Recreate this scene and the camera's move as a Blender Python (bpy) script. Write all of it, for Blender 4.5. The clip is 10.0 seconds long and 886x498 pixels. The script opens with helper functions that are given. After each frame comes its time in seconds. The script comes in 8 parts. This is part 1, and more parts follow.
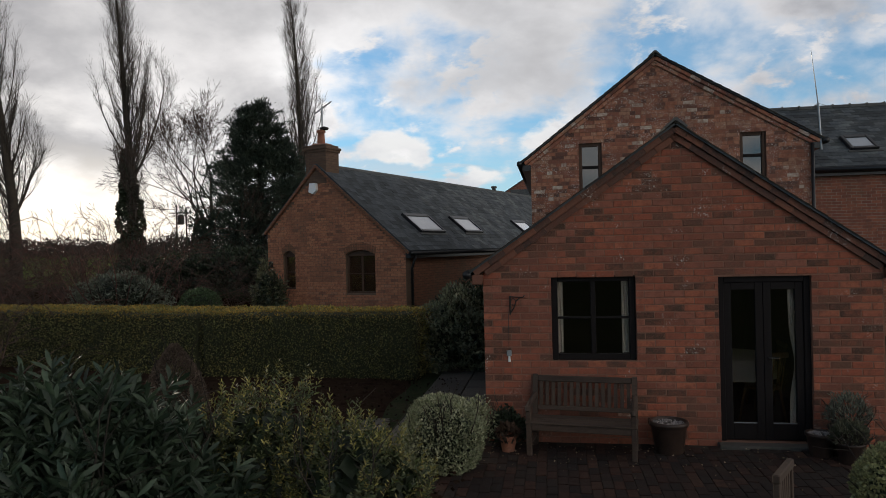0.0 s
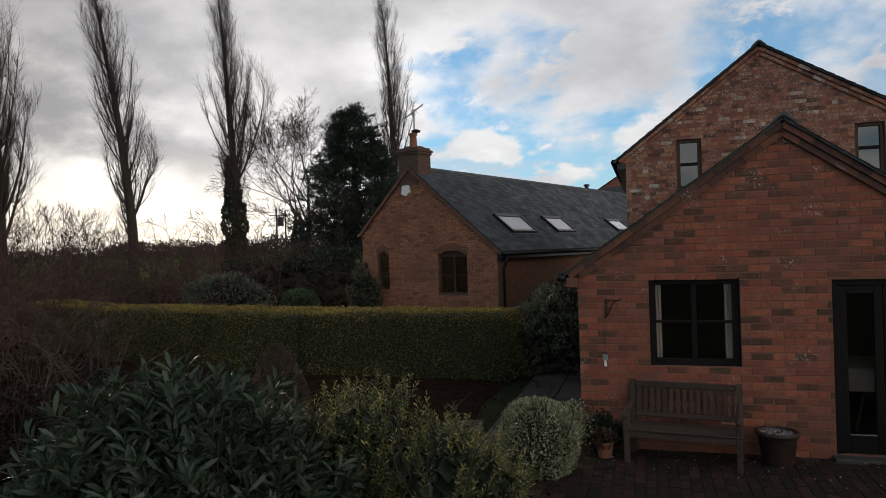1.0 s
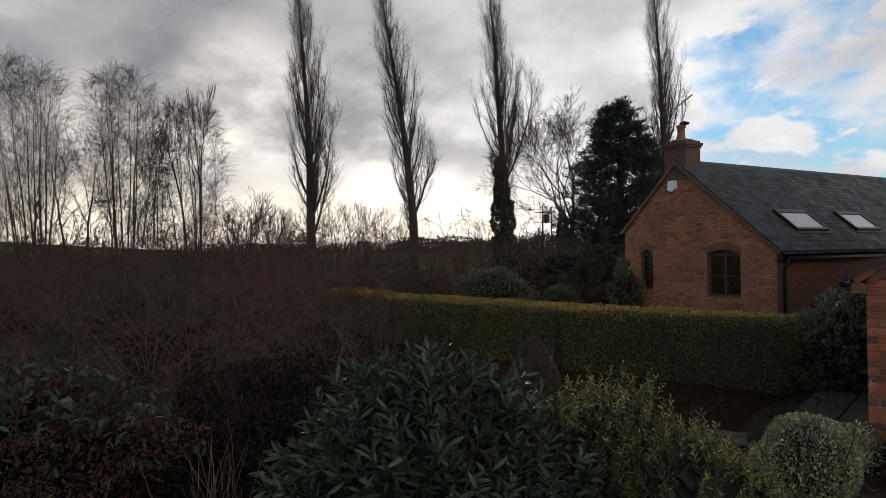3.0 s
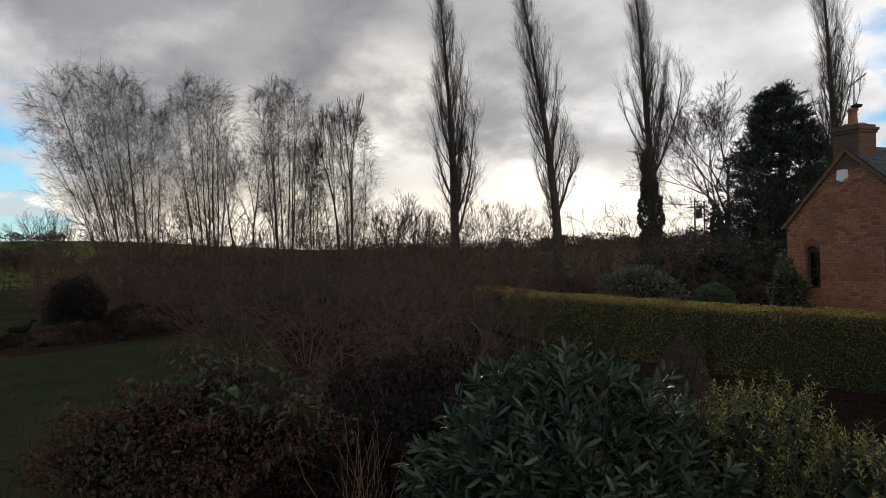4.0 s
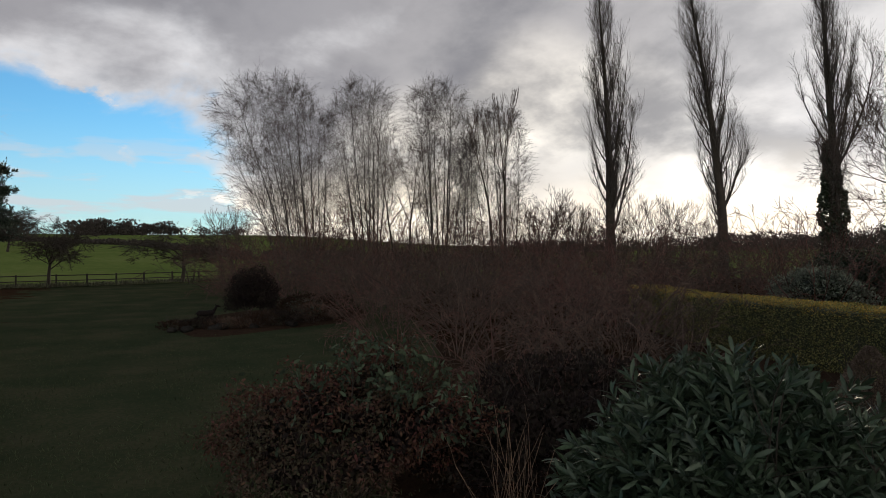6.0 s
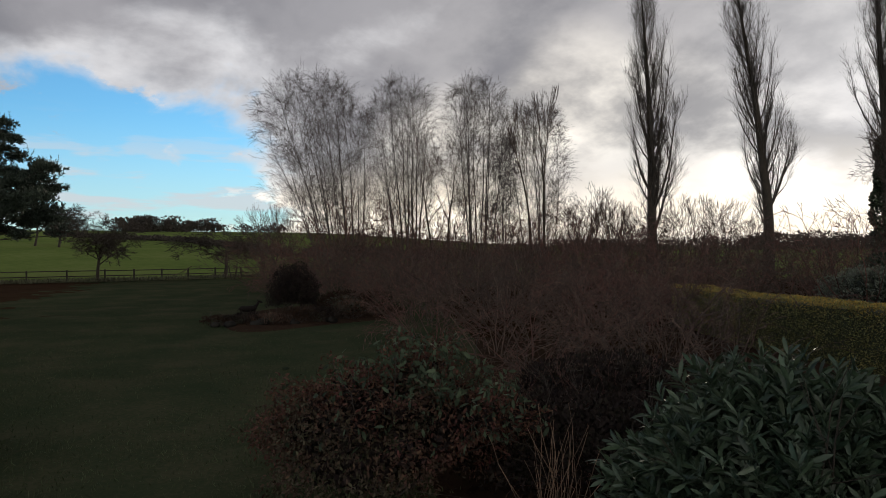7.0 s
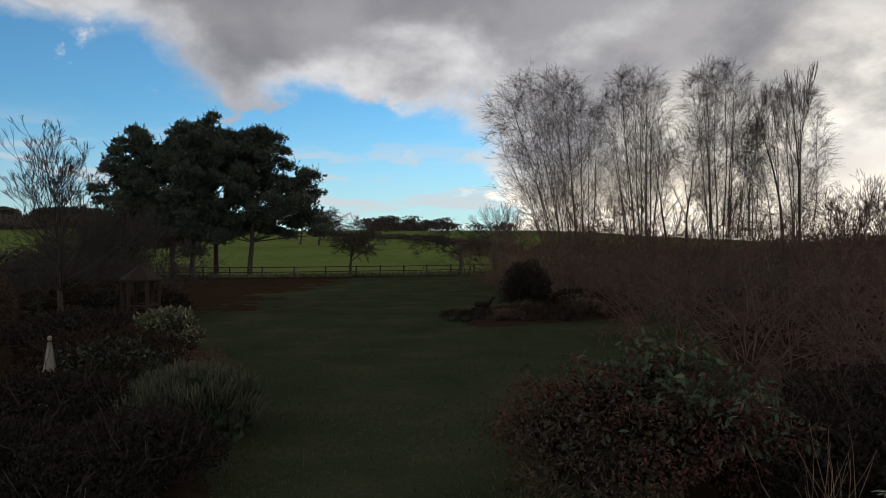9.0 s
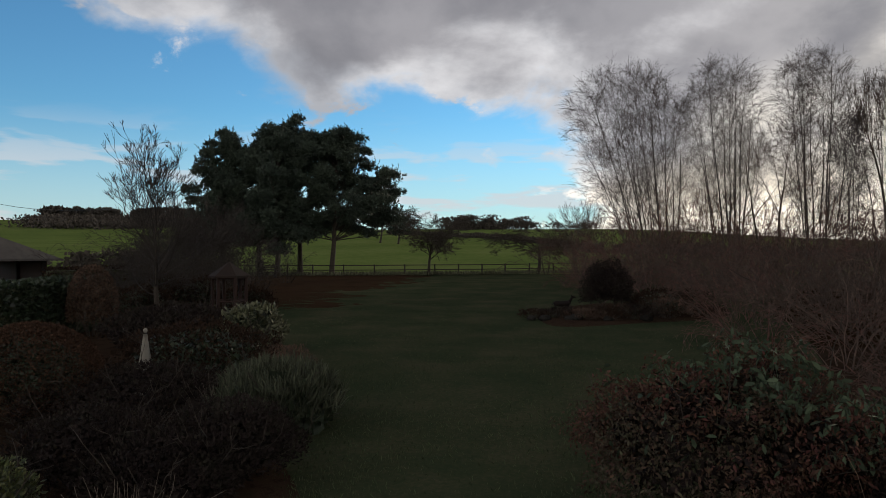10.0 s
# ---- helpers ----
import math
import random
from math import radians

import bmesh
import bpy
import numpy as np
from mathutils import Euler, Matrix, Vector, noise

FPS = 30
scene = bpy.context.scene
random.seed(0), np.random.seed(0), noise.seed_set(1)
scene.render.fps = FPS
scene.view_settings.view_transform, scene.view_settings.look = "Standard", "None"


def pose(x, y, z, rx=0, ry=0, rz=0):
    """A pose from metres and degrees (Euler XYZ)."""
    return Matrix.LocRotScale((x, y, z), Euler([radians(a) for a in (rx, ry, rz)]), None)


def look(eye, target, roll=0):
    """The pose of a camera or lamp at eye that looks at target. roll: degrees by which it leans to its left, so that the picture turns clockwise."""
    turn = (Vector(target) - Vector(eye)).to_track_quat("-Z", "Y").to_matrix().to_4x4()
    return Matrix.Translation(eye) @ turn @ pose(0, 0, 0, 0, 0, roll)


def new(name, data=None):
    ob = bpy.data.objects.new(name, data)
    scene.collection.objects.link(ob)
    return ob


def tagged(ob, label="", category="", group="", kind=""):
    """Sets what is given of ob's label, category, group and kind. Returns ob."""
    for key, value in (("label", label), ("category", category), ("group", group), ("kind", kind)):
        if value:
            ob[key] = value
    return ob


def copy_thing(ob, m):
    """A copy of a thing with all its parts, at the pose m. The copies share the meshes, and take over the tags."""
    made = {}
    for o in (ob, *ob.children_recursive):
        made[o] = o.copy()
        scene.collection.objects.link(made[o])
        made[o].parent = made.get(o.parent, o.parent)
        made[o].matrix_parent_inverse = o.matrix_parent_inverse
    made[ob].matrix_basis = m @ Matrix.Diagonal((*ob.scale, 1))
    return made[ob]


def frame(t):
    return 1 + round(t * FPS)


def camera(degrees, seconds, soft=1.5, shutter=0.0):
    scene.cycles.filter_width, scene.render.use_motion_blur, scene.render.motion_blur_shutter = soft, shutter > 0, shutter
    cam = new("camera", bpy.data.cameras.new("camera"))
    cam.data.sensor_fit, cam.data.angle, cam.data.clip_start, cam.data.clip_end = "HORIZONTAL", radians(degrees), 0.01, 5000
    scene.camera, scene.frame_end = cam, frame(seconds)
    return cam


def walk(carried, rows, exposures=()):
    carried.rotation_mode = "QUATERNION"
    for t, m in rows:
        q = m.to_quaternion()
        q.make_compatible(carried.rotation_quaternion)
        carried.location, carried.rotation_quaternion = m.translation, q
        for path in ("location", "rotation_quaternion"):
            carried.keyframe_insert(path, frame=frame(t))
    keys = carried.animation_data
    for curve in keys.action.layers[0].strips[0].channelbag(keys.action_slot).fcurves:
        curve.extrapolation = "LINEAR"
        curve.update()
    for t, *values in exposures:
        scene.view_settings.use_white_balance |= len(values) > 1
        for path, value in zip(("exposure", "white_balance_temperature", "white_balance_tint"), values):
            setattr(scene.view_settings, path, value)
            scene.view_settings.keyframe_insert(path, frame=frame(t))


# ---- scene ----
import colorsys
import itertools

# camera: seconds, place, then yaw, pitch, roll in degrees
LENS = 66.0
PATH = [
    (0.0, -0.004, 0.002, 2.375, 0.07, -0.04, 1.37),
    (0.5, -0.033, 0.005, 2.389, 2.75, -0.06, 1.47),
    (1.0, -0.030, -0.030, 2.426, 7.68, 0.07, 1.77),
    (1.5, 0.035, -0.093, 2.407, 15.30, 0.40, 1.00),
    (2.0, 0.072, -0.117, 2.396, 21.63, 0.36, 0.96),
    (3.5, 0.229, -0.125, 2.438, 34.90, 0.34, 1.01),
    (4.0, 0.257, -0.130, 2.437, 41.82, 0.41, 1.34),
    (4.5, 0.252, -0.118, 2.426, 47.15, 0.39, 1.03),
    (5.0, 0.245, -0.107, 2.398, 50.82, 0.36, 0.99),
    (5.5, 0.237, -0.098, 2.397, 53.39, 0.40, 0.79),
    (7.0, 0.162, -0.124, 2.385, 57.74, 0.20, 0.22),
    (7.5, 0.147, -0.146, 2.381, 62.26, 0.20, 0.12),
    (8.0, 0.126, -0.180, 2.400, 67.56, 0.13, 0.08),
    (8.5, 0.101, -0.204, 2.395, 71.87, 0.14, 0.19),
    (9.0, 0.072, -0.212, 2.388, 76.76, 0.07, 0.26),
    (9.5, 0.036, -0.198, 2.374, 81.12, 0.01, 0.25),
    (10.0, 0.016, -0.189, 2.365, 83.34, 0.00, 0.15),
]
cam = camera(LENS, 10.0, soft=0.75)
walk(cam, [(t, pose(x, y, z, 90 + p, r, w)) for t, x, y, z, w, p, r in PATH],
     exposures=[(0.0, 0.0), (10.0, 0.0)])

# ---------------------------------------------------------------- light
SUN_AZ, SUN_EL = 52.0, 13.0          # degrees to the left of +y, and above the horizon


# the garden was first plotted on a fan of bearings; on the ground it opens less and reaches further
CLOSE, REACH = 0.841, 1.247


def toward(az, el):
    a, e = radians(az * CLOSE), math.atan(math.tan(radians(el)) / REACH)
    return Vector((-math.sin(a) * math.cos(e), math.cos(a) * math.cos(e), math.sin(e)))


def bearing(az, d):
    """Ground position of a plotted bearing to the left of +y and a distance from the garden's viewing spot."""
    k, a = min(1.0, max(0.0, (az - 5) / 70)), radians(az * CLOSE)
    return 0.12 * k - math.sin(a) * d * REACH, -0.13 * k + math.cos(a) * d * REACH


def plotted(x, y):
    """Bearing and distance of a point of the plot."""
    k = min(1.0, max(0.0, (math.degrees(math.atan2(-x, y)) - 5) / 70))
    x, y = x + 0.36 * k, y + 0.95 * k
    return math.degrees(math.atan2(-x, y)), math.hypot(x, y)


def spot(x, y):
    """Ground position of a point of the plot."""
    return bearing(*plotted(x, y))


class Nodes:
    """Small helper to wire a node tree."""

    def __init__(self, tree):
        self.tree = tree
        tree.nodes.clear()

    def add(self, kind, **props):
        n = self.tree.nodes.new(kind)
        for k, v in props.items():
            if k == "inputs":
                for i, val in v.items():
                    self.put(n.inputs[i], val)
            elif k == "op":
                n.operation = v
            elif k == "blend":
                n.blend_type = v
            elif k == "interp":
                n.interpolation_type = v
        return n

    def put(self, socket, val):
        if isinstance(val, bpy.types.NodeSocket):
            self.tree.links.new(val, socket)
        else:
            socket.default_value = val

    def math(self, op, a, b=0.0, c=0.0):
        return self.add("ShaderNodeMath", op=op, inputs={0: a, 1: b, 2: c}).outputs[0]

    def smooth(self, v, lo, hi, a=0.0, b=1.0):
        return self.add("ShaderNodeMapRange", interp="SMOOTHSTEP", inputs={0: v, 1: lo, 2: hi, 3: a, 4: b}).outputs[0]

    def noise(self, vec, scale, detail=4.0, rough=0.55, dist=0.0):
        return self.add("ShaderNodeTexNoise", inputs={"Vector": vec, "Scale": scale, "Detail": detail, "Roughness": rough, "Distortion": dist})

    def mix(self, f, a, b, blend="MIX"):
        n = self.tree.nodes.new("ShaderNodeMix")
        n.data_type, n.blend_type = "RGBA", blend
        self.put(n.inputs[0], f), self.put(n.inputs[6], a), self.put(n.inputs[7], b)
        return n.outputs[2]


def rgb(r, g, b):
    return (r, g, b, 1.0)


def build_sky():
    world = bpy.data.worlds.new("winter_sky")
    scene.world = world
    world.use_nodes = True
    n = Nodes(world.node_tree)
    way = n.add("ShaderNodeTexCoord").outputs["Generated"]
    xyz = n.add("ShaderNodeSeparateXYZ", inputs={0: way})
    low = n.math("ADD", n.math("MAXIMUM", xyz.outputs[2], 0.0), 0.42)
    flat = n.add("ShaderNodeCombineXYZ", inputs={0: n.math("DIVIDE", xyz.outputs[0], low), 1: n.math("DIVIDE", xyz.outputs[1], low), 2: 0.3}).outputs[0]
    n1 = n.noise(flat, 4.0, 8.0, 0.55, 0.2).outputs[0]
    n2 = n.noise(flat, 0.8, 3.0, 0.5).outputs[0]
    cover = n.math("MULTIPLY_ADD", n1, 1.0, n.math("MULTIPLY", n2, 0.4))        # about 0.7 on average
    # broad openings in the cloud (negative) and closed parts (positive): bearing, elevation, width, amount
    for az, el, wide, amount in ((-3, 13, 15, -0.23), (-29, 19, 13, -0.27), (14, 13, 8, -0.12), (4, 19, 9, -0.13), (-2, 29, 14, 0.08), (91, 9, 14, -0.30), (104, 7, 17, -0.25), (120, 7, 17, -0.36), (138, 12, 20, -0.40), (160, 20, 26, -0.30),
                                 (-10, 27, 13, 0.14), (56, 30, 46, 0.34), (10, 48, 34, 0.18), (128, 36, 22, 0.42), (114, 28, 19, 0.36), (94, 27, 13, 0.20), (132, 44, 20, 0.20), (52, 5, 26, 0.25), (-100, 30, 60, 0.25), (180, 11, 11, -0.5)):
        dot = n.add("ShaderNodeVectorMath", op="DOT_PRODUCT", inputs={0: way, 1: toward(az, el)}).outputs["Value"]
        cover = n.math("ADD", cover, n.smooth(dot, math.cos(radians(wide * 1.3)), 1.0, 0.0, amount))
    thick = n.smooth(n.math("MULTIPLY_ADD", n1, 0.25, cover), 0.80, 1.26)
    wisp = n.smooth(n.noise(flat, 6.5, 6.0, 0.6, 0.2).outputs[0], 0.52, 0.72, 0.0, 0.26)
    cover = n.math("ADD", cover, wisp)
    mask = n.smooth(cover, 0.54, 0.80)
    shade = n.noise(flat, 2.8, 7.0, 0.56, 0.08).outputs[0]
    grey = n.mix(n.smooth(shade, 0.34, 0.66), rgb(0.238, 0.238, 0.264), rgb(0.365, 0.358, 0.382))
    cloud = n.mix(thick, n.mix(n.smooth(shade, 0.36, 0.62), rgb(0.43, 0.445, 0.485), rgb(0.76, 0.755, 0.775)), grey)
    # cloud that faces the sun is bright, cloud in front of it dark
    facing = n.add("ShaderNodeVectorMath", op="DOT_PRODUCT", inputs={0: way, 1: toward(SUN_AZ, SUN_EL)}).outputs["Value"]
    cloud = n.mix(n.smooth(facing, 0.35, -0.75), cloud, rgb(1.38, 1.32, 1.26))
    cloud = n.mix(n.smooth(xyz.outputs[2], 0.5, 0.85), cloud, rgb(0.16, 0.165, 0.18))   # unseen thick dark cloud overhead, added to dim the ground
    dot = n.add("ShaderNodeVectorMath", op="DOT_PRODUCT", inputs={0: way, 1: toward(6, 22)}).outputs["Value"]
    cloud = n.mix(n.smooth(dot, math.cos(radians(34)), math.cos(radians(12)), 0.0, 0.42), cloud, rgb(0.80, 0.79, 0.79))      # thinner cloud to the north
    # the sun behind the cloud
    for az, el, wide, c in ((SUN_AZ - 6, 4, 34, rgb(0.16, 0.15, 0.135)), (SUN_AZ + 3, 15.5, 7, rgb(0.42, 0.385, 0.315)), (SUN_AZ + 8, 13, 5, rgb(0.30, 0.275, 0.22)), (SUN_AZ + 15, 6, 10, rgb(0.62, 0.56, 0.44)), (SUN_AZ - 4, 11, 9, rgb(0.34, 0.32, 0.27)), (SUN_AZ - 14, 10, 6, rgb(0.25, 0.24, 0.21)), (22, 5, 25, rgb(0.28, 0.27, 0.26))):
        dot = n.add("ShaderNodeVectorMath", op="DOT_PRODUCT", inputs={0: way, 1: toward(az, el)}).outputs["Value"]
        f = n.math("MULTIPLY", n.smooth(dot, math.cos(radians(wide)), 1.0), n.smooth(shade, 0.34, 0.60, 0.25, 1.0))
        cloud = n.mix(f, cloud, c, "ADD")
    # the bright strip under the cloud, low over the fields
    dot = n.add("ShaderNodeVectorMath", op="DOT_PRODUCT", inputs={0: way, 1: toward(SUN_AZ + 8, 2)}).outputs["Value"]
    strip = n.math("MULTIPLY", n.smooth(dot, math.cos(radians(37)), math.cos(radians(24))), n.smooth(n.math("MULTIPLY_ADD", shade, 0.10, xyz.outputs[2]), 0.20, 0.07))
    cloud = n.mix(strip, cloud, rgb(0.84, 0.72, 0.52), "ADD")
    sky = n.tree.nodes.new("ShaderNodeTexSky")
    sky.sky_type, sky.sun_disc = "NISHITA", False
    sky.sun_elevation, sky.sun_rotation = radians(SUN_EL), radians(-SUN_AZ * CLOSE)
    sky.air_density, sky.dust_density, sky.ozone_density = 1.0, 0.0, 3.0
    clear = n.mix(1.0, sky.outputs[0], rgb(0.085, 0.133, 0.150), "MULTIPLY")
    # thin haze: along the horizon, and a milky veil north of the house
    clear = n.mix(n.smooth(xyz.outputs[2], 0.20, 0.0, 0.0, 0.62), clear, rgb(0.55, 0.66, 0.74))
    banded = n.add("ShaderNodeMapping", inputs={0: way, 3: (1.0, 1.0, 6.5)}).outputs[0]
    bank = n.math("MULTIPLY", n.smooth(n.noise(banded, 6.0, 5.0, 0.5, 0.2).outputs[0], 0.50, 0.60), n.math("MULTIPLY", n.smooth(xyz.outputs[2], 0.015, 0.04), n.smooth(xyz.outputs[2], 0.20, 0.08)))
    clear = n.mix(n.math("MULTIPLY", bank, 0.7), clear, rgb(0.66, 0.66, 0.69))
    # small fair-weather heaps over the cottage roof
    heap = n.smooth(n.noise(n.add("ShaderNodeMapping", inputs={0: way, 3: (1.0, 1.0, 1.7)}).outputs[0], 7.0, 6.0, 0.5, 0.0).outputs[0], 0.505, 0.575)
    heap = n.math("MULTIPLY", heap, n.smooth(xyz.outputs[2], 0.27, 0.17))
    dot = n.add("ShaderNodeVectorMath", op="DOT_PRODUCT", inputs={0: way, 1: toward(-4, 8)}).outputs["Value"]
    heap = n.math("MULTIPLY", heap, n.smooth(dot, math.cos(radians(24)), math.cos(radians(15))))
    veil = n.add("ShaderNodeVectorMath", op="DOT_PRODUCT", inputs={0: way, 1: toward(-4, 18)}).outputs["Value"]
    clear = n.mix(n.smooth(veil, math.cos(radians(48)), math.cos(radians(8)), 0.0, 0.28), clear, rgb(0.46, 0.61, 0.72))
    clear = n.mix(n.math("MULTIPLY", heap, 0.92), clear, n.mix(n.smooth(shade, 0.35, 0.6), rgb(0.66, 0.66, 0.70), rgb(0.90, 0.88, 0.86)))
    out = n.mix(mask, clear, cloud)
    back = n.add("ShaderNodeBackground", inputs={0: out, 1: 1.0})
    n.tree.links.new(back.outputs[0], n.add("ShaderNodeOutputWorld").inputs[0])


build_sky()
sun = new("sun", bpy.data.lights.new("sun", "SUN"))
sun.data.energy, sun.data.angle, sun.data.color = 1.8, radians(11), (1.0, 0.86, 0.66)
sun.matrix_world = look(toward(SUN_AZ, SUN_EL) * 60, (0, 0, 0))

# ---------------------------------------------------------------- materials
def mat(name, cols, scale=6.0, rough=0.8, bump=0.3, depth=0.01, metal=0.0, spec=0.4, vary=0.0, hue=0.0, through_leaf=0.0, fine=9.0, stretch=None, coat=0.0):
    """Noise at two scales between the given base colours; vary: lightness steps from piece to piece."""
    m = bpy.data.materials.new(name)
    m.use_nodes = True
    n = Nodes(m.node_tree)
    at = n.add("ShaderNodeTexCoord").outputs["Object"]
    if stretch:
        at = n.add("ShaderNodeMapping", inputs={0: at, 3: stretch}).outputs[0]
    big = n.noise(at, scale, 4.0, 0.6).outputs[0]
    small = n.noise(at, scale * fine, 5.0, 0.6).outputs[0]
    both = n.math("MULTIPLY_ADD", big, 0.6, n.math("MULTIPLY", small, 0.4))
    ramp = n.add("ShaderNodeValToRGB", inputs={0: n.smooth(both, 0.3, 0.7)})
    el = ramp.color_ramp.elements
    while len(el) < len(cols):
        el.new(0.5)
    for i, c in enumerate(cols):
        el[i].position, el[i].color = i / (len(cols) - 1), rgb(*c)
    col = ramp.outputs[0]
    if vary or hue:
        piece = n.math("FRACT", n.math("ADD", n.add("ShaderNodeNewGeometry").outputs["Random Per Island"], n.add("ShaderNodeObjectInfo").outputs["Random"]))
        other = n.math("FRACT", n.math("MULTIPLY", piece, 7.31))
        col = n.add("ShaderNodeHueSaturation", inputs={0: n.math("MULTIPLY_ADD", other, hue, 0.5 - hue / 2), 1: 1.0, 2: n.math("MULTIPLY_ADD", piece, vary * 2, 1 - vary), 3: 1.0, 4: col}).outputs[0]
    b = n.add("ShaderNodeBsdfPrincipled", inputs={"Base Color": col, "Roughness": n.math("MULTIPLY_ADD", small, 0.2, rough - 0.1), "Metallic": metal, "Specular IOR Level": spec, "Coat Weight": coat})
    if bump:
        n.put(b.inputs["Normal"], n.add("ShaderNodeBump", inputs={"Strength": bump, "Distance": depth, "Height": both}).outputs[0])
    last = b.outputs[0]
    if through_leaf:
        t = n.add("ShaderNodeBsdfTranslucent", inputs={0: col})
        last = n.add("ShaderNodeMixShader", inputs={0: through_leaf, 1: last, 2: t.outputs[0]}).outputs[0]
    n.tree.links.new(last, n.add("ShaderNodeOutputMaterial").inputs[0])
    return m


def brick_mat(name, reds, dark, share, pale=(0.5, 0.45, 0.4), pale_share=0.03, splash=0.62, stain=(0.15, 0.065, 0.045), k=1.0, deep=0.6):
    """Fired clay: each brick takes one of several tones, some burnt dark, with lime stains."""
    m = bpy.data.materials.new(name)
    m.use_nodes = True
    n = Nodes(m.node_tree)
    at = n.add("ShaderNodeTexCoord").outputs["Object"]
    info = n.add("ShaderNodeObjectInfo")
    at = n.add("ShaderNodeVectorMath", op="ADD", inputs={0: at, 1: info.outputs["Location"]}).outputs[0]
    piece = n.math("FRACT", n.math("ADD", n.add("ShaderNodeNewGeometry").outputs["Random Per Island"], info.outputs["Random"]))
    ramp = n.add("ShaderNodeValToRGB", inputs={0: piece})
    ramp.color_ramp.interpolation = "CONSTANT"
    tones = [(0.0, dark[0]), (share * 0.6, dark[1])]
    count = len(reds)
    tones += [(share + (1 - share - pale_share) * i / count, c) for i, c in enumerate(reds)] + [(1 - pale_share, pale)]
    el = ramp.color_ramp.elements
    while len(el) < len(tones):
        el.new(0.5)
    for i, (p, c) in enumerate(tones):
        el[i].position, el[i].color = p, rgb(*c)
    mottled = n.noise(at, 14.0, 5.0, 0.65).outputs[0]
    grain = n.noise(at, 120.0, 4.0, 0.7).outputs[0]
    col = n.mix(n.smooth(mottled, 0.40, 0.72, 0.0, 0.7), ramp.outputs[0], rgb(0.13 * k, 0.05 * k, 0.034 * k))
    col = n.mix(n.smooth(n.noise(at, 0.7, 4.0, 0.6).outputs[0], 0.42, 0.72, 0.0, deep), col, rgb(*stain))
    col = n.mix(n.smooth(n.noise(at, 4.5, 5.0, 0.7).outputs[0], 0.46, 0.70, 0.0, 0.55), col, rgb(*reds[1]))
    col = n.mix(n.smooth(grain, 0.45, 0.8, 0.0, 0.35), col, rgb(0.36 * k, 0.20 * k, 0.13 * k))
    lime = n.math("MULTIPLY", n.smooth(n.noise(at, 3.1, 3.0, 0.5).outputs[0], splash, splash + 0.12), n.smooth(n.noise(at, 38.0, 4.0, 0.7).outputs[0], 0.52, 0.66, 0.0, 0.75))
    col = n.mix(lime, col, rgb(0.58 * k, 0.54 * k, 0.48 * k))
    b = n.add("ShaderNodeBsdfPrincipled", inputs={"Base Color": col, "Roughness": 0.9, "Specular IOR Level": 0.25})
    n.put(b.inputs["Normal"], n.add("ShaderNodeBump", inputs={"Strength": 0.5, "Distance": 0.006, "Height": grain}).outputs[0])
    n.tree.links.new(b.outputs[0], n.add("ShaderNodeOutputMaterial").inputs[0])
    return m


def coursed_mat(name, c1, c2, c3, mortar, length=0.225, course=0.075):
    """Brickwork too far off to tell piece by piece: courses in the surface itself."""
    m = bpy.data.materials.new(name)
    m.use_nodes = True
    n = Nodes(m.node_tree)
    at = n.add("ShaderNodeTexCoord").outputs["Object"]
    xyz = n.add("ShaderNodeSeparateXYZ", inputs={0: at})
    flat = n.add("ShaderNodeCombineXYZ", inputs={0: n.math("ADD", xyz.outputs[0], xyz.outputs[1]), 1: xyz.outputs[2]}).outputs[0]
    br = n.add("ShaderNodeTexBrick", inputs={"Vector": flat, "Color1": rgb(*c1), "Color2": rgb(*c2), "Mortar": rgb(*mortar), "Scale": 1.0, "Mortar Size": 0.006, "Mortar Smooth": 0.2, "Brick Width": length, "Row Height": course, "Bias": -0.1})
    big = n.noise(at, 0.9, 5.0, 0.6).outputs[0]
    small = n.noise(at, 9.0, 5.0, 0.65).outputs[0]
    col = n.mix(n.smooth(small, 0.42, 0.7, 0.0, 0.6), br.outputs[0], rgb(*c3))
    col = n.mix(n.smooth(big, 0.45, 0.75, 0.0, 0.5), col, rgb(0.10, 0.085, 0.055))
    b = n.add("ShaderNodeBsdfPrincipled", inputs={"Base Color": col, "Roughness": 0.9, "Specular IOR Level": 0.25})
    n.put(b.inputs["Normal"], n.add("ShaderNodeBump", inputs={"Strength": 0.7, "Distance": 0.01, "Height": n.math("SUBTRACT", 1.0, br.outputs[1])}).outputs[0])
    n.tree.links.new(b.outputs[0], n.add("ShaderNodeOutputMaterial").inputs[0])
    return m


def glass_mat(name, tint=(0.9, 0.95, 0.95), rough=0.0):
    """A thin pane: mostly clear, mirror-like at a slant."""
    m = bpy.data.materials.new(name)
    m.use_nodes = True
    n = Nodes(m.node_tree)
    fres = n.add("ShaderNodeFresnel", inputs={0: 1.5}).outputs[0]
    g = n.add("ShaderNodeBsdfGlossy", inputs={"Color": rgb(1, 1, 1), "Roughness": rough})
    t = n.add("ShaderNodeBsdfTransparent", inputs={0: rgb(*tint)})
    mix = n.add("ShaderNodeMixShader", inputs={0: n.math("MULTIPLY", fres, 1.3), 1: t.outputs[0], 2: g.outputs[0]})
    n.tree.links.new(mix.outputs[0], n.add("ShaderNodeOutputMaterial").inputs[0])
    return m


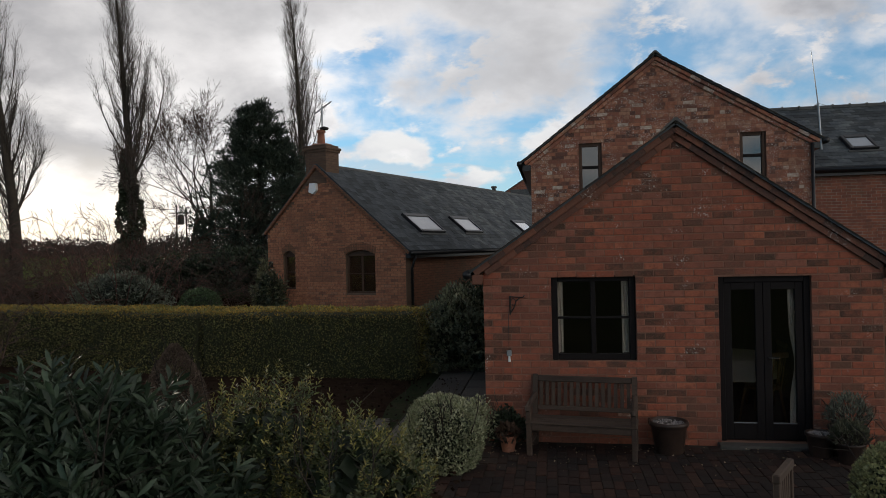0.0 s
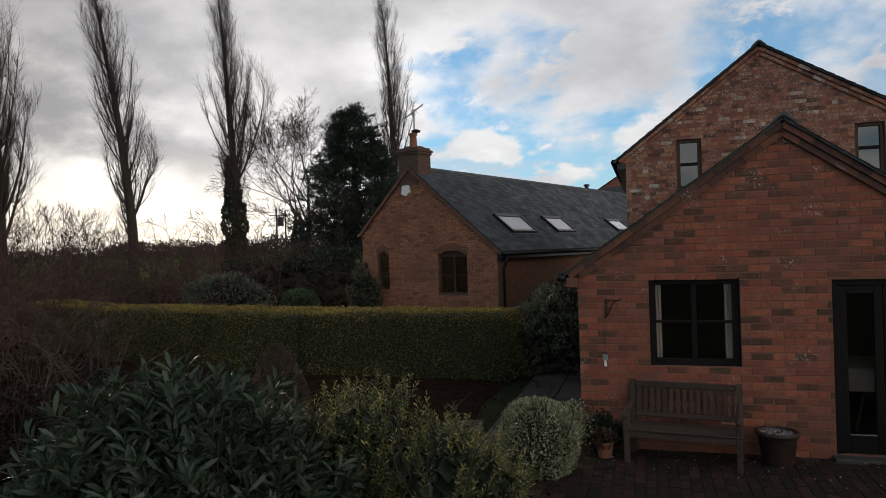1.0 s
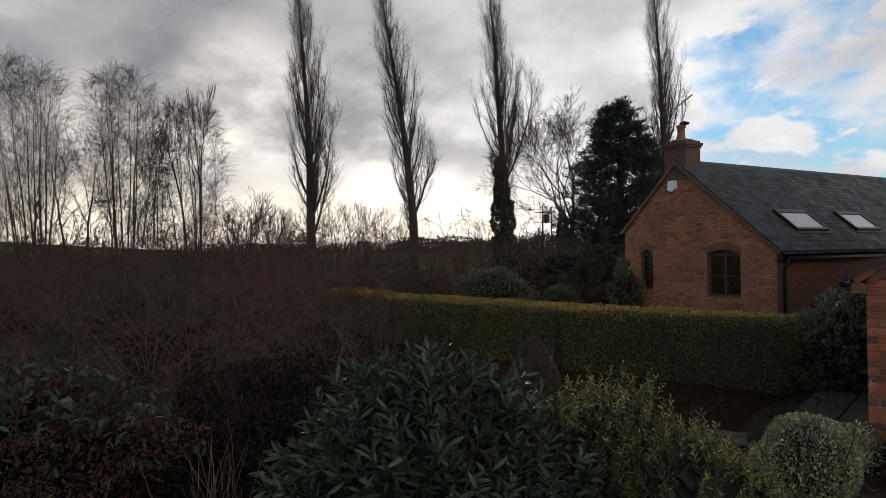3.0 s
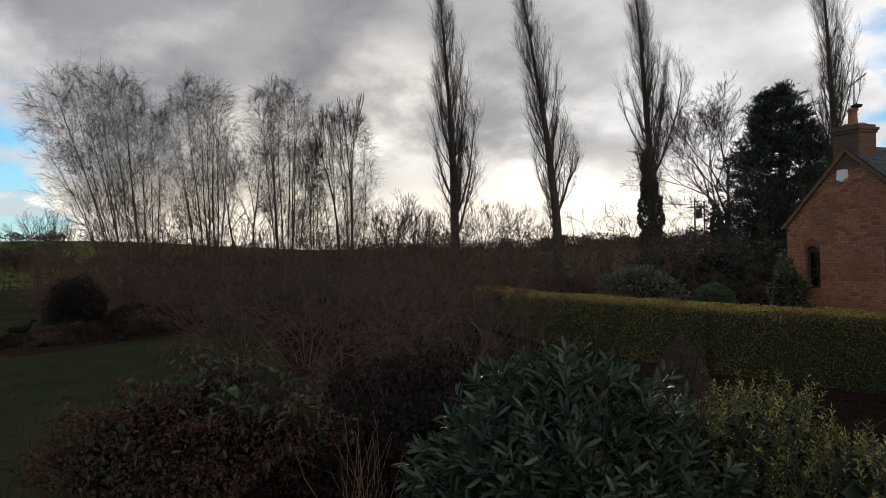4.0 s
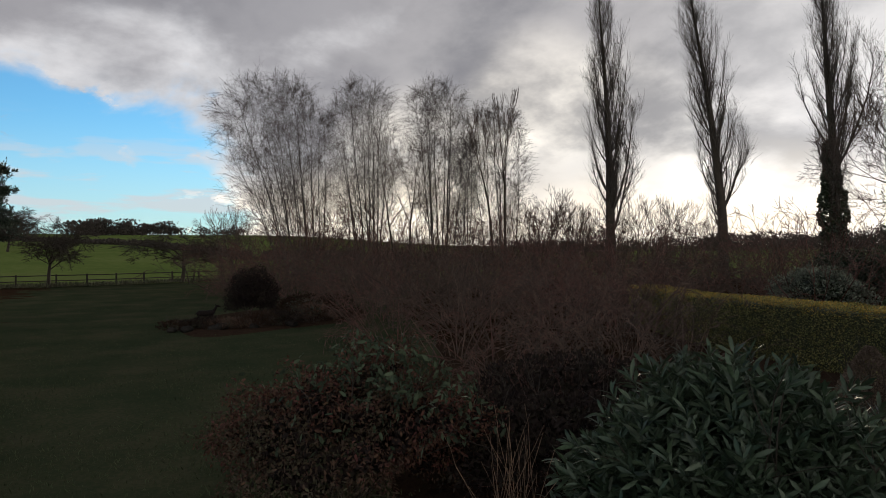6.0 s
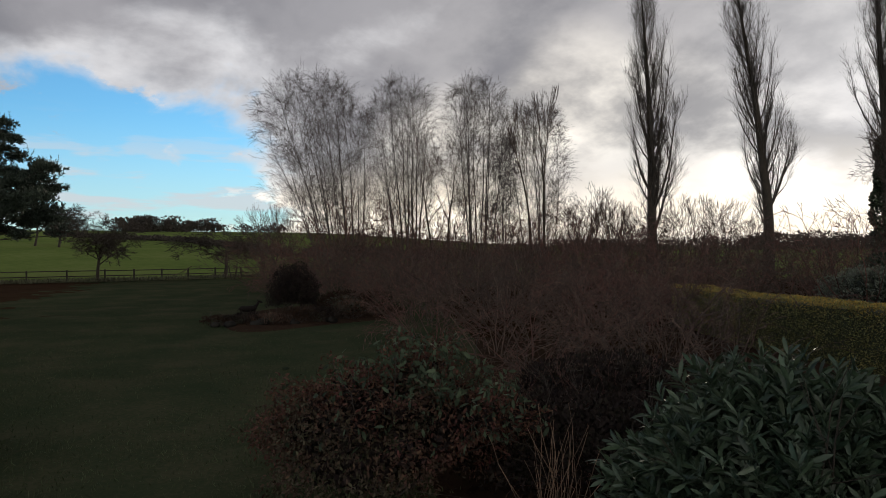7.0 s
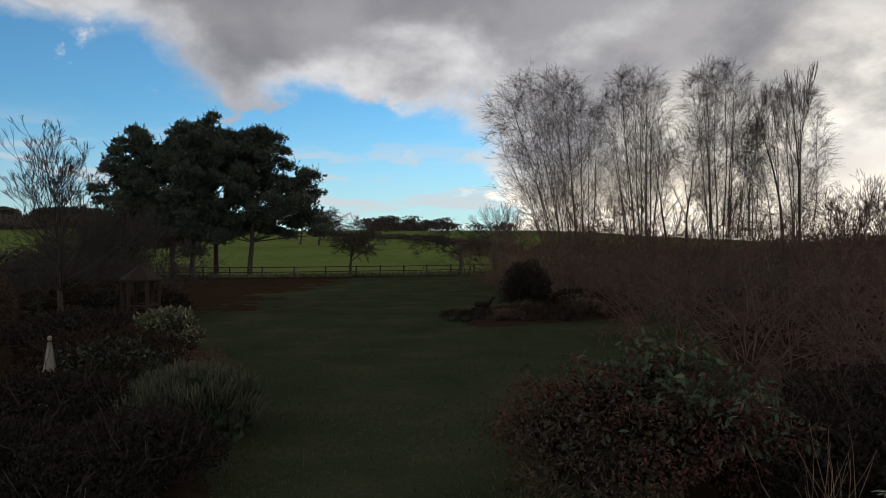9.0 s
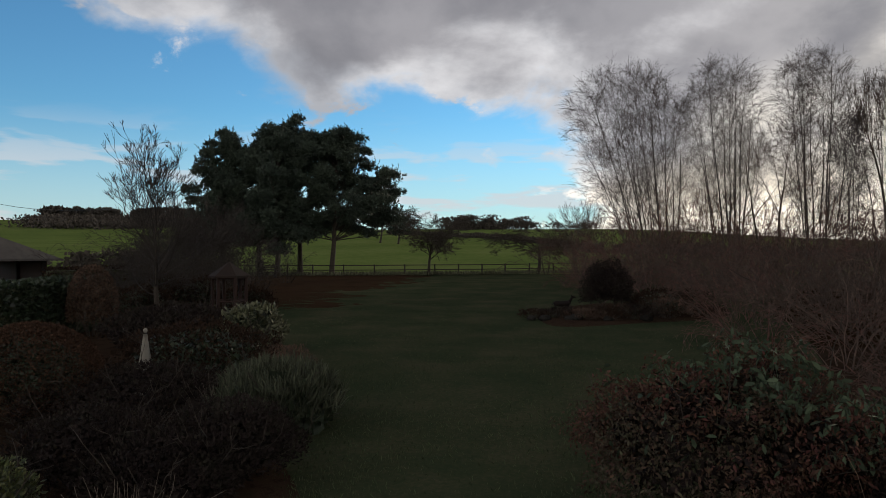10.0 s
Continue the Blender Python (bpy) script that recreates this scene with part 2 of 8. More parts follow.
BRICK = brick_mat("red_brick", [(0.3093, 0.0954, 0.0530), (0.2474, 0.0760, 0.0442), (0.3534, 0.1131, 0.0601), (0.1900, 0.0654, 0.0415), (0.2651, 0.0990, 0.0636), (0.2916, 0.0813, 0.0442)], [(0.066, 0.038, 0.026), (0.120, 0.058, 0.038)], 0.24, pale=(0.36, 0.21, 0.15), pale_share=0.01, splash=0.58, deep=0.85)
OLD_BRICK = brick_mat("old_brick", [(0.347, 0.140, 0.081), (0.280, 0.110, 0.067), (0.403, 0.179, 0.106), (0.224, 0.092, 0.062), (0.370, 0.202, 0.129)], [(0.07, 0.042, 0.036), (0.12, 0.062, 0.047)], 0.2, pale=(0.50, 0.42, 0.34), pale_share=0.05, splash=0.43)
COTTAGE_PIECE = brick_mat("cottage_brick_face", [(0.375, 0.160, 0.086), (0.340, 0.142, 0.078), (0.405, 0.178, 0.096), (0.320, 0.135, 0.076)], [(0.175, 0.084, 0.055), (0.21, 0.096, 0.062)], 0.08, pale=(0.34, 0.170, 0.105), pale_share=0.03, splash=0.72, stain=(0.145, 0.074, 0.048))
COTTAGE_MORTAR = mat("cottage_mortar", [(0.080, 0.052, 0.037), (0.125, 0.082, 0.056), (0.10, 0.075, 0.05)], 3, 0.95, 0.5)
VERGE = mat("weathered_verge", [(0.022, 0.020, 0.018), (0.055, 0.048, 0.038), (0.038, 0.036, 0.028)], 6, 0.9, 0.4, vary=0.3, spec=0.2)
MORTAR = mat("mortar", [(0.1330, 0.0616, 0.0406), (0.2100, 0.1050, 0.0700), (0.1680, 0.0805, 0.0525)], 5, 0.95, 0.5)
VERGE_BRICK = brick_mat("weathered_verge_brick", [(0.150, 0.066, 0.043), (0.115, 0.056, 0.040), (0.190, 0.078, 0.048), (0.085, 0.048, 0.036)], [(0.050, 0.034, 0.028), (0.070, 0.042, 0.034)], 0.25, pale=(0.24, 0.13, 0.09), pale_share=0.02, splash=0.6, stain=(0.07, 0.045, 0.034))
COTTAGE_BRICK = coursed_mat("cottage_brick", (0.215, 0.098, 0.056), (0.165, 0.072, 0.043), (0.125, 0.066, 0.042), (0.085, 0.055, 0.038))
CHIMNEY_BRICK = coursed_mat("chimney_brick", (0.13, 0.082, 0.055), (0.10, 0.06, 0.043), (0.09, 0.06, 0.042), (0.07, 0.05, 0.04))
FAR_BRICK = coursed_mat("far_brick", (0.26, 0.10, 0.06), (0.16, 0.06, 0.045), (0.12, 0.06, 0.045), (0.26, 0.20, 0.16))
SLATE = mat("slate", [(0.0264, 0.0314, 0.0363), (0.0528, 0.0610, 0.0660), (0.0990, 0.1056, 0.1023)], 1.6, 0.72, 0.3, vary=0.45, spec=0.25)
RIDGE = mat("ridge_tile", [(0.05, 0.052, 0.052), (0.09, 0.09, 0.085)], 4, 0.75, 0.3, vary=0.2)
DARK_TIMBER = mat("dark_stained_timber", [(0.0072, 0.0054, 0.0054), (0.0108, 0.0078, 0.0072)], 5, 0.65, 0.15, stretch=(6, 6, 1), spec=0.15)
BROWN_FRAME = mat("brown_window_frame", [(0.052, 0.030, 0.020), (0.085, 0.048, 0.032)], 5, 0.6, 0.15, spec=0.2)
BLACK_PLASTIC = mat("black_gutter", [(0.008, 0.008, 0.009), (0.016, 0.016, 0.017)], 5, 0.35, 0.05)
GREY_METAL = mat("grey_metal", [(0.25, 0.26, 0.27), (0.38, 0.39, 0.40)], 8, 0.4, 0.1, metal=0.8)
WHITE_PLASTIC = mat("white_plastic", [(0.70, 0.70, 0.68), (0.80, 0.80, 0.78)], 5, 0.45, 0.05)
IRON = mat("black_iron", [(0.012, 0.011, 0.01), (0.03, 0.026, 0.022)], 20, 0.6, 0.3)
GLASS = glass_mat("window_glass", (0.86, 0.82, 0.77))
SKYLIGHT_GLASS = mat("skylight_glass", [(0.30, 0.33, 0.36), (0.34, 0.37, 0.40)], 2, 0.13, 0.0, spec=1.0, coat=1.0)
CURTAIN = mat("curtain_cloth", [(0.72, 0.70, 0.68), (0.82, 0.80, 0.78)], 4, 0.95, 0.2)
CLOTH = mat("white_tablecloth", [(0.60, 0.60, 0.58), (0.7, 0.7, 0.68)], 4, 0.95, 0.2)
# plaster coloured dark, so the rooms' dimness is in the paint
PLASTER = mat("darkened_room_plaster", [(0.06, 0.051, 0.042), (0.075, 0.063, 0.051)], 2, 0.95, 0.1)
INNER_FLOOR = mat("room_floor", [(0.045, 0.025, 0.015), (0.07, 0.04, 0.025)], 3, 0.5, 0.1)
CHAIR_WOOD = mat("chair_wood", [(0.20, 0.12, 0.06), (0.28, 0.17, 0.09)], 9, 0.5, 0.2, stretch=(1, 1, 0.2))
BENCH_WOOD = mat("weathered_teak", [(0.030, 0.019, 0.014), (0.062, 0.040, 0.028), (0.044, 0.032, 0.022)], 7, 0.85, 0.5, vary=0.18, stretch=(0.25, 1, 1))
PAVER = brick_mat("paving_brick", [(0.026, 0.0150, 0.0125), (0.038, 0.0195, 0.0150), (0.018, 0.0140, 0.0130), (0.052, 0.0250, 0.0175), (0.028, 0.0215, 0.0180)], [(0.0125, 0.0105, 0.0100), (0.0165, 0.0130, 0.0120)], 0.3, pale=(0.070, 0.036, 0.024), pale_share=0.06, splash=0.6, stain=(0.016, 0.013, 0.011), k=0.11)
SLAB = mat("paving_slab", [(0.0378, 0.0347, 0.0303), (0.0693, 0.0630, 0.0555), (0.0473, 0.0473, 0.0378)], 3, 0.85, 0.4, vary=0.25)
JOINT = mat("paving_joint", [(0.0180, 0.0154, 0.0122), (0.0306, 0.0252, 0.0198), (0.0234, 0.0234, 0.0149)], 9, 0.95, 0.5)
SOIL = mat("bed_soil", [(0.0141, 0.0095, 0.0073), (0.0352, 0.0220, 0.0157), (0.0259, 0.0209, 0.0126)], 4, 0.95, 0.8, 0.03, spec=0.0)
LEAF_LITTER = mat("leaf_litter", [(0.011, 0.0065, 0.004), (0.025, 0.014, 0.008), (0.015, 0.011, 0.006)], 1.5, 0.95, 0.8, 0.04, spec=0.0)
# lawn dark, field bright: their difference in light is put into these colours
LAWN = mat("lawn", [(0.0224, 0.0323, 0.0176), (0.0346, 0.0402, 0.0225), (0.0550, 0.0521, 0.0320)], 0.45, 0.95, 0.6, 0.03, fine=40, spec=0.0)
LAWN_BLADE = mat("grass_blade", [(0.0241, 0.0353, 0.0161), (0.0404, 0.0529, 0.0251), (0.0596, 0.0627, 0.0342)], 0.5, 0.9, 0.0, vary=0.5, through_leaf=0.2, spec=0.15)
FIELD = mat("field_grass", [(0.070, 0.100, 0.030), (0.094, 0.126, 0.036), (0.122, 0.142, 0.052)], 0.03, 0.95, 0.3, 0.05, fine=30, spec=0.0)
ROUGH_GRASS = mat("rough_grass", [(0.05, 0.055, 0.03), (0.10, 0.10, 0.06)], 2, 0.95, 0.4, vary=0.3)
FAR_WOOD = mat("far_wood", [(0.034, 0.029, 0.024), (0.066, 0.053, 0.042)], 0.4, 0.95, 0.4, vary=0.3)
TERRACOTTA = mat("terracotta", [(0.20, 0.075, 0.04), (0.27, 0.11, 0.065), (0.16, 0.08, 0.055)], 6, 0.85, 0.3)
DARK_GLAZE = mat("dark_glazed_pot", [(0.022, 0.014, 0.011), (0.05, 0.03, 0.022)], 8, 0.45, 0.2)
GRAVEL = mat("gravel", [(0.20, 0.17, 0.16), (0.36, 0.32, 0.30)], 30, 0.9, 0.4, vary=0.35)
FENCE_WOOD = mat("fence_timber", [(0.017, 0.014, 0.011), (0.032, 0.026, 0.020)], 8, 0.9, 0.3)
BARK_DARK = mat("dark_bark", [(0.022, 0.017, 0.013), (0.05, 0.038, 0.028)], 5, 0.95, 0.6, 0.02)
BARK_POPLAR = mat("poplar_bark", [(0.026, 0.021, 0.016), (0.055, 0.044, 0.033)], 2.5, 0.95, 0.6, 0.03)
# poplar twigs: the darkness of backlight is put into the colour
TWIG_POPLAR = mat("backlit_poplar_twig", [(0.040, 0.033, 0.028), (0.075, 0.061, 0.049)], 2, 0.9, 0.0)
# birch bark darkened in colour, as it stands against the bright sky
BARK_BIRCH = mat("backlit_birch_bark", [(0.0217, 0.0186, 0.0167), (0.0744, 0.067, 0.0608), (0.0434, 0.0384, 0.0347)], 1.6, 0.8, 0.3)
TWIG_BIRCH = mat("birch_twig", [(0.040, 0.031, 0.029), (0.075, 0.056, 0.050)], 2, 0.9, 0.0)
TWIG_GREY = mat("grey_twig", [(0.085, 0.070, 0.055), (0.14, 0.115, 0.09)], 2, 0.9, 0.0)
TWIG_RED = mat("russet_twig", [(0.0399, 0.0189, 0.0150), (0.0962, 0.0456, 0.0359), (0.0681, 0.0369, 0.0291)], 1.2, 0.9, 0.0, vary=0.4)
TWIG_BROWN = mat("brown_twig", [(0.0311, 0.0208, 0.0158), (0.0801, 0.0533, 0.0399)], 1.2, 0.9, 0.0, vary=0.3)
STRAW = mat("dry_straw", [(0.22, 0.16, 0.10), (0.34, 0.26, 0.17)], 3, 0.9, 0.0, vary=0.3)
LEAF_LAUREL = mat("laurel_leaf", [(0.0182, 0.0322, 0.0192), (0.0343, 0.0524, 0.0312), (0.0605, 0.0806, 0.0535)], 3, 0.44, 0.05, vary=0.42, hue=0.04, through_leaf=0.14, spec=0.25)
LEAF_HEDGE = mat("hedge_leaf", [(0.100, 0.100, 0.036), (0.165, 0.158, 0.056), (0.235, 0.200, 0.064)], 1.2, 0.55, 0.0, vary=0.5, hue=0.05, through_leaf=0.4)
LEAF_GOLD = mat("variegated_gold_leaf", [(0.030, 0.045, 0.017), (0.060, 0.073, 0.026), (0.120, 0.118, 0.042)], 9, 0.5, 0.0, vary=0.5, hue=0.05, through_leaf=0.2)
LEAF_SILVER = mat("variegated_silver_leaf", [(0.105, 0.128, 0.068), (0.24, 0.255, 0.150), (0.45, 0.45, 0.31)], 14, 0.6, 0.0, vary=0.45, through_leaf=0.2)
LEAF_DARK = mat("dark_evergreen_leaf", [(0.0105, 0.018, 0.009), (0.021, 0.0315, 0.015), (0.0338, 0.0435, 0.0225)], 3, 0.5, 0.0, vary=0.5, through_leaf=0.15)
LEAF_MID = mat("green_shrub_leaf", [(0.036, 0.064, 0.028), (0.068, 0.105, 0.044)], 4, 0.5, 0.0, vary=0.5, through_leaf=0.2)
LEAF_PINE = mat("pine_needles", [(0.015, 0.025, 0.017), (0.027, 0.040, 0.026), (0.043, 0.057, 0.035)], 0.5, 0.7, 0.0, vary=0.4)
# purple leaf, deepened in colour for the dimness of the near border
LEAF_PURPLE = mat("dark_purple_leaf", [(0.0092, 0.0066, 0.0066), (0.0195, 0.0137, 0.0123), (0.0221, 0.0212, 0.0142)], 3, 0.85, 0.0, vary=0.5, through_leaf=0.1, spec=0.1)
LEAF_RUST = mat("rusty_leaf", [(0.044, 0.0260, 0.0170), (0.075, 0.0430, 0.0270), (0.054, 0.0340, 0.0220)], 1.5, 0.8, 0.0, vary=0.45, through_leaf=0.2)
LEAF_HYDRANGEA = mat("mixed_green_brown_leaf", [(0.0437, 0.0206, 0.0152), (0.0729, 0.0346, 0.0250), (0.0462, 0.0336, 0.0227), (0.0607, 0.0586, 0.0358)], 1.1, 0.85, 0.0, vary=0.5, hue=0.05, through_leaf=0.2, spec=0.12)
LEAF_IVY = mat("ivy_leaf", [(0.012, 0.020, 0.010), (0.03, 0.042, 0.018)], 2, 0.5, 0.0, vary=0.5)
CREAM = mat("cream_canvas", [(0.1500, 0.1350, 0.1125), (0.1950, 0.1800, 0.1500)], 5, 0.9, 0.2)
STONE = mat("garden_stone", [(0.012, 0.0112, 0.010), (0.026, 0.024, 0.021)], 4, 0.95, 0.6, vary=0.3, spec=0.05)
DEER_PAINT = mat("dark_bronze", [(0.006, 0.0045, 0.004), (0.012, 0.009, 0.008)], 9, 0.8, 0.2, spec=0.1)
# red-brown timber with the summer house's shade darkened into it
SHADED_TIMBER = mat("shaded_red_brown_timber", [(0.0132, 0.0045, 0.0027), (0.0238, 0.0078, 0.0045)], 6, 0.8, 0.3, stretch=(1, 1, 0.2))
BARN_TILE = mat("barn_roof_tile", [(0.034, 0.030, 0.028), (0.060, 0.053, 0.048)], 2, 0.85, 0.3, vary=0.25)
# roof shingle, its colour lowered to stand for the shade on it
SHADED_TILE = mat("shaded_shingle", [(0.0107, 0.0046, 0.0023), (0.0171, 0.0074, 0.0041)], 3, 0.9, 0.4, vary=0.2)

# ---------------------------------------------------------------- geometry helpers
rnd = random.Random(7)


class Geo:
    """Collects points and faces of one mesh."""

    def __init__(self):
        self.v, self.f = [], []

    def add(self, verts, faces):
        k = len(self.v)
        self.v.extend(tuple(p) for p in verts)
        self.f.extend(tuple(i + k for i in q) for q in faces)
        return self

    def box(self, x0, x1, y0, y1, z0, z1, bev=0.0, m=None):
        """A box, its long edges chamfered by bev."""
        if bev <= 0:
            vs = [(x, y, z) for z in (z0, z1) for x, y in ((x0, y0), (x1, y0), (x1, y1), (x0, y1))]
            fs = [(3, 2, 1, 0), (4, 5, 6, 7), (0, 1, 5, 4), (1, 2, 6, 5), (2, 3, 7, 6), (3, 0, 4, 7)]
        else:
            b = min(bev, (x1 - x0) * 0.4, (y1 - y0) * 0.4, (z1 - z0) * 0.4)
            vs, fs = [], []
            for z, c in ((z0, b), (z0 + b, 0), (z1 - b, 0), (z1, b)):
                e = b
                vs += [(x0 + c + e, y0 + c, z), (x1 - c - e, y0 + c, z), (x1 - c, y0 + c + e, z), (x1 - c, y1 - c - e, z), (x1 - c - e, y1 - c, z), (x0 + c + e, y1 - c, z), (x0 + c, y1 - c - e, z), (x0 + c, y0 + c + e, z)]
            for r in range(3):
                for i in range(8):
                    j = (i + 1) % 8
                    fs.append((r * 8 + i, r * 8 + j, r * 8 + 8 + j, r * 8 + 8 + i))
            fs += [tuple(range(7, -1, -1)), tuple(range(24, 32))]
        if m is not None:
            vs = [m @ Vector(p) for p in vs]
        return self.add(vs, fs)

    def tube(self, path, radii, n=8, cap=True):
        """A round bar along a path; radii: one number or one for each point."""
        path = [Vector(p) for p in path]
        if not hasattr(radii, "__len__"):
            radii = [radii] * len(path)
        vs, fs = [], []
        for i, p in enumerate(path):
            d = (path[min(i + 1, len(path) - 1)] - path[max(i - 1, 0)]).normalized()
            a = d.orthogonal().normalized() if abs(d.z) > 0.9 else d.cross(Vector((0, 0, 1))).normalized()
            b = d.cross(a)
            vs += [p + (a * math.cos(2 * math.pi * k / n) + b * math.sin(2 * math.pi * k / n)) * radii[i] for k in range(n)]
        for i in range(len(path) - 1):
            for k in range(n):
                fs.append((i * n + k, i * n + (k + 1) % n, (i + 1) * n + (k + 1) % n, (i + 1) * n + k))
        if cap:
            fs += [tuple(range(n - 1, -1, -1)), tuple(range((len(path) - 1) * n, len(path) * n))]
        return self.add(vs, fs)

    def lathe(self, profile, n=20, x=0.0, y=0.0):
        """Turned shape from (radius, height) pairs."""
        vs = [(x + r * math.cos(2 * math.pi * k / n), y + r * math.sin(2 * math.pi * k / n), z) for r, z in profile for k in range(n)]
        fs = [(i * n + k, i * n + (k + 1) % n, (i + 1) * n + (k + 1) % n, (i + 1) * n + k) for i in range(len(profile) - 1) for k in range(n)]
        return self.add(vs, fs)

    def weld(self):
        """Joins corners that meet and drops the faces between joined pieces."""
        where, seen = {}, {}
        index = [where.setdefault(tuple(round(c, 4) for c in p), len(where)) for p in self.v]
        for q in self.f:
            f = tuple(index[i] for i in q)
            seen.setdefault(tuple(sorted(f)), []).append(f)
        self.v = list(where)
        self.f = [fs[0] for fs in seen.values() if len(fs) == 1]
        return self

    def prism(self, outline, y0, y1):
        """An outline in x and z, drawn out along y."""
        n = len(outline)
        vs = [(x, y0, z) for x, z in outline] + [(x, y1, z) for x, z in outline]
        return self.add(vs, [tuple(range(n)), tuple(range(2 * n - 1, n - 1, -1))] + [(i, n + i, n + (i + 1) % n, (i + 1) % n) for i in range(n)])


def mesh_of(name, geo, material, smooth=False):
    me = bpy.data.meshes.new(name)
    me.from_pydata(geo.v, [], geo.f)
    me.materials.append(material)
    if smooth:
        me.polygons.foreach_set("use_smooth", [True] * len(me.polygons))
    me.update()
    return me


def part(name, geo, material, parent, label="", smooth=False, kind=""):
    """One mesh as a part under a thing or under a part."""
    ob = new(name, mesh_of(name, geo, material, smooth))
    ob.parent = parent
    return tagged(ob, label, kind=kind)


def thing(name, label, category, m=None, group="", kind=""):
    """The Empty at a thing's base, which its parts hang on."""
    ob = tagged(new(name), label, category, group, kind)
    ob.empty_display_size = 0.2
    if m is not None:
        ob.matrix_basis = m
    return ob


def solid(name, geo, material, label, category, m=None, group="", kind="", smooth=False):
    """A thing that is one mesh."""
    ob = tagged(new(name, mesh_of(name, geo, material, smooth)), label, category, group, kind)
    if m is not None:
        ob.matrix_basis = m
    return ob


def wall_geo(edges, top, holes, y0, y1, z0=0.0):
    """A wall in the x-z plane from y0 to y1: edges are its x breaks, top(x) its height, holes (x0, x1, z0, z1) go through it."""
    g = Geo()
    for a, b in zip(edges[:-1], edges[1:]):
        mid = (a + b) / 2
        spans, z = [], z0
        for hx0, hx1, hz0, hz1 in sorted(holes, key=lambda h: h[2]):
            if hx0 < mid < hx1:
                spans.append((z, z, hz0, hz0))
                z = hz1
        spans.append((z, z, top(a), top(b)))
        for za, zb, zc, zd in spans:
            if zc - za < 1e-4 and zd - zb < 1e-4:
                continue
            vs = [(x, y, q) for y in (y0, y1) for x, q in ((a, za), (b, zb), (b, zd), (a, zc))]
            g.add(vs, [(0, 1, 2, 3), (7, 6, 5, 4), (0, 4, 5, 1), (1, 5, 6, 2), (2, 6, 7, 3), (3, 7, 4, 0)])
    return g.weld()


def brick_piece(length, height, proud):
    """One brick face with worn edges, its back in the mortar."""
    c = 0.004
    back = [(0, 0.01, 0), (length, 0.01, 0), (length, 0.01, height), (0, 0.01, height)]
    edge = [(0, -proud + c, 0), (length, -proud + c, 0), (length, -proud + c, height), (0, -proud + c, height)]
    front = [(c, -proud, c), (length - c, -proud, c), (length - c, -proud, height - c), (c, -proud, height - c)]
    fs = [(8, 9, 10, 11)]
    for k in (0, 4):
        fs += [(k + i, k + (i + 1) % 4, k + 4 + (i + 1) % 4, k + 4 + i) for i in range(4)]
    return back + edge + front, fs


def lay_bricks(parent, x0, x1, y, z0, top, holes, material, chosen, limit=300, course=0.083, bond="stretcher", seed=1):
    """Bricks in front of a wall's face at y; those for which chosen(x, z) holds become parts, the rest one mesh."""
    r = random.Random(seed)
    meshes, rest, count, row, z = {}, Geo(), 0, 0, z0
    highest = max(top(x0 + (x1 - x0) * i / 40) for i in range(41))
    while z + course < highest:
        x, first = x0, True
        head = bond == "mixed" and row % 4 == 2
        while x < x1 - 0.03:
            step = 0.1125 if head or (bond == "mixed" and r.random() < 0.28) else 0.225
            if bond == "mixed":
                step *= r.uniform(0.9, 1.12)
            if first and row % 2:
                step = 0.1125 if step > 0.2 else 0.056
            first = False
            step = min(step, x1 - x)
            a, b = x, x + step
            for h in holes:
                if z + course > h[2] + 0.02 and z < h[3] - 0.02 and b > h[0] and a < h[1]:
                    if a < h[0] - 0.03:
                        b = h[0] + 0.011
                    elif b > h[1] + 0.03:
                        a = h[1]
                    else:
                        b = a
            ceiling = min(top(a), top(b)) - 0.01
            x += step
            if b - a < 0.04 or ceiling < z + course * 0.5:
                continue
            length, high = round(b - a - 0.011, 3), round(min(course - 0.011, ceiling - z), 2)
            proud = r.choice((0.003, 0.005, 0.008))
            if chosen(a, z) and count < limit:
                key = (length, high, proud)
                if key not in meshes:
                    g = Geo().add(*brick_piece(length, high, proud))
                    meshes[key] = mesh_of("brick", g, material)
                ob = new("brick", meshes[key])
                ob.parent, ob.location = parent, (a + r.uniform(-0.002, 0.002), y, z + r.uniform(-0.003, 0.003))
                count += 1
            else:
                vs, fs = brick_piece(length, high, proud)
                rest.add([(px + a, py + y, pz + z) for px, py, pz in vs], fs)
        z += course
        row += 1
    return part("brickwork", rest, material, parent, kind="stuff")


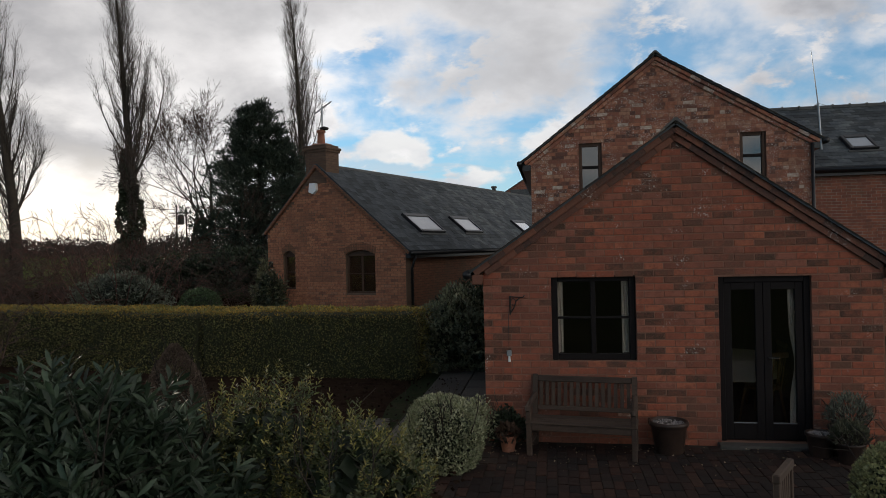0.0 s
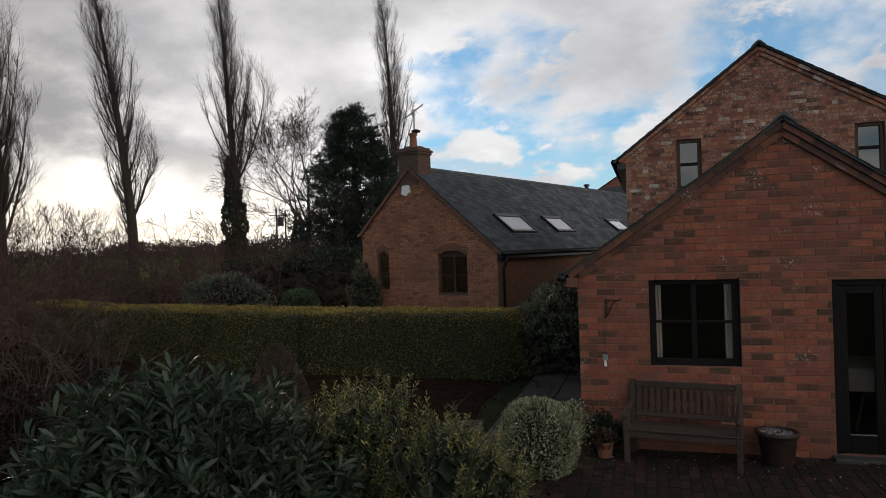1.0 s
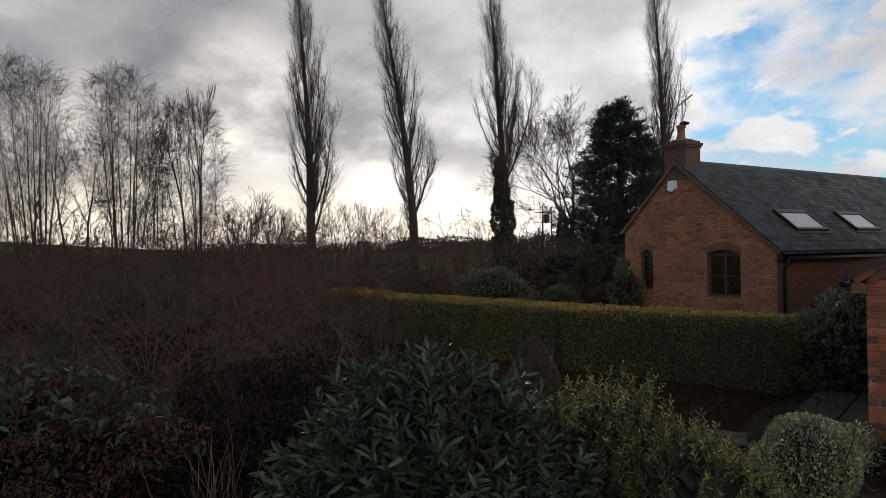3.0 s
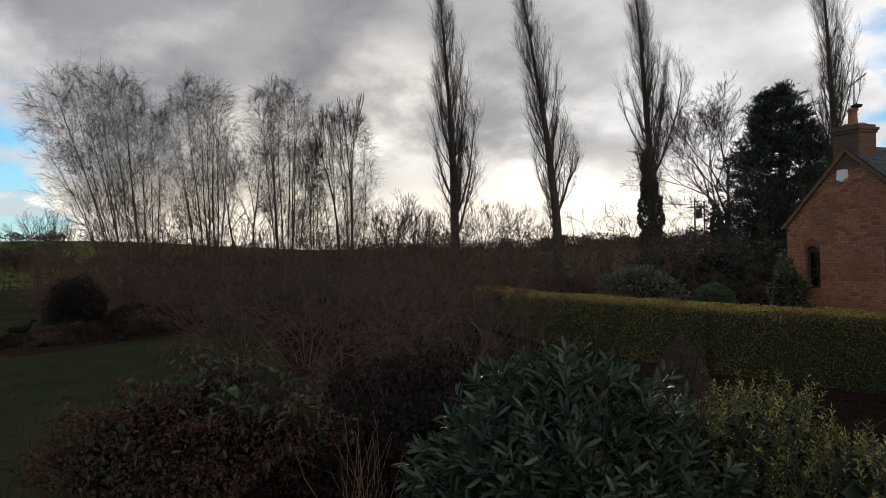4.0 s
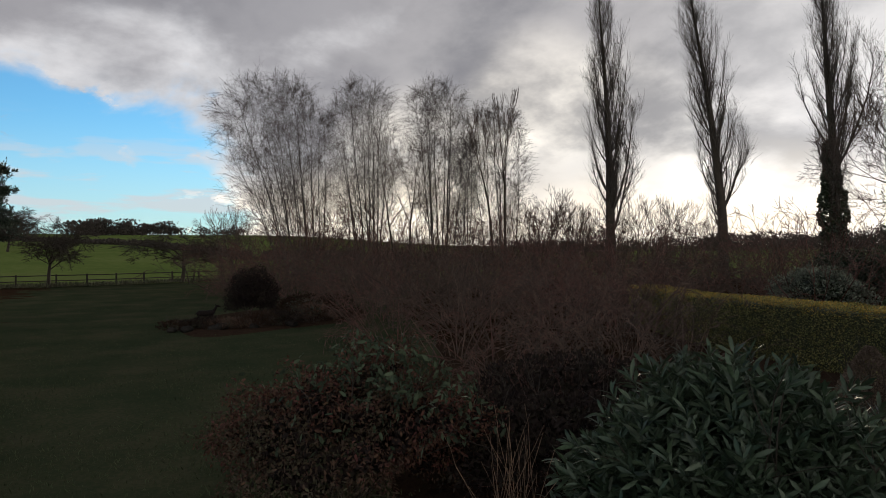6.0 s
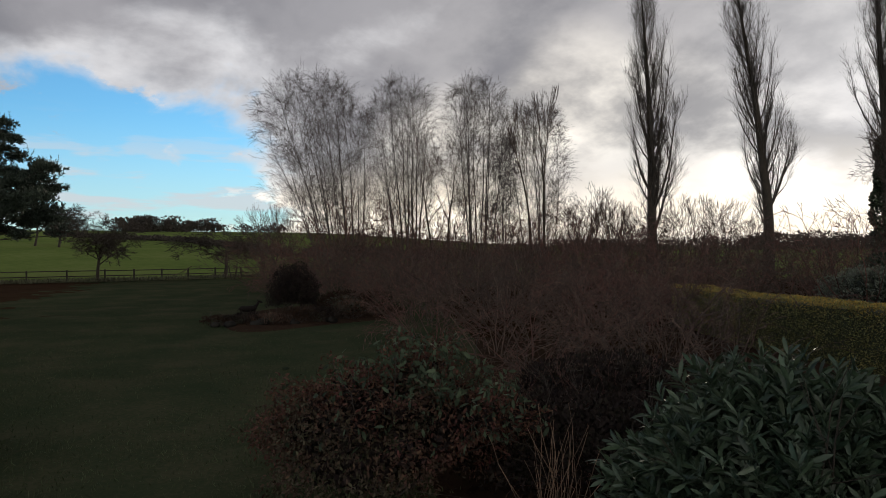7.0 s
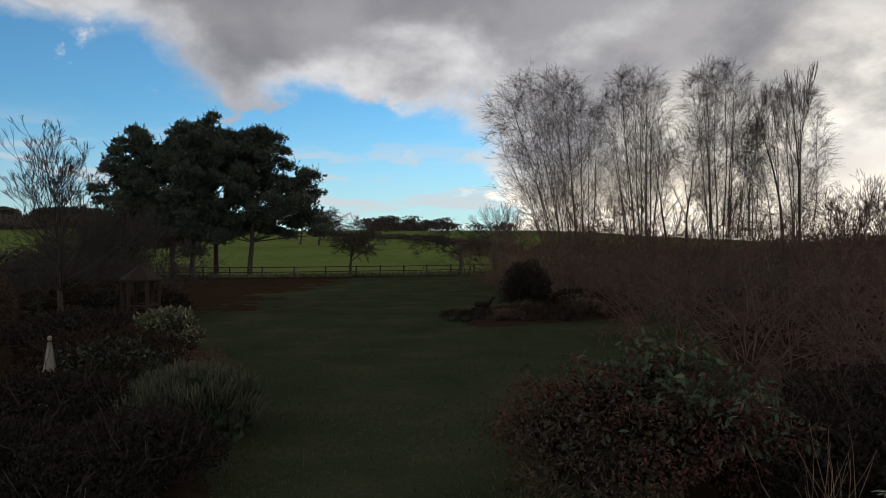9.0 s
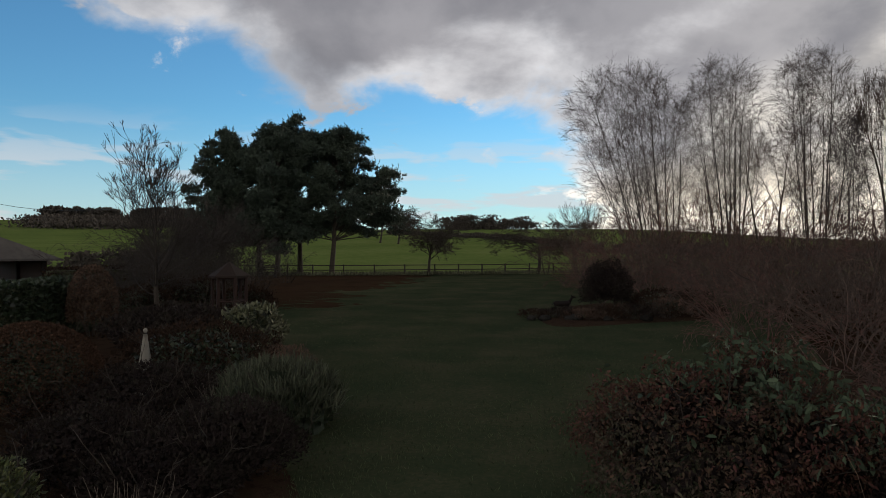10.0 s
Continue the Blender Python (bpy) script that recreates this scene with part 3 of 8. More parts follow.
def lay_slates(parent, length, rise_len, tilt_m, material, width=0.26, lap=0.19, parts_until=0.0, seed=3, skip=()):
    """Slates on a roof plane: local x along the eave, y up the slope; tilt_m puts that plane in its place."""
    r = random.Random(seed)
    rest, shared = Geo(), {}
    limit = 300
    for row in range(int(rise_len / lap)):
        off = (row % 2) * width / 2
        for k in range(-1, int(length / width) + 1):
            a, b = max(0.0, k * width + off + 0.003), min(length, (k + 1) * width + off - 0.003)
            if b - a < 0.05:
                continue
            y0, y1 = row * lap, min((row + 1) * lap + 0.06, rise_len)
            if any(a < s[1] and b > s[0] and y0 < s[3] and y0 + lap > s[2] for s in skip):
                continue
            lift, t = 0.004 + r.random() * 0.006, 0.008
            j = r.uniform(-0.006, 0.006)
            if a < parts_until and limit > 0:
                limit -= 1
                key = (round(b - a, 2), round(y1 - y0, 2), r.randrange(3))
                if key not in shared:
                    shared[key] = mesh_of("slate", Geo().add([(0, 0, lift), (b - a, 0, lift), (b - a, y1 - y0, 0), (0, y1 - y0, 0), (0, 0, lift + t), (b - a, 0, lift + t), (b - a, y1 - y0, t), (0, y1 - y0, t)],
                                                              [(4, 5, 6, 7), (0, 1, 5, 4), (1, 2, 6, 5), (3, 0, 4, 7)]), material)
                ob = new("slate", shared[key])
                ob.parent, ob.matrix_basis = parent, tilt_m @ pose(a, y0 + j, 0)
            else:
                vs = [(a, y0 + j, lift), (b, y0 + j, lift), (b, y1, 0), (a, y1, 0), (a, y0 + j, lift + t), (b, y0 + j, lift + t), (b, y1, t), (a, y1, t)]
                rest.add([tilt_m @ Vector(p) for p in vs], [(4, 5, 6, 7), (0, 1, 5, 4), (1, 2, 6, 5), (3, 0, 4, 7)])
    if rest.v:
        part("slating", rest, material, parent, kind="stuff")


def plane_m(origin, along, up):
    """The pose of a roof plane from its corner, the eave's direction and the way up the slope."""
    x, y = Vector(along).normalized(), Vector(up).normalized()
    z = x.cross(y).normalized()
    m = Matrix((x, y, z)).transposed().to_4x4()
    m.translation = origin
    return m


def window_unit(parent, x0, x1, z0, z1, y, frame_mat, columns=2, bars=1, deep=0.07, border=0.055, glass=None, sill=True, name="window"):
    """A casement set in a wall's opening: frame, bars, panes and sill."""
    w = thing(name, "", "")
    w.parent = parent
    g = Geo()
    for a, b, c, d in ((x0, x0 + border, z0, z1), (x1 - border, x1, z0, z1), (x0 + border, x1 - border, z0, z0 + border), (x0 + border, x1 - border, z1 - border, z1)):
        g.box(a, b, y, y + deep, c, d, 0.006)
    part("frame", g, frame_mat, w)
    inner = (x1 - x0 - 2 * border)
    mull = 0.06
    cw = (inner - mull * (columns - 1)) / columns
    for c in range(columns):
        a = x0 + border + c * (cw + mull)
        if c:
            part("mullion", Geo().box(a - mull, a, y + 0.005, y + deep, z0 + border, z1 - border, 0.005), frame_mat, w)
        for k in range(bars):
            zb = z0 + border + (z1 - z0 - 2 * border) * (k + 1) / (bars + 1)
            part("glazing_bar", Geo().box(a, a + cw, y + 0.012, y + deep - 0.015, zb - 0.014, zb + 0.014, 0.004), frame_mat, w)
        ob = part("pane", Geo().box(a, a + cw, y + deep * 0.55, y + deep * 0.55 + 0.004, z0 + border, z1 - border), glass or GLASS, w)
        ob.visible_shadow = False
    if sill:
        part("sill", Geo().box(x0 - 0.04, x1 + 0.04, y - 0.06, y + 0.02, z0 - 0.055, z0 - 0.002, 0.008), frame_mat, w)
    return w

# ---------------------------------------------------------------- ground
def smoothstep(a, b, x):
    t = min(1.0, max(0.0, (x - a) / (b - a)))
    return t * t * (3 - 2 * t)


def land(x, y):
    """Height of the land: level garden, fields rising beyond the fence."""
    d = math.hypot(x, y) / REACH
    az = math.degrees(math.atan2(-x, y)) / CLOSE
    z = 0.05 * noise.noise(Vector((x * 0.12, y * 0.12, 0))) * smoothstep(12, 25, d)
    rise = 3.6 + 5.4 * smoothstep(55, 85, az) - 4.0 * smoothstep(112, 130, az)
    if az < -20:
        rise = 1.5
    z += rise * (0.50 * smoothstep(52, 150, d) + 0.9 * smoothstep(110, 300, d))
    z += 0.5 * noise.noise(Vector((x * 0.012, y * 0.012, 2.0))) * smoothstep(70, 160, d)
    hill = smoothstep(114, 126, az) * (1 - smoothstep(150, 170, az))
    z += 15.0 * hill * smoothstep(230, 420, d)
    return z


def build_ground():
    rings = [0, 1.5, 3, 4.5, 6, 8, 10, 12, 14, 17, 20, 24, 28, 33, 38, 43, 48, 52, 56, 62, 70, 80, 92, 106, 122, 140, 160, 185, 215, 250, 290, 340, 420, 540, 700, 1000, 1600, 3000]
    n = 180
    vs, fs, slots = [(0, 0, 0)], [], []
    for r in rings[1:]:
        for k in range(n):
            a = 2 * math.pi * k / n
            x, y = -math.sin(a) * r * REACH, math.cos(a) * r * REACH
            vs.append((x, y, land(x, y) - 0.02))
    for k in range(n):
        fs.append((0, 1 + k, 1 + (k + 1) % n))
        slots.append(0)
    for i in range(len(rings) - 2):
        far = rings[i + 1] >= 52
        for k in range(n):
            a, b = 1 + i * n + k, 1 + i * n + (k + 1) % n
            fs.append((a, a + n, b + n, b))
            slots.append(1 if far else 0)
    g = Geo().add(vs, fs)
    ob = solid("ground", g, LAWN, "winter lawn, darkened in colour for its dimmer light, running out to brighter rising green fields", "ground", kind="structure", smooth=True)
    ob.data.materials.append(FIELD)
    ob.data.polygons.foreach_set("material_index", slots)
    return ob


build_ground()


def patch(name, outline, material, label, category, z=0.012, lump=0.03, step=0.35):
    """A bed with a soft, uneven outline, lying on the lawn."""
    outline = [spot(*p) for p in outline]
    xs, ys = [p[0] for p in outline], [p[1] for p in outline]
    cx, cy = sum(xs) / len(xs), sum(ys) / len(ys)
    m = len(outline)
    ring = []
    for i in range(m):                                  # closed curve through the corners
        p0, p1, p2, p3 = (Vector(outline[(i + k) % m]) for k in (-1, 0, 1, 2))
        for s in range(8):
            t = s / 8
            ring.append(0.5 * ((2 * p1) + (p2 - p0) * t + (2 * p0 - 5 * p1 + 4 * p2 - p3) * t * t + (3 * p1 - p0 - 3 * p2 + p3) * t ** 3))
    n = len(ring)
    steps = 10
    vs, fs = [(cx, cy, z + lump * 2)], []
    for k in range(1, steps + 1):
        for p in ring:
            x, y = cx + (p.x - cx) * k / steps, cy + (p.y - cy) * k / steps
            h = z + lump * (1 + noise.noise(Vector((x * 1.7, y * 1.7, 3)))) * (1.0 if k < steps else 0.0) - (0.03 if k == steps else 0)
            vs.append((x, y, h))
    for i in range(n):
        fs.append((0, 1 + i, 1 + (i + 1) % n))
    for k in range(steps - 1):
        for i in range(n):
            a, b = 1 + k * n + i, 1 + k * n + (i + 1) % n
            fs.append((a, a + n, b + n, b))
    return solid(name, Geo().add(vs, fs), material, label, category, kind="structure", smooth=True)


def ragged_patch(name, outline, material, label, category, step=0.3, fringe=3.0):
    """Thin litter that gives out in ragged islands towards its rim."""
    ring = np.array([spot(*p) for p in outline])
    nxt = np.roll(ring, -1, 0)
    lo, hi = ring.min(0) - fringe, ring.max(0) + fringe
    nx, ny = (int(v) for v in (hi - lo) / step)
    vs, keep = [], []
    for j in range(ny + 1):
        for i in range(nx + 1):
            p = lo + np.array([i, j]) * step
            e = nxt - ring
            f = np.clip(((p - ring) * e).sum(1) / (e * e).sum(1), 0, 1)
            near = float(np.sqrt((((ring + e * f[:, None]) - p) ** 2).sum(1)).min())
            cross = (ring[:, 1] > p[1]) != (nxt[:, 1] > p[1])
            with np.errstate(divide="ignore", invalid="ignore"):
                at = ring[:, 0] + e[:, 0] * (p[1] - ring[:, 1]) / e[:, 1]
            inside = int((cross & (p[0] < at)).sum()) % 2 == 1
            x, y = float(p[0]), float(p[1])
            h = 0.03 * max(-1.0, min(1.0, (near if inside else -near) / fringe)) + 0.022 * noise.noise(Vector((x * 0.35, y * 0.35, 5))) + 0.028 * noise.noise(Vector((x * 1.6, y * 1.6, 9)))
            vs.append((x, y, land(x, y) - 0.018 + h))
            keep.append(h > -0.02)
    fs = []
    for j in range(ny):
        for i in range(nx):
            q = (j * (nx + 1) + i, j * (nx + 1) + i + 1, (j + 1) * (nx + 1) + i + 1, (j + 1) * (nx + 1) + i)
            if all(keep[k] for k in q):
                fs.append(q)
    return solid(name, Geo().add(vs, fs), material, label, category, kind="structure", smooth=True)


PINE_LITTER = mat("pine_litter", [(0.0191, 0.0139, 0.0093), (0.0346, 0.0207, 0.0135), (0.0262, 0.0207, 0.0124)], 0.5, 0.95, 0.6, 0.04, spec=0.0, fine=25)
patch("flower_bed", [(0.3, 4.9), (-0.9, 5.6), (-0.9, 8.2), (-1.0, 10.4), (-6, 10.9), (-13, 12.2), (-14, 8), (-9, 4.6), (-6.5, 1.4), (-3.8, 0.9), (-1.8, 2.0)], SOIL, "dark soil of the planted border", "flower bed")
patch("shrub_bed", [(-5.4, 2.2), (-7.4, 2.0), (-9.4, 3.0), (-11.6, 4.4), (-14, 5.6), (-13, 8), (-9, 7.4), (-5.5, 5.2)], SOIL, "dark soil between the shrubs", "flower bed", z=0.018)
patch("thicket_bed", [(-7, 5.5), (-12, 5.0), (-18, 6.5), (-24, 8), (-34, 14), (-36, 24), (-30, 30), (-18, 27), (-12, 20), (-9, 12)], LEAF_LITTER, "leaf litter under the bare shrubs", "ground")
patch("island_bed", [(-17.5, -0.5), (-18.3, 2.2), (-20, 5.2), (-24, 6), (-25, 2.6), (-22, -0.6)], SOIL, "soil of the island bed in the lawn", "flower bed")
ragged_patch("pine_litter", [(-17.8, -10.8), (-20, -10.9), (-22.3, -9.9), (-25.2, -10.9), (-27.4, -10.1), (-29.6, -11.0), (-33, -9.8), (-36, -11.0), (-39, -10.0), (-43, -10.4), (-46, -9.5), (-52, -12), (-54, -20), (-50, -27), (-39, -22), (-26, -17), (-20, -13.5)], PINE_LITTER, "brown needle litter under the pines", "ground")
patch("left_bed", [(-5.0, -3.0), (-8.2, -5.4), (-13, -8.4), (-17, -11.5), (-20, -18), (-12, -18), (-5, -8), (-3, -4)], SOIL, "dark soil of the wide shrub border", "flower bed")
patch("far_bed", [(-1.5, 11.2), (-6, 17.2), (-9, 26), (-24, 40), (-34, 38), (-30, 24), (-16, 14.5), (-10, 12)], LEAF_LITTER, "rough leaf-strewn ground beyond the hedge", "ground", z=0.008)


# ---------------------------------------------------------------- brick extension with bench and garden door
HOUSE = pose(2.71, 8.01, 0, 0, 0, -9)         # the house's own axes: x along its front, y into it
EX0, EX1, EY, EAVE, APEX_X, APEX_Z = -2.27, 2.24, 0.0, 2.16, 0.02, 3.74
EXT_WIN, EXT_DOOR = (-1.45, -0.46, 0.99, 2.01), (0.47, 1.48, 0.05, 1.97)
MAIN_Y, WING_Y = 6.2, 9.7


RIDGE_SHAPE = [(-0.13, -0.015), (-0.02, 0.085), (0.02, 0.085), (0.13, -0.015), (0.12, -0.035), (0.0, 0.06), (-0.12, -0.035)]


def ext_top(x):
    return EAVE + (APEX_Z - EAVE) * (1 - abs(x - APEX_X) / ((APEX_X - EX0) if x < APEX_X else (EX1 - APEX_X)))


def build_extension():
    t = thing("brick_extension", "single-storey red brick extension with a steep slate gable", "house", HOUSE)
    edges = sorted({EX0, EX1, APEX_X, EXT_WIN[0], EXT_WIN[1], EXT_DOOR[0], EXT_DOOR[1]})
    front = part("front_wall", wall_geo(edges, ext_top, [EXT_WIN, EXT_DOOR], EY, EY + 0.28), MORTAR, t)
    side = Geo().box(EX0, EX0 + 0.28, EY + 0.28, MAIN_Y, 0, EAVE - 0.02)
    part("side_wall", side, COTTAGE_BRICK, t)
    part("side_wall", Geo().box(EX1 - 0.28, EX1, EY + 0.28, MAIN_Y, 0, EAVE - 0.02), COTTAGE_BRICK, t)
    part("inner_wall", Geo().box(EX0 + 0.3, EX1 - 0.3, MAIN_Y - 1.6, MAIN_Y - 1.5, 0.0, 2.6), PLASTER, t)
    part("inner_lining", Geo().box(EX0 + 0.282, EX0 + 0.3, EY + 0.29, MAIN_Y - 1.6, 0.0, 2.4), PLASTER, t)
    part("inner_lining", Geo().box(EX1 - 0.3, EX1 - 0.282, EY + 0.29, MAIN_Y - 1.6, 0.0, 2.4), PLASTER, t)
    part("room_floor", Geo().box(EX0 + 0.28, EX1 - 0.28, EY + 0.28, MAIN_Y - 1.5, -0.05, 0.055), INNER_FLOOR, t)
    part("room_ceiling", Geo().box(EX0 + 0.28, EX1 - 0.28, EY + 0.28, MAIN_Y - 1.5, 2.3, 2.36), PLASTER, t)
    # roof slopes with slates over boards, out past the wall by the verge
    for sgn, xe in ((-1, EX0), (1, EX1)):
        run = abs(APEX_X - xe)
        slope = (APEX_Z - EAVE) / run
        over = 0.14
        x_out, z_out = xe + sgn * over, EAVE - slope * over
        g = Geo()
        up = Vector((-sgn * 1.0, 0, slope)).normalized()
        nrm = Vector((sgn * slope, 0, 1.0)).normalized()
        a0, a1 = Vector((x_out, EY - 0.11, z_out)), Vector((APEX_X, EY - 0.11, APEX_Z))
        b0, b1 = a0 + Vector((0, MAIN_Y - EY + 0.08, 0)), a1 + Vector((0, MAIN_Y - EY + 0.08, 0))
        for lo, hi in ((0.006, 0.024),):
            vs = [p + nrm * h for h in (lo, hi) for p in (a0, a1, b1, b0)]
            g.add(vs, [(0, 1, 2, 3), (7, 6, 5, 4), (0, 4, 5, 1), (1, 5, 6, 2), (2, 6, 7, 3), (3, 7, 4, 0)])
        roof = part("roof", g, SLATE, t)
        # two stepped courses of brick under the verge
        length = (a1 - a0).length
        for row, (drop, proud) in enumerate(((0.0, 0.075), (0.075, 0.045))):
            s, k = 0.03 + 0.11 * row, 0
            while s < length - 0.05:
                e = min(s + 0.225, length - 0.02)
                base = Vector((x_out, EY, z_out)) + up * s - nrm * (drop + 0.064)
                vs = []
                for yy in (0.02, -proud):
                    for q, h in ((0.002, 0), (e - s - 0.002, 0), (e - s - 0.002, 0.070), (0.002, 0.070)):
                        vs.append(base + up * q + nrm * h + Vector((0, yy, 0)))
                part("brick", Geo().add(vs, [(4, 5, 6, 7), (0, 1, 5, 4), (1, 2, 6, 5), (2, 3, 7, 6), (3, 0, 4, 7)]), VERGE_BRICK, front)
                s, k = e, k + 1
        # dark edge of the slates along the verge
        vt = Geo()
        s = 0.0
        while s < length:
            e = min(s + 0.19, length + 0.02)
            base = Vector((x_out, EY - 0.125, z_out)) + up * s
            vs = [base + up * q + nrm * h + Vector((0, yy, 0)) for yy in (0.0, 0.2) for q, h in ((0, 0.025), (e - s + 0.04, 0.025), (e - s + 0.04, 0.031), (0, 0.038))]
            vt.add(vs, [(3, 2, 1, 0), (4, 5, 6, 7), (0, 1, 5, 4), (1, 2, 6, 5), (2, 3, 7, 6), (3, 0, 4, 7)])
            s = e
        part("verge", vt, VERGE, t, kind="stuff")
        part("gutter", Geo().tube([(x_out + sgn * 0.05, EY - 0.08, z_out - 0.02), (x_out + sgn * 0.05, MAIN_Y, z_out - 0.02)], 0.055, 10), BLACK_PLASTIC, t, smooth=True)
        part("corbel", Geo().box(min(xe, xe + sgn * 0.13), max(xe, xe + sgn * 0.13), EY - 0.09, EY + 0.2, z_out - 0.14, z_out - 0.02, 0.01), VERGE_BRICK, t)
    ridge = Geo()
    for k in range(12):
        y = EY - 0.13 + k * 0.45
        ridge.prism([(APEX_X + dx, APEX_Z + dz) for dx, dz in RIDGE_SHAPE], y, y + 0.445)
    part("ridge_tiles", ridge, RIDGE, t)
    w = window_unit(t, *EXT_WIN, EY + 0.06, DARK_TIMBER, columns=2, bars=1, border=0.075, deep=0.08)
    # double garden door
    x0, x1, z0, z1 = EXT_DOOR
    d = thing("door", "", "")
    d.parent = t
    fr = Geo()
    for a, b, c, e in ((x0, x0 + 0.07, z0, z1), (x1 - 0.07, x1, z0, z1), (x0 + 0.07, x1 - 0.07, z1 - 0.07, z1)):
        fr.box(a, b, EY + 0.05, EY + 0.14, c, e, 0.006)
    part("door_frame", fr, DARK_TIMBER, d)
    mid = (x0 + x1) / 2
    for a, b in ((x0 + 0.07, mid - 0.002), (mid + 0.002, x1 - 0.07)):
        leaf = Geo()
        for p, q, c, e in ((a, a + 0.085, z0 + 0.01, z1 - 0.07), (b - 0.085, b, z0 + 0.01, z1 - 0.07), (a + 0.085, b - 0.085, z0 + 0.01, z0 + 0.2), (a + 0.085, b - 0.085, z1 - 0.16, z1 - 0.07)):
            leaf.box(p, q, EY + 0.07, EY + 0.12, c, e, 0.005)
        part("door_leaf", leaf, DARK_TIMBER, d)
        ob = part("pane", Geo().box(a + 0.085, b - 0.085, EY + 0.093, EY + 0.097, z0 + 0.2, z1 - 0.16), GLASS, d)
        ob.visible_shadow = False
        part("glazing_strip", Geo().box(a + 0.085, b - 0.085, EY + 0.084, EY + 0.09, z0 + 0.2, z0 + 0.212), GREY_METAL, d, "thin pale strip at the foot of the pane")
    part("handle", Geo().tube([(mid + 0.05, EY + 0.06, 1.02), (mid + 0.05, EY + 0.02, 1.02), (mid + 0.15, EY + 0.02, 1.02)], 0.01, 8), IRON, d, "dark metal lever handle")
    part("threshold", Geo().box(x0 - 0.05, x1 + 0.05, EY - 0.16, EY + 0.2, -0.02, 0.048, 0.01), SLAB, t, "worn stone threshold")
    return t, front


EXTENSION, EXT_FRONT = build_extension()


# ---------------------------------------------------------------- old house behind it
MX0, MX1, MAP_X, MAP_Z, MZ0, MZ1 = -1.83, 3.72, 0.74, 6.21, 4.25, 4.44
M_WINS = [(-0.83, -0.36, 3.50, 4.50), (2.36, 2.86, 3.64, 4.58)]


def main_top(x):
    return MZ0 + (MAP_Z - MZ0) * (x - MX0) / (MAP_X - MX0) if x < MAP_X else MZ1 + (MAP_Z - MZ1) * (MX1 - x) / (MX1 - MAP_X)


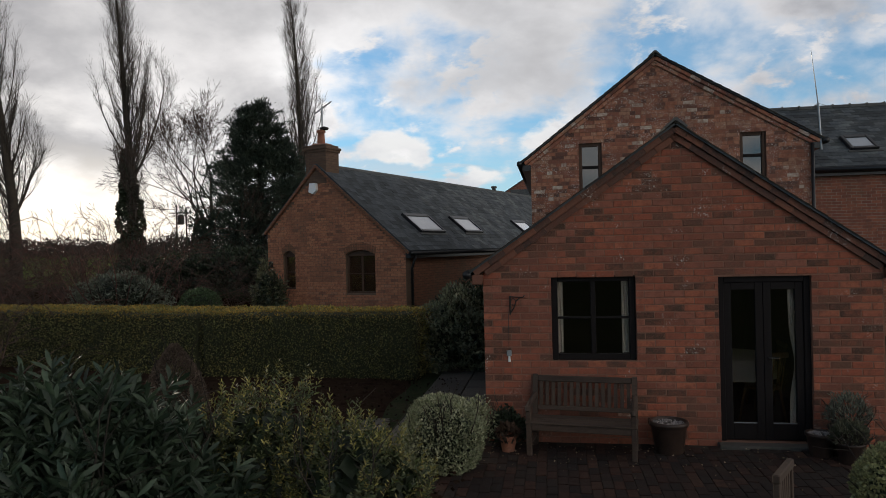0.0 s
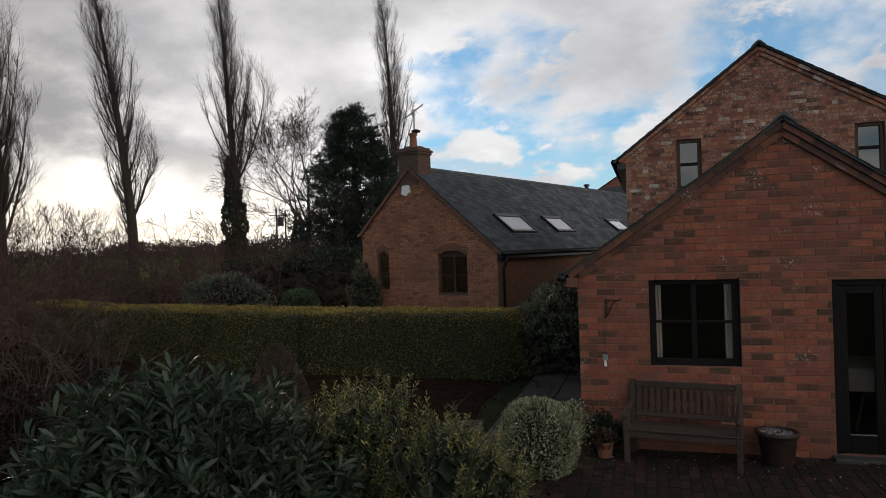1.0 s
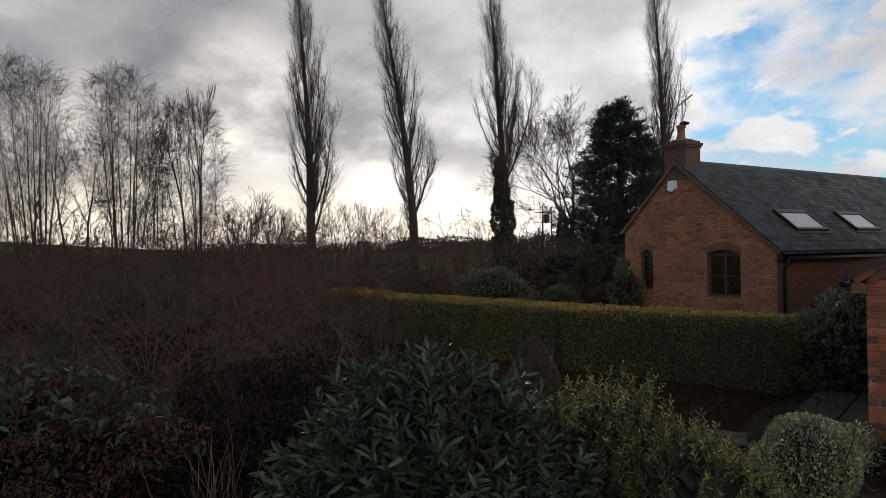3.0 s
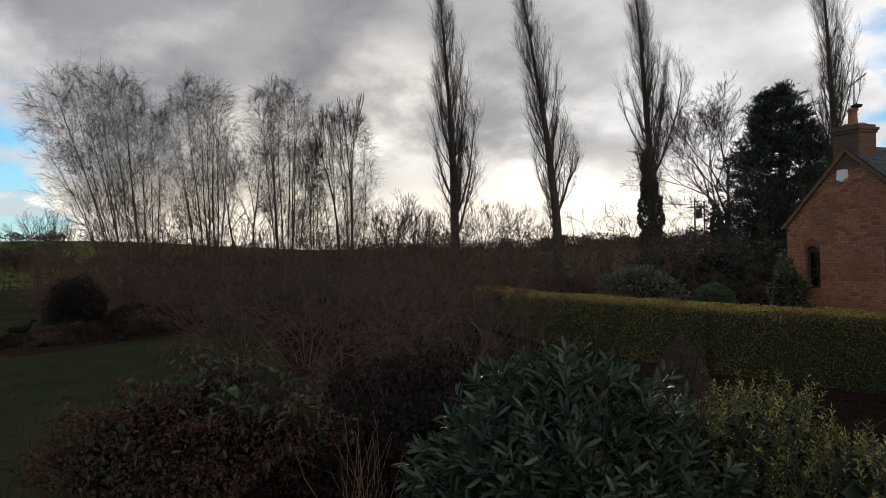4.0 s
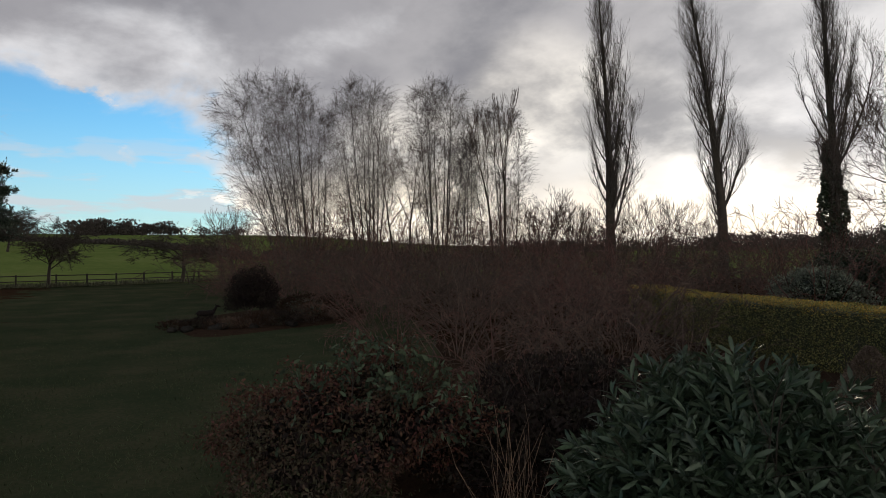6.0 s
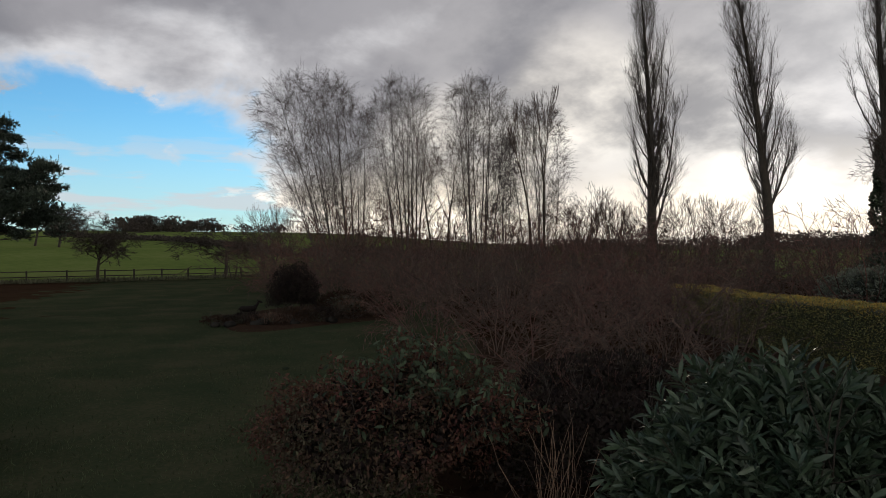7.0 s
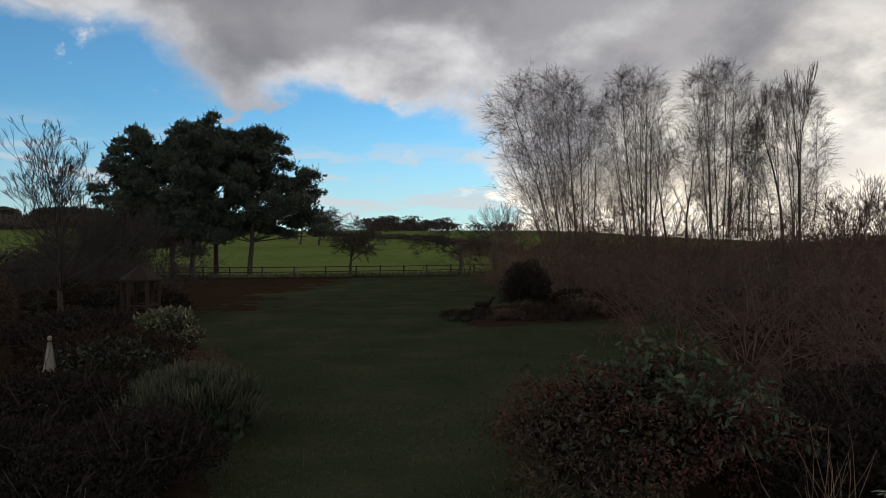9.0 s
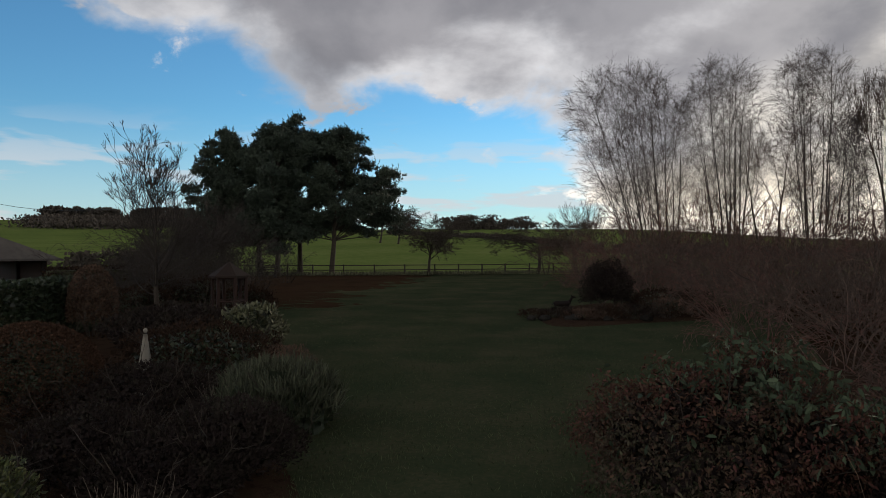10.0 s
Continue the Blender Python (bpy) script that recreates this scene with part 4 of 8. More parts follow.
def build_main():
    t = thing("old_brick_house", "two-storey old brick house with a lime-stained gable", "house", HOUSE)
    edges = sorted({MX0, MX1, MAP_X, *[e for w in M_WINS for e in w[:2]]})
    front = part("gable_wall", wall_geo(edges, main_top, M_WINS, MAIN_Y, MAIN_Y + 0.3), MORTAR, t)
    part("side_wall", Geo().box(MX0, MX0 + 0.3, MAIN_Y + 0.3, 14.7, 0, MZ0 - 0.02), FAR_BRICK, t)
    part("side_wall", Geo().box(MX1 - 0.3, MX1, MAIN_Y + 0.3, WING_Y, 0, MZ1 - 0.02), FAR_BRICK, t)
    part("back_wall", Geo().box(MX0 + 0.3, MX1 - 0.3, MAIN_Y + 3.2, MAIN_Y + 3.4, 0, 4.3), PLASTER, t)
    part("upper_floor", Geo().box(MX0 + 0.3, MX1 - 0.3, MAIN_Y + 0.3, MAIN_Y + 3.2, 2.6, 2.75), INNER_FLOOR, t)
    for sgn, xe, ze in ((-1, MX0, MZ0), (1, MX1, MZ1)):
        slope = (MAP_Z - ze) / abs(MAP_X - xe)
        over = 0.17
        x_out, z_out = xe + sgn * over, ze - slope * over
        nrm, up = Vector((sgn * slope, 0, 1.0)).normalized(), Vector((-sgn, 0, slope)).normalized()
        a0, a1 = Vector((x_out, MAIN_Y - 0.1, z_out)), Vector((MAP_X, MAIN_Y - 0.1, MAP_Z))
        off = Vector((0, 8.6 if sgn < 0 else 5.6, 0))
        vs = [p + nrm * h for h in (0.015, 0.042) for p in (a0, a1, a1 + off, a0 + off)]
        part("roof", Geo().add(vs, [(0, 1, 2, 3), (7, 6, 5, 4), (0, 4, 5, 1), (1, 5, 6, 2), (2, 6, 7, 3), (3, 7, 4, 0)]), SLATE, t)
        length = (a1 - a0).length
        g, vt = Geo(), Geo()
        for drop, proud in ((0.0, 0.07), (0.078, 0.04)):
            s = 0.03
            while s < length - 0.03:
                step = rnd.choice((0.225, 0.225, 0.112))
                e = min(s + step, length - 0.02)
                base = Vector((x_out, MAIN_Y, z_out)) + up * s - nrm * (drop + 0.066)
                vs = [base + up * q + nrm * h + Vector((0, yy, 0)) for yy in (0.02, -proud) for q, h in ((0.006, 0), (e - s - 0.006, 0), (e - s - 0.006, 0.068), (0.006, 0.068))]
                g.add(vs, [(4, 5, 6, 7), (0, 1, 5, 4), (1, 2, 6, 5), (2, 3, 7, 6), (3, 0, 4, 7)])
                s = e
        part("verge_bricks", g, OLD_BRICK, t)
        s = 0.0
        while s < length:
            e = min(s + 0.2, length + 0.02)
            base = Vector((x_out, MAIN_Y - 0.115, z_out)) + up * s
            vs = [base + up * q + nrm * h + Vector((0, yy, 0)) for yy in (0.0, 0.25) for q, h in ((0, 0.043), (e - s + 0.05, 0.043), (e - s + 0.05, 0.050), (0, 0.062))]
            vt.add(vs, [(3, 2, 1, 0), (4, 5, 6, 7), (0, 1, 5, 4), (1, 2, 6, 5), (2, 3, 7, 6), (3, 0, 4, 7)])
            s = e
        part("verge", vt, VERGE, t, kind="stuff")
        part("gutter", Geo().tube([(x_out + sgn * 0.06, MAIN_Y - 0.12, z_out - 0.01), (x_out + sgn * 0.06, MAIN_Y + (8.4 if sgn < 0 else 2.8), z_out - 0.01)], 0.06, 10), BLACK_PLASTIC, t, smooth=True)
        part("eaves_board", Geo().box(min(xe, x_out), max(xe, x_out), MAIN_Y - 0.06, MAIN_Y + (8.4 if sgn < 0 else 2.8), z_out - 0.16, z_out - 0.03, 0.008), BLACK_PLASTIC, t)
    ridge = Geo()
    for k in range(10):
        y = MAIN_Y - 0.12 + 0.46 * k
        ridge.prism([(MAP_X + dx, MAP_Z + dz + 0.015) for dx, dz in RIDGE_SHAPE], y, y + 0.455)
    part("ridge_tiles", ridge, RIDGE, t)
    pipe = Geo().tube([(MX1 - 0.02, MAIN_Y - 0.07, MZ1 - 0.15), (MX1 - 0.02, MAIN_Y - 0.07, 0.0)], 0.035, 8)
    part("downpipe", pipe, BLACK_PLASTIC, t, smooth=True)
    for w in M_WINS:
        window_unit(t, *w, MAIN_Y + 0.05, BROWN_FRAME, columns=1, bars=0, border=0.07, deep=0.08, glass=REFLECTIVE, sill=True)
        sash = Geo().box(w[0] + 0.07, w[1] - 0.07, MAIN_Y + 0.055, MAIN_Y + 0.11, (w[2] + w[3]) / 2 - 0.03, (w[2] + w[3]) / 2 + 0.03, 0.005)
        part("window_bar", sash, DARK_TIMBER, t)
    # wing at a right angle, its eaves towards the garden
    part("wing_wall", Geo().box(MX1 + 0.002, 12.0, WING_Y, WING_Y + 0.3, 0, 4.1), FAR_BRICK, t)
    eave, top_y, top_z = 4.08, WING_Y + 3.1, 6.08
    vs = [(MX1 - 1.6, WING_Y - 0.15, eave), (12.3, WING_Y - 0.15, eave), (12.3, top_y, top_z), (MX1 - 1.6, top_y, top_z)]
    part("wing_roof", Geo().add(vs + [(x, y, z + 0.05) for x, y, z in vs], [(3, 2, 1, 0), (4, 5, 6, 7), (0, 1, 5, 4), (1, 2, 6, 5), (2, 3, 7, 6), (3, 0, 4, 7)]), SLATE, t)
    m = plane_m((MX1 - 1.6, WING_Y - 0.17, eave + 0.055), (1, 0, 0), (0, top_y - WING_Y + 0.15, top_z - eave))
    lay_slates(t, 9.0, math.hypot(top_y - WING_Y + 0.15, top_z - eave), m, SLATE, width=0.3, lap=0.2, seed=5)
    rd = Geo()
    for k in range(24):
        x = MX1 - 1.6 + k * 0.45
        rd.tube([(x, top_y, top_z + 0.06), (x + 0.44, top_y, top_z + 0.06)], 0.09, 8)
        rd.box(x + 0.42, x + 0.45, top_y - 0.098, top_y + 0.098, top_z + 0.06, top_z + 0.158)
    part("wing_ridge_tiles", rd, RIDGE, t)
    part("wing_gutter", Geo().tube([(MX1, WING_Y - 0.22, eave - 0.02), (12.2, WING_Y - 0.22, eave - 0.02)], 0.07, 10), BLACK_PLASTIC, t, smooth=True)
    part("wing_fascia", Geo().box(MX1, 12.2, WING_Y - 0.14, WING_Y - 0.02, eave - 0.16, eave + 0.02), BLACK_PLASTIC, t)
    # skylight in the wing's roof
    skylight(t, m, 6.05 - MX1 + 1.6, 6.72 - MX1 + 1.6, 0.85, 1.65)
    return t, front


def skylight(parent, m, x0, x1, y0, y1):
    s = thing("skylight", "", "")
    s.parent, s.matrix_basis = parent, m
    g = Geo()
    for a, b, c, d in ((x0, x0 + 0.08, y0, y1), (x1 - 0.08, x1, y0, y1), (x0 + 0.08, x1 - 0.08, y0, y0 + 0.09), (x0 + 0.08, x1 - 0.08, y1 - 0.14, y1)):
        g.box(a, b, c, d, 0.0, 0.10, 0.012)
    part("skylight_frame", g, BLACK_PLASTIC, s)
    part("skylight_pane", Geo().box(x0 + 0.08, x1 - 0.08, y0 + 0.09, y1 - 0.14, 0.04, 0.07), SKYLIGHT_GLASS, s)
    part("flashing", Geo().box(x0 - 0.06, x1 + 0.06, y0 - 0.10, y0 - 0.002, 0.012, 0.03), RIDGE, s)


REFLECTIVE = mat("dark_window_glass", [(0.010, 0.012, 0.014), (0.014, 0.017, 0.019)], 2, 0.06, 0.0, spec=0.8, coat=0.45)
MAIN_HOUSE, MAIN_FRONT = build_main()


# ---------------------------------------------------------------- the link building seen past the corner
def build_link():
    t = thing("rear_outbuilding", "brick rear building with a dark slate roof", "outbuilding")
    part("wall", Geo().prism([(3.3, 0.0), (12.0, 0.0), (12.0, 9.2), (9.0, 9.2), (3.3, 5.52)], 50.0, 57.0), FAR_BRICK, t)
    vs = [(3.1, 49.9, 5.42), (9.1, 49.9, 9.29), (9.1, 57.2, 9.29), (3.1, 57.2, 5.42)]
    part("roof", Geo().add(vs + [(x, y, z + 0.07) for x, y, z in vs], [(3, 2, 1, 0), (4, 5, 6, 7), (0, 1, 5, 4), (1, 2, 6, 5), (2, 3, 7, 6), (3, 0, 4, 7)]), SLATE, t)
    vs = [(5.5, 48.8, 4.4), (11.0, 48.8, 4.4), (11.0, 49.99, 6.5), (4.95, 49.99, 6.5)]
    part("lean_to_roof", Geo().add(vs + [(x, y, z + 0.07) for x, y, z in vs], [(3, 2, 1, 0), (4, 5, 6, 7), (0, 1, 5, 4), (1, 2, 6, 5), (2, 3, 7, 6), (3, 0, 4, 7)]), SLATE, t)


build_link()


# ---------------------------------------------------------------- cottage with three skylights
def build_cottage():
    m = pose(-1.08, 19.18, 0, 0, 0, -28.5)
    t = thing("brick_cottage", "long single-storey brick cottage with a slate roof and chimney", "cottage", m)
    W, L, zr, zl, ax, az = 5.12, 24.0, 2.43, 3.04, -3.08, 4.98
    cz = az - 0.1
    w1, w2 = (-4.50, -4.02, 1.22, 2.28), (-2.09, -1.04, 1.12, 2.26)

    def top(x):
        return zr + (az - zr) * (x / ax) if x > ax else zl + (az - zl) * (x + W) / (ax + W)

    arch = 6
    edges = {-W, 0.0, ax}
    for w in (w1, w2):
        for k in range(arch + 1):
            edges.add(round(w[0] + (w[1] - w[0]) * k / arch, 4))
    edges = sorted(edges)
    holes = []
    for w in (w1, w2):
        for k in range(arch):
            a, b = round(w[0] + (w[1] - w[0]) * k / arch, 4), round(w[0] + (w[1] - w[0]) * (k + 1) / arch, 4)
            u = ((a + b) / 2 - (w[0] + w[1]) / 2) / ((w[1] - w[0]) / 2)
            holes.append((a, b, w[2], w[3] + 0.14 * (1 - u * u)))
    gable = part("gable_wall", wall_geo(edges, top, holes, 0.0, 0.28), COTTAGE_MORTAR, t)
    COTTAGE_FRONT.append((gable, -W, top, [(w[0], w[1], w[2], w[3] + 0.13) for w in (w1, w2)]))
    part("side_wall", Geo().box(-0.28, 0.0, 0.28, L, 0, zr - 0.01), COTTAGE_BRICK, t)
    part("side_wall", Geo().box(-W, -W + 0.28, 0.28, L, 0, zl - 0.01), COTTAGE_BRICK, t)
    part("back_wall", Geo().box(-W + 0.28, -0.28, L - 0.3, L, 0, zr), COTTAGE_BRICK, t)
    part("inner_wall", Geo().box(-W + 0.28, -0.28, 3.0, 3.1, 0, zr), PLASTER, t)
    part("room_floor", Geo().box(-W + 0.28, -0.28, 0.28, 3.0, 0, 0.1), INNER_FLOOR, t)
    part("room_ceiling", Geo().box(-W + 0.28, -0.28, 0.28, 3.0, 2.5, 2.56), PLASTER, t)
    # arches of brick on edge
    for w in (w1, w2):
        g = Geo()
        cx, hw = (w[0] + w[1]) / 2, (w[1] - w[0]) / 2
        n = 14 if hw > 0.4 else 7
        for k in range(n):
            u0, u1 = -1.06 + 2.12 * k / n, -1.06 + 2.12 * (k + 1) / n - 0.02
            vs = []
            for y in (0.0, -0.012):
                for u, h in ((u0, 0), (u1, 0), (u1 * 1.08, 0.21), (u0 * 1.08, 0.21)):
                    uu = min(1, max(-1, u))
                    vs.append((cx + u * hw, y, w[3] + 0.14 * (1 - uu * uu) + h + 0.004))
            g.add(vs, [(4, 5, 6, 7), (0, 1, 5, 4), (1, 2, 6, 5), (2, 3, 7, 6), (3, 0, 4, 7)])
        part("brick_arch", g, COTTAGE_BRICK, t)
        wide = hw > 0.4
        window_unit(t, w[0], w[1], w[2], w[3], 0.09, BROWN_FRAME, columns=2 if wide else 1, bars=1, border=0.05, glass=GLASS)
        head = Geo()
        for k in range(8):
            u0, u1 = -1 + k / 4, -1 + (k + 1) / 4
            head.add([(cx + u * hw, y, z) for y in (0.1, 0.15) for u, z in ((u0, w[3]), (u1, w[3]), (u1, w[3] + 0.14 * (1 - u1 * u1)), (u0, w[3] + 0.14 * (1 - u0 * u0)))], [(0, 1, 2, 3), (7, 6, 5, 4)])
        part("window_head", head, BROWN_FRAME, t)
        if wide:
            for c in (0, 1):
                blind = Geo()
                for k in range(16):
                    z = w[2] + 0.06 + k * 0.066
                    blind.box(w[0] + 0.06 + c * 0.51, w[0] + 0.53 + c * 0.49, 0.19, 0.2, z, z + 0.05)
                part("blind", blind, BROWN_FRAME, t)
    # roof
    for sgn, xe, ze in ((1, 0.0, zr), (-1, -W, zl)):
        slope = (az - ze) / abs(ax - xe)
        over = 0.16 if sgn > 0 else 0.06
        xo, zo = xe + sgn * over, ze - slope * over
        nrm = Vector((sgn * slope, 0, 1)).normalized()
        a0, a1 = Vector((xo, -0.07, zo)), Vector((ax, -0.07, az))
        off = Vector((0, L + 0.1, 0))
        vs = [p + nrm * h for h in (0.01, 0.05) for p in (a0, a1, a1 + off, a0 + off)]
        roof = part("roof", Geo().add(vs, [(0, 1, 2, 3), (7, 6, 5, 4), (0, 4, 5, 1), (1, 5, 6, 2), (2, 6, 7, 3), (3, 7, 4, 0)]), SLATE, t)
        rise = (a1 - a0).length
        if sgn > 0:
            rm = plane_m(Vector((xo, -0.09, zo)) + nrm * 0.052, (0, 1, 0), (a1 - a0))
            COTTAGE_SLATES.append((roof, L, rise, rm))
            for y0, y1, s0, s1 in ((1.68, 3.25, 0.82, 1.74), (4.78, 6.2, 0.86, 1.74), (10.3, 11.8, 0.95, 1.74)):
                skylight(t, rm, y0, y1, s0, s1)
        vg = Geo()
        vg.add([p + nrm * h + Vector((0, q, 0)) for q in (-0.03, 0.05) for p, h in ((a0, -0.06), (a1, -0.06), (a1, 0.012), (a0, 0.012))], [(0, 1, 2, 3), (7, 6, 5, 4), (0, 4, 5, 1), (1, 5, 6, 2), (2, 6, 7, 3), (3, 7, 4, 0)])
        part("verge", vg, COTTAGE_BRICK, t, "thin mortared verge")
        part("gutter", Geo().tube([(xo + sgn * 0.05, -0.05, zo - 0.03), (xo + sgn * 0.05, L, zo - 0.03)], 0.06, 10), BLACK_PLASTIC, t, smooth=True)
        part("fascia", Geo().box(min(xo, xe) + 0.002, max(xo, xe), 0.0, L, zo - 0.17, zo - 0.02), BLACK_PLASTIC, t)
    part("downpipe", Geo().tube([(0.2, 0.25, zr - 0.2), (0.1, 0.25, zr - 0.45), (0.05, 0.25, zr - 0.6), (0.05, 0.25, 0)], 0.04, 8), BLACK_PLASTIC, t, smooth=True)
    rd = Geo()
    for k in range(51):
        rd.prism([(ax + dx, az + dz) for dx, dz in RIDGE_SHAPE], 0.64 + k * 0.45, 0.64 + k * 0.45 + 0.445)
    part("ridge_tiles", rd, RIDGE, t)
    # chimney on the gable
    ch = thing("chimney", "", "")
    ch.parent = t
    cx0, cx1 = ax - 0.42, ax + 0.36
    st = Geo().box(cx0, cx1, -0.02, 0.62, az - 0.55, cz + 0.72, 0.006)
    part("chimney_shaft", st, CHIMNEY_BRICK, ch)
    for k, e in enumerate((0.03, 0.06)):
        part("oversailing_course", Geo().box(cx0 - e, cx1 + e, -0.02 - e, 0.62 + e, cz + 0.5 + 0.075 * k, cz + 0.574 + 0.075 * k, 0.006), CHIMNEY_BRICK, ch)
    part("flaunching", Geo().lathe([(0.36, cz + 0.72), (0.30, cz + 0.77), (0.14, cz + 0.8)], 12, (cx0 + cx1) / 2, 0.3), MORTAR, ch)
    pot = Geo().lathe([(0.13, cz + 0.74), (0.115, cz + 0.95), (0.105, cz + 1.12), (0.14, cz + 1.14), (0.14, cz + 1.2), (0.10, cz + 1.22), (0.085, cz + 1.1)], 14, (cx0 + cx1) / 2 - 0.02, 0.3)
    part("chimney_pot", pot, TERRACOTTA, ch, "terracotta chimney pot", smooth=True)
    part("cowl", Geo().lathe([(0.02, cz + 1.32), (0.15, cz + 1.27), (0.13, cz + 1.22)], 12, (cx0 + cx1) / 2 + 0.1, 0.3), IRON, ch)
    # television aerial strapped to the stack
    ae = thing("aerial", "", "")
    ae.parent = ch
    px, py, pz = (cx0 + cx1) / 2 + 0.03, 0.3, cz
    part("mast", Geo().tube([(px, py, pz + 0.8), (px + 0.01, py, pz + 1.95)], 0.026, 6), GREY_METAL, ae)
    boom0, boom1 = Vector((px - 0.18, py - 0.15, pz + 1.70)), Vector((px + 0.22, py + 0.2, pz + 2.10))
    part("boom", Geo().tube([boom0, boom1], 0.02, 6), GREY_METAL, ae)
    els = Geo()
    side = Vector((0.6, -0.75, 0)).normalized()
    for k in range(9):
        c = boom0.lerp(boom1, 0.1 + k * 0.1)
        els.tube([c - side * 0.14, c + side * 0.14], 0.012, 5)
    part("elements", els, GREY_METAL, ae)
    refl = Geo()
    for k in range(5):
        c = boom0 + Vector((0, 0, -0.1 + 0.05 * k))
        refl.tube([c - side * 0.2, c + side * 0.2], 0.012, 5)
    part("reflector", refl, GREY_METAL, ae)
    part("alarm_box", Geo().prism([(ax - 0.26, az - 0.80), (ax - 0.10, az - 0.87), (ax + 0.03, az - 0.76), (ax + 0.0, az - 0.54), (ax - 0.23, az - 0.54)], -0.11, -0.002), WHITE_PLASTIC, t, "white burglar alarm box")
    flue = Geo().tube([(ax, 13.0, az - 0.3), (ax, 13.0, az + 0.17)], 0.09, 10).tube([(ax, 13.0, az + 0.17), (ax, 13.0, az + 0.26)], 0.14, 10)
    part("flue", flue, BLACK_PLASTIC, t)
    part("wall_lamp", Geo().box(-4.98, -4.9, -0.14, -0.002, 1.9, 2.1, 0.02), IRON, t)
    return t


COTTAGE_SLATES, COTTAGE_FRONT = [], []
build_cottage()

# ---------------------------------------------------------------- plants: helpers
def np_mesh(name, verts, faces, material):
    """A mesh from arrays; faces all have the same number of corners."""
    me = bpy.data.meshes.new(name)
    n, k = faces.shape
    me.vertices.add(len(verts))
    me.vertices.foreach_set("co", np.ascontiguousarray(verts, dtype=np.float32).ravel())
    me.loops.add(n * k)
    me.loops.foreach_set("vertex_index", np.ascontiguousarray(faces, dtype=np.int32).ravel())
    me.polygons.add(n)
    me.polygons.foreach_set("loop_start", np.arange(0, n * k, k, dtype=np.int32))
    me.materials.append(material)
    me.update()
    me.validate()
    return me


def unit(a):
    return a / np.maximum(np.linalg.norm(a, axis=1, keepdims=True), 1e-9)


def leaves_mesh(name, at, way, size, wide, material, rs, fold=0.25):
    """Leaves at points, each growing its own way: a narrow folded blade, curved down along its rib."""
    n = len(at)
    side = unit(np.cross(way, unit(rs.normal(size=(n, 3)))))
    up = np.cross(side, way)
    up = up * np.where(up[:, 2:3] < 0, -1.0, 1.0)
    size = np.asarray(size).reshape(-1, 1) * np.ones((n, 1))

    def rib(f):
        return at + way * size * f - up * size * fold * 0.6 * f * f

    out = [rib(0.0)]
    for f, w in ((0.30, 0.86), (0.70, 0.95)):
        c = rib(f)
        lift = up * size * fold * wide * 0.8
        out += [c, c + side * size * wide * w + lift, c - side * size * wide * w + lift]
    out.append(rib(1.0))
    v = np.stack(out, 1).reshape(-1, 3)
    k = np.arange(n)[:, None] * 8
    tri = ((0, 1, 2), (0, 3, 1), (1, 4, 5), (1, 5, 2), (3, 6, 4), (3, 4, 1), (4, 7, 5), (6, 7, 4))
    return np_mesh(name, v, np.concatenate([k + [q] for q in tri], 0), material)


def blades_mesh(name, at, way, size, wide, material, rs):
    """Small or far leaves: one lozenge each."""
    n = len(at)
    side = unit(np.cross(way, unit(rs.normal(size=(n, 3)))))
    size = np.asarray(size).reshape(-1, 1) * np.ones((n, 1))
    mid = at + way * size * 0.5
    v = np.stack([at, mid + side * size * wide, at + way * size, mid - side * size * wide], 1).reshape(-1, 3)
    return np_mesh(name, v, np.arange(4 * n).reshape(-1, 4), material)


def twigs_mesh(name, segs, material):
    """Three-sided tapered twigs from rows of x, y, z, x, y, z, r, r."""
    s = np.asarray(segs, dtype=np.float64)
    a, b, r0, r1 = s[:, :3], s[:, 3:6], s[:, 6:7], s[:, 7:8]
    d = unit(b - a)
    ref = np.where(np.abs(d[:, 2:3]) > 0.9, np.array([[1.0, 0, 0]]), np.array([[0, 0, 1.0]]))
    u = unit(np.cross(d, ref))
    w = np.cross(d, u)
    ring = []
    for k in range(3):
        c, q = math.cos(2.0944 * k), math.sin(2.0944 * k)
        ring.append(u * c + w * q)
    v = np.stack([a + ring[k] * r0 for k in range(3)] + [b + ring[k] * r1 for k in range(3)], 1).reshape(-1, 3)
    k = np.arange(len(s))[:, None] * 6
    f = np.concatenate([k + [[0, 1, 4, 3]], k + [[1, 2, 5, 4]], k + [[2, 0, 3, 5]]], 0)
    return np_mesh(name, v, f, material)


def hang(name, me, parent, label="", kind=""):
    ob = new(name, me)
    ob.parent = parent
    return tagged(ob, label, kind=kind)


def limb(segs, r, at, way, length, radius, steps, lift, wander, end=0.35):
    """One wandering limb as a run of segments; returns its points, ways and radii."""
    pts = []
    p, d = Vector(at), Vector(way).normalized()
    for k in range(steps):
        d = (d + Vector((r.gauss(0, wander), r.gauss(0, wander), r.gauss(0, wander) + lift))).normalized()
        q = p + d * (length / steps)
        r0, r1 = radius * (1 - (1 - end) * k / steps), radius * (1 - (1 - end) * (k + 1) / steps)
        segs.append((*p, *q, r0, r1))
        pts.append((q.copy(), d.copy(), r1))
        p = q
    return pts


def side_way(d, angle, r):
    """A way that leaves d at the angle (degrees), on a random side."""
    o = d.orthogonal().normalized()
    o.rotate(Matrix.Rotation(r.uniform(0, 2 * math.pi), 3, d))
    a = radians(angle)
    return (d * math.cos(a) + o * math.sin(a)).normalized()


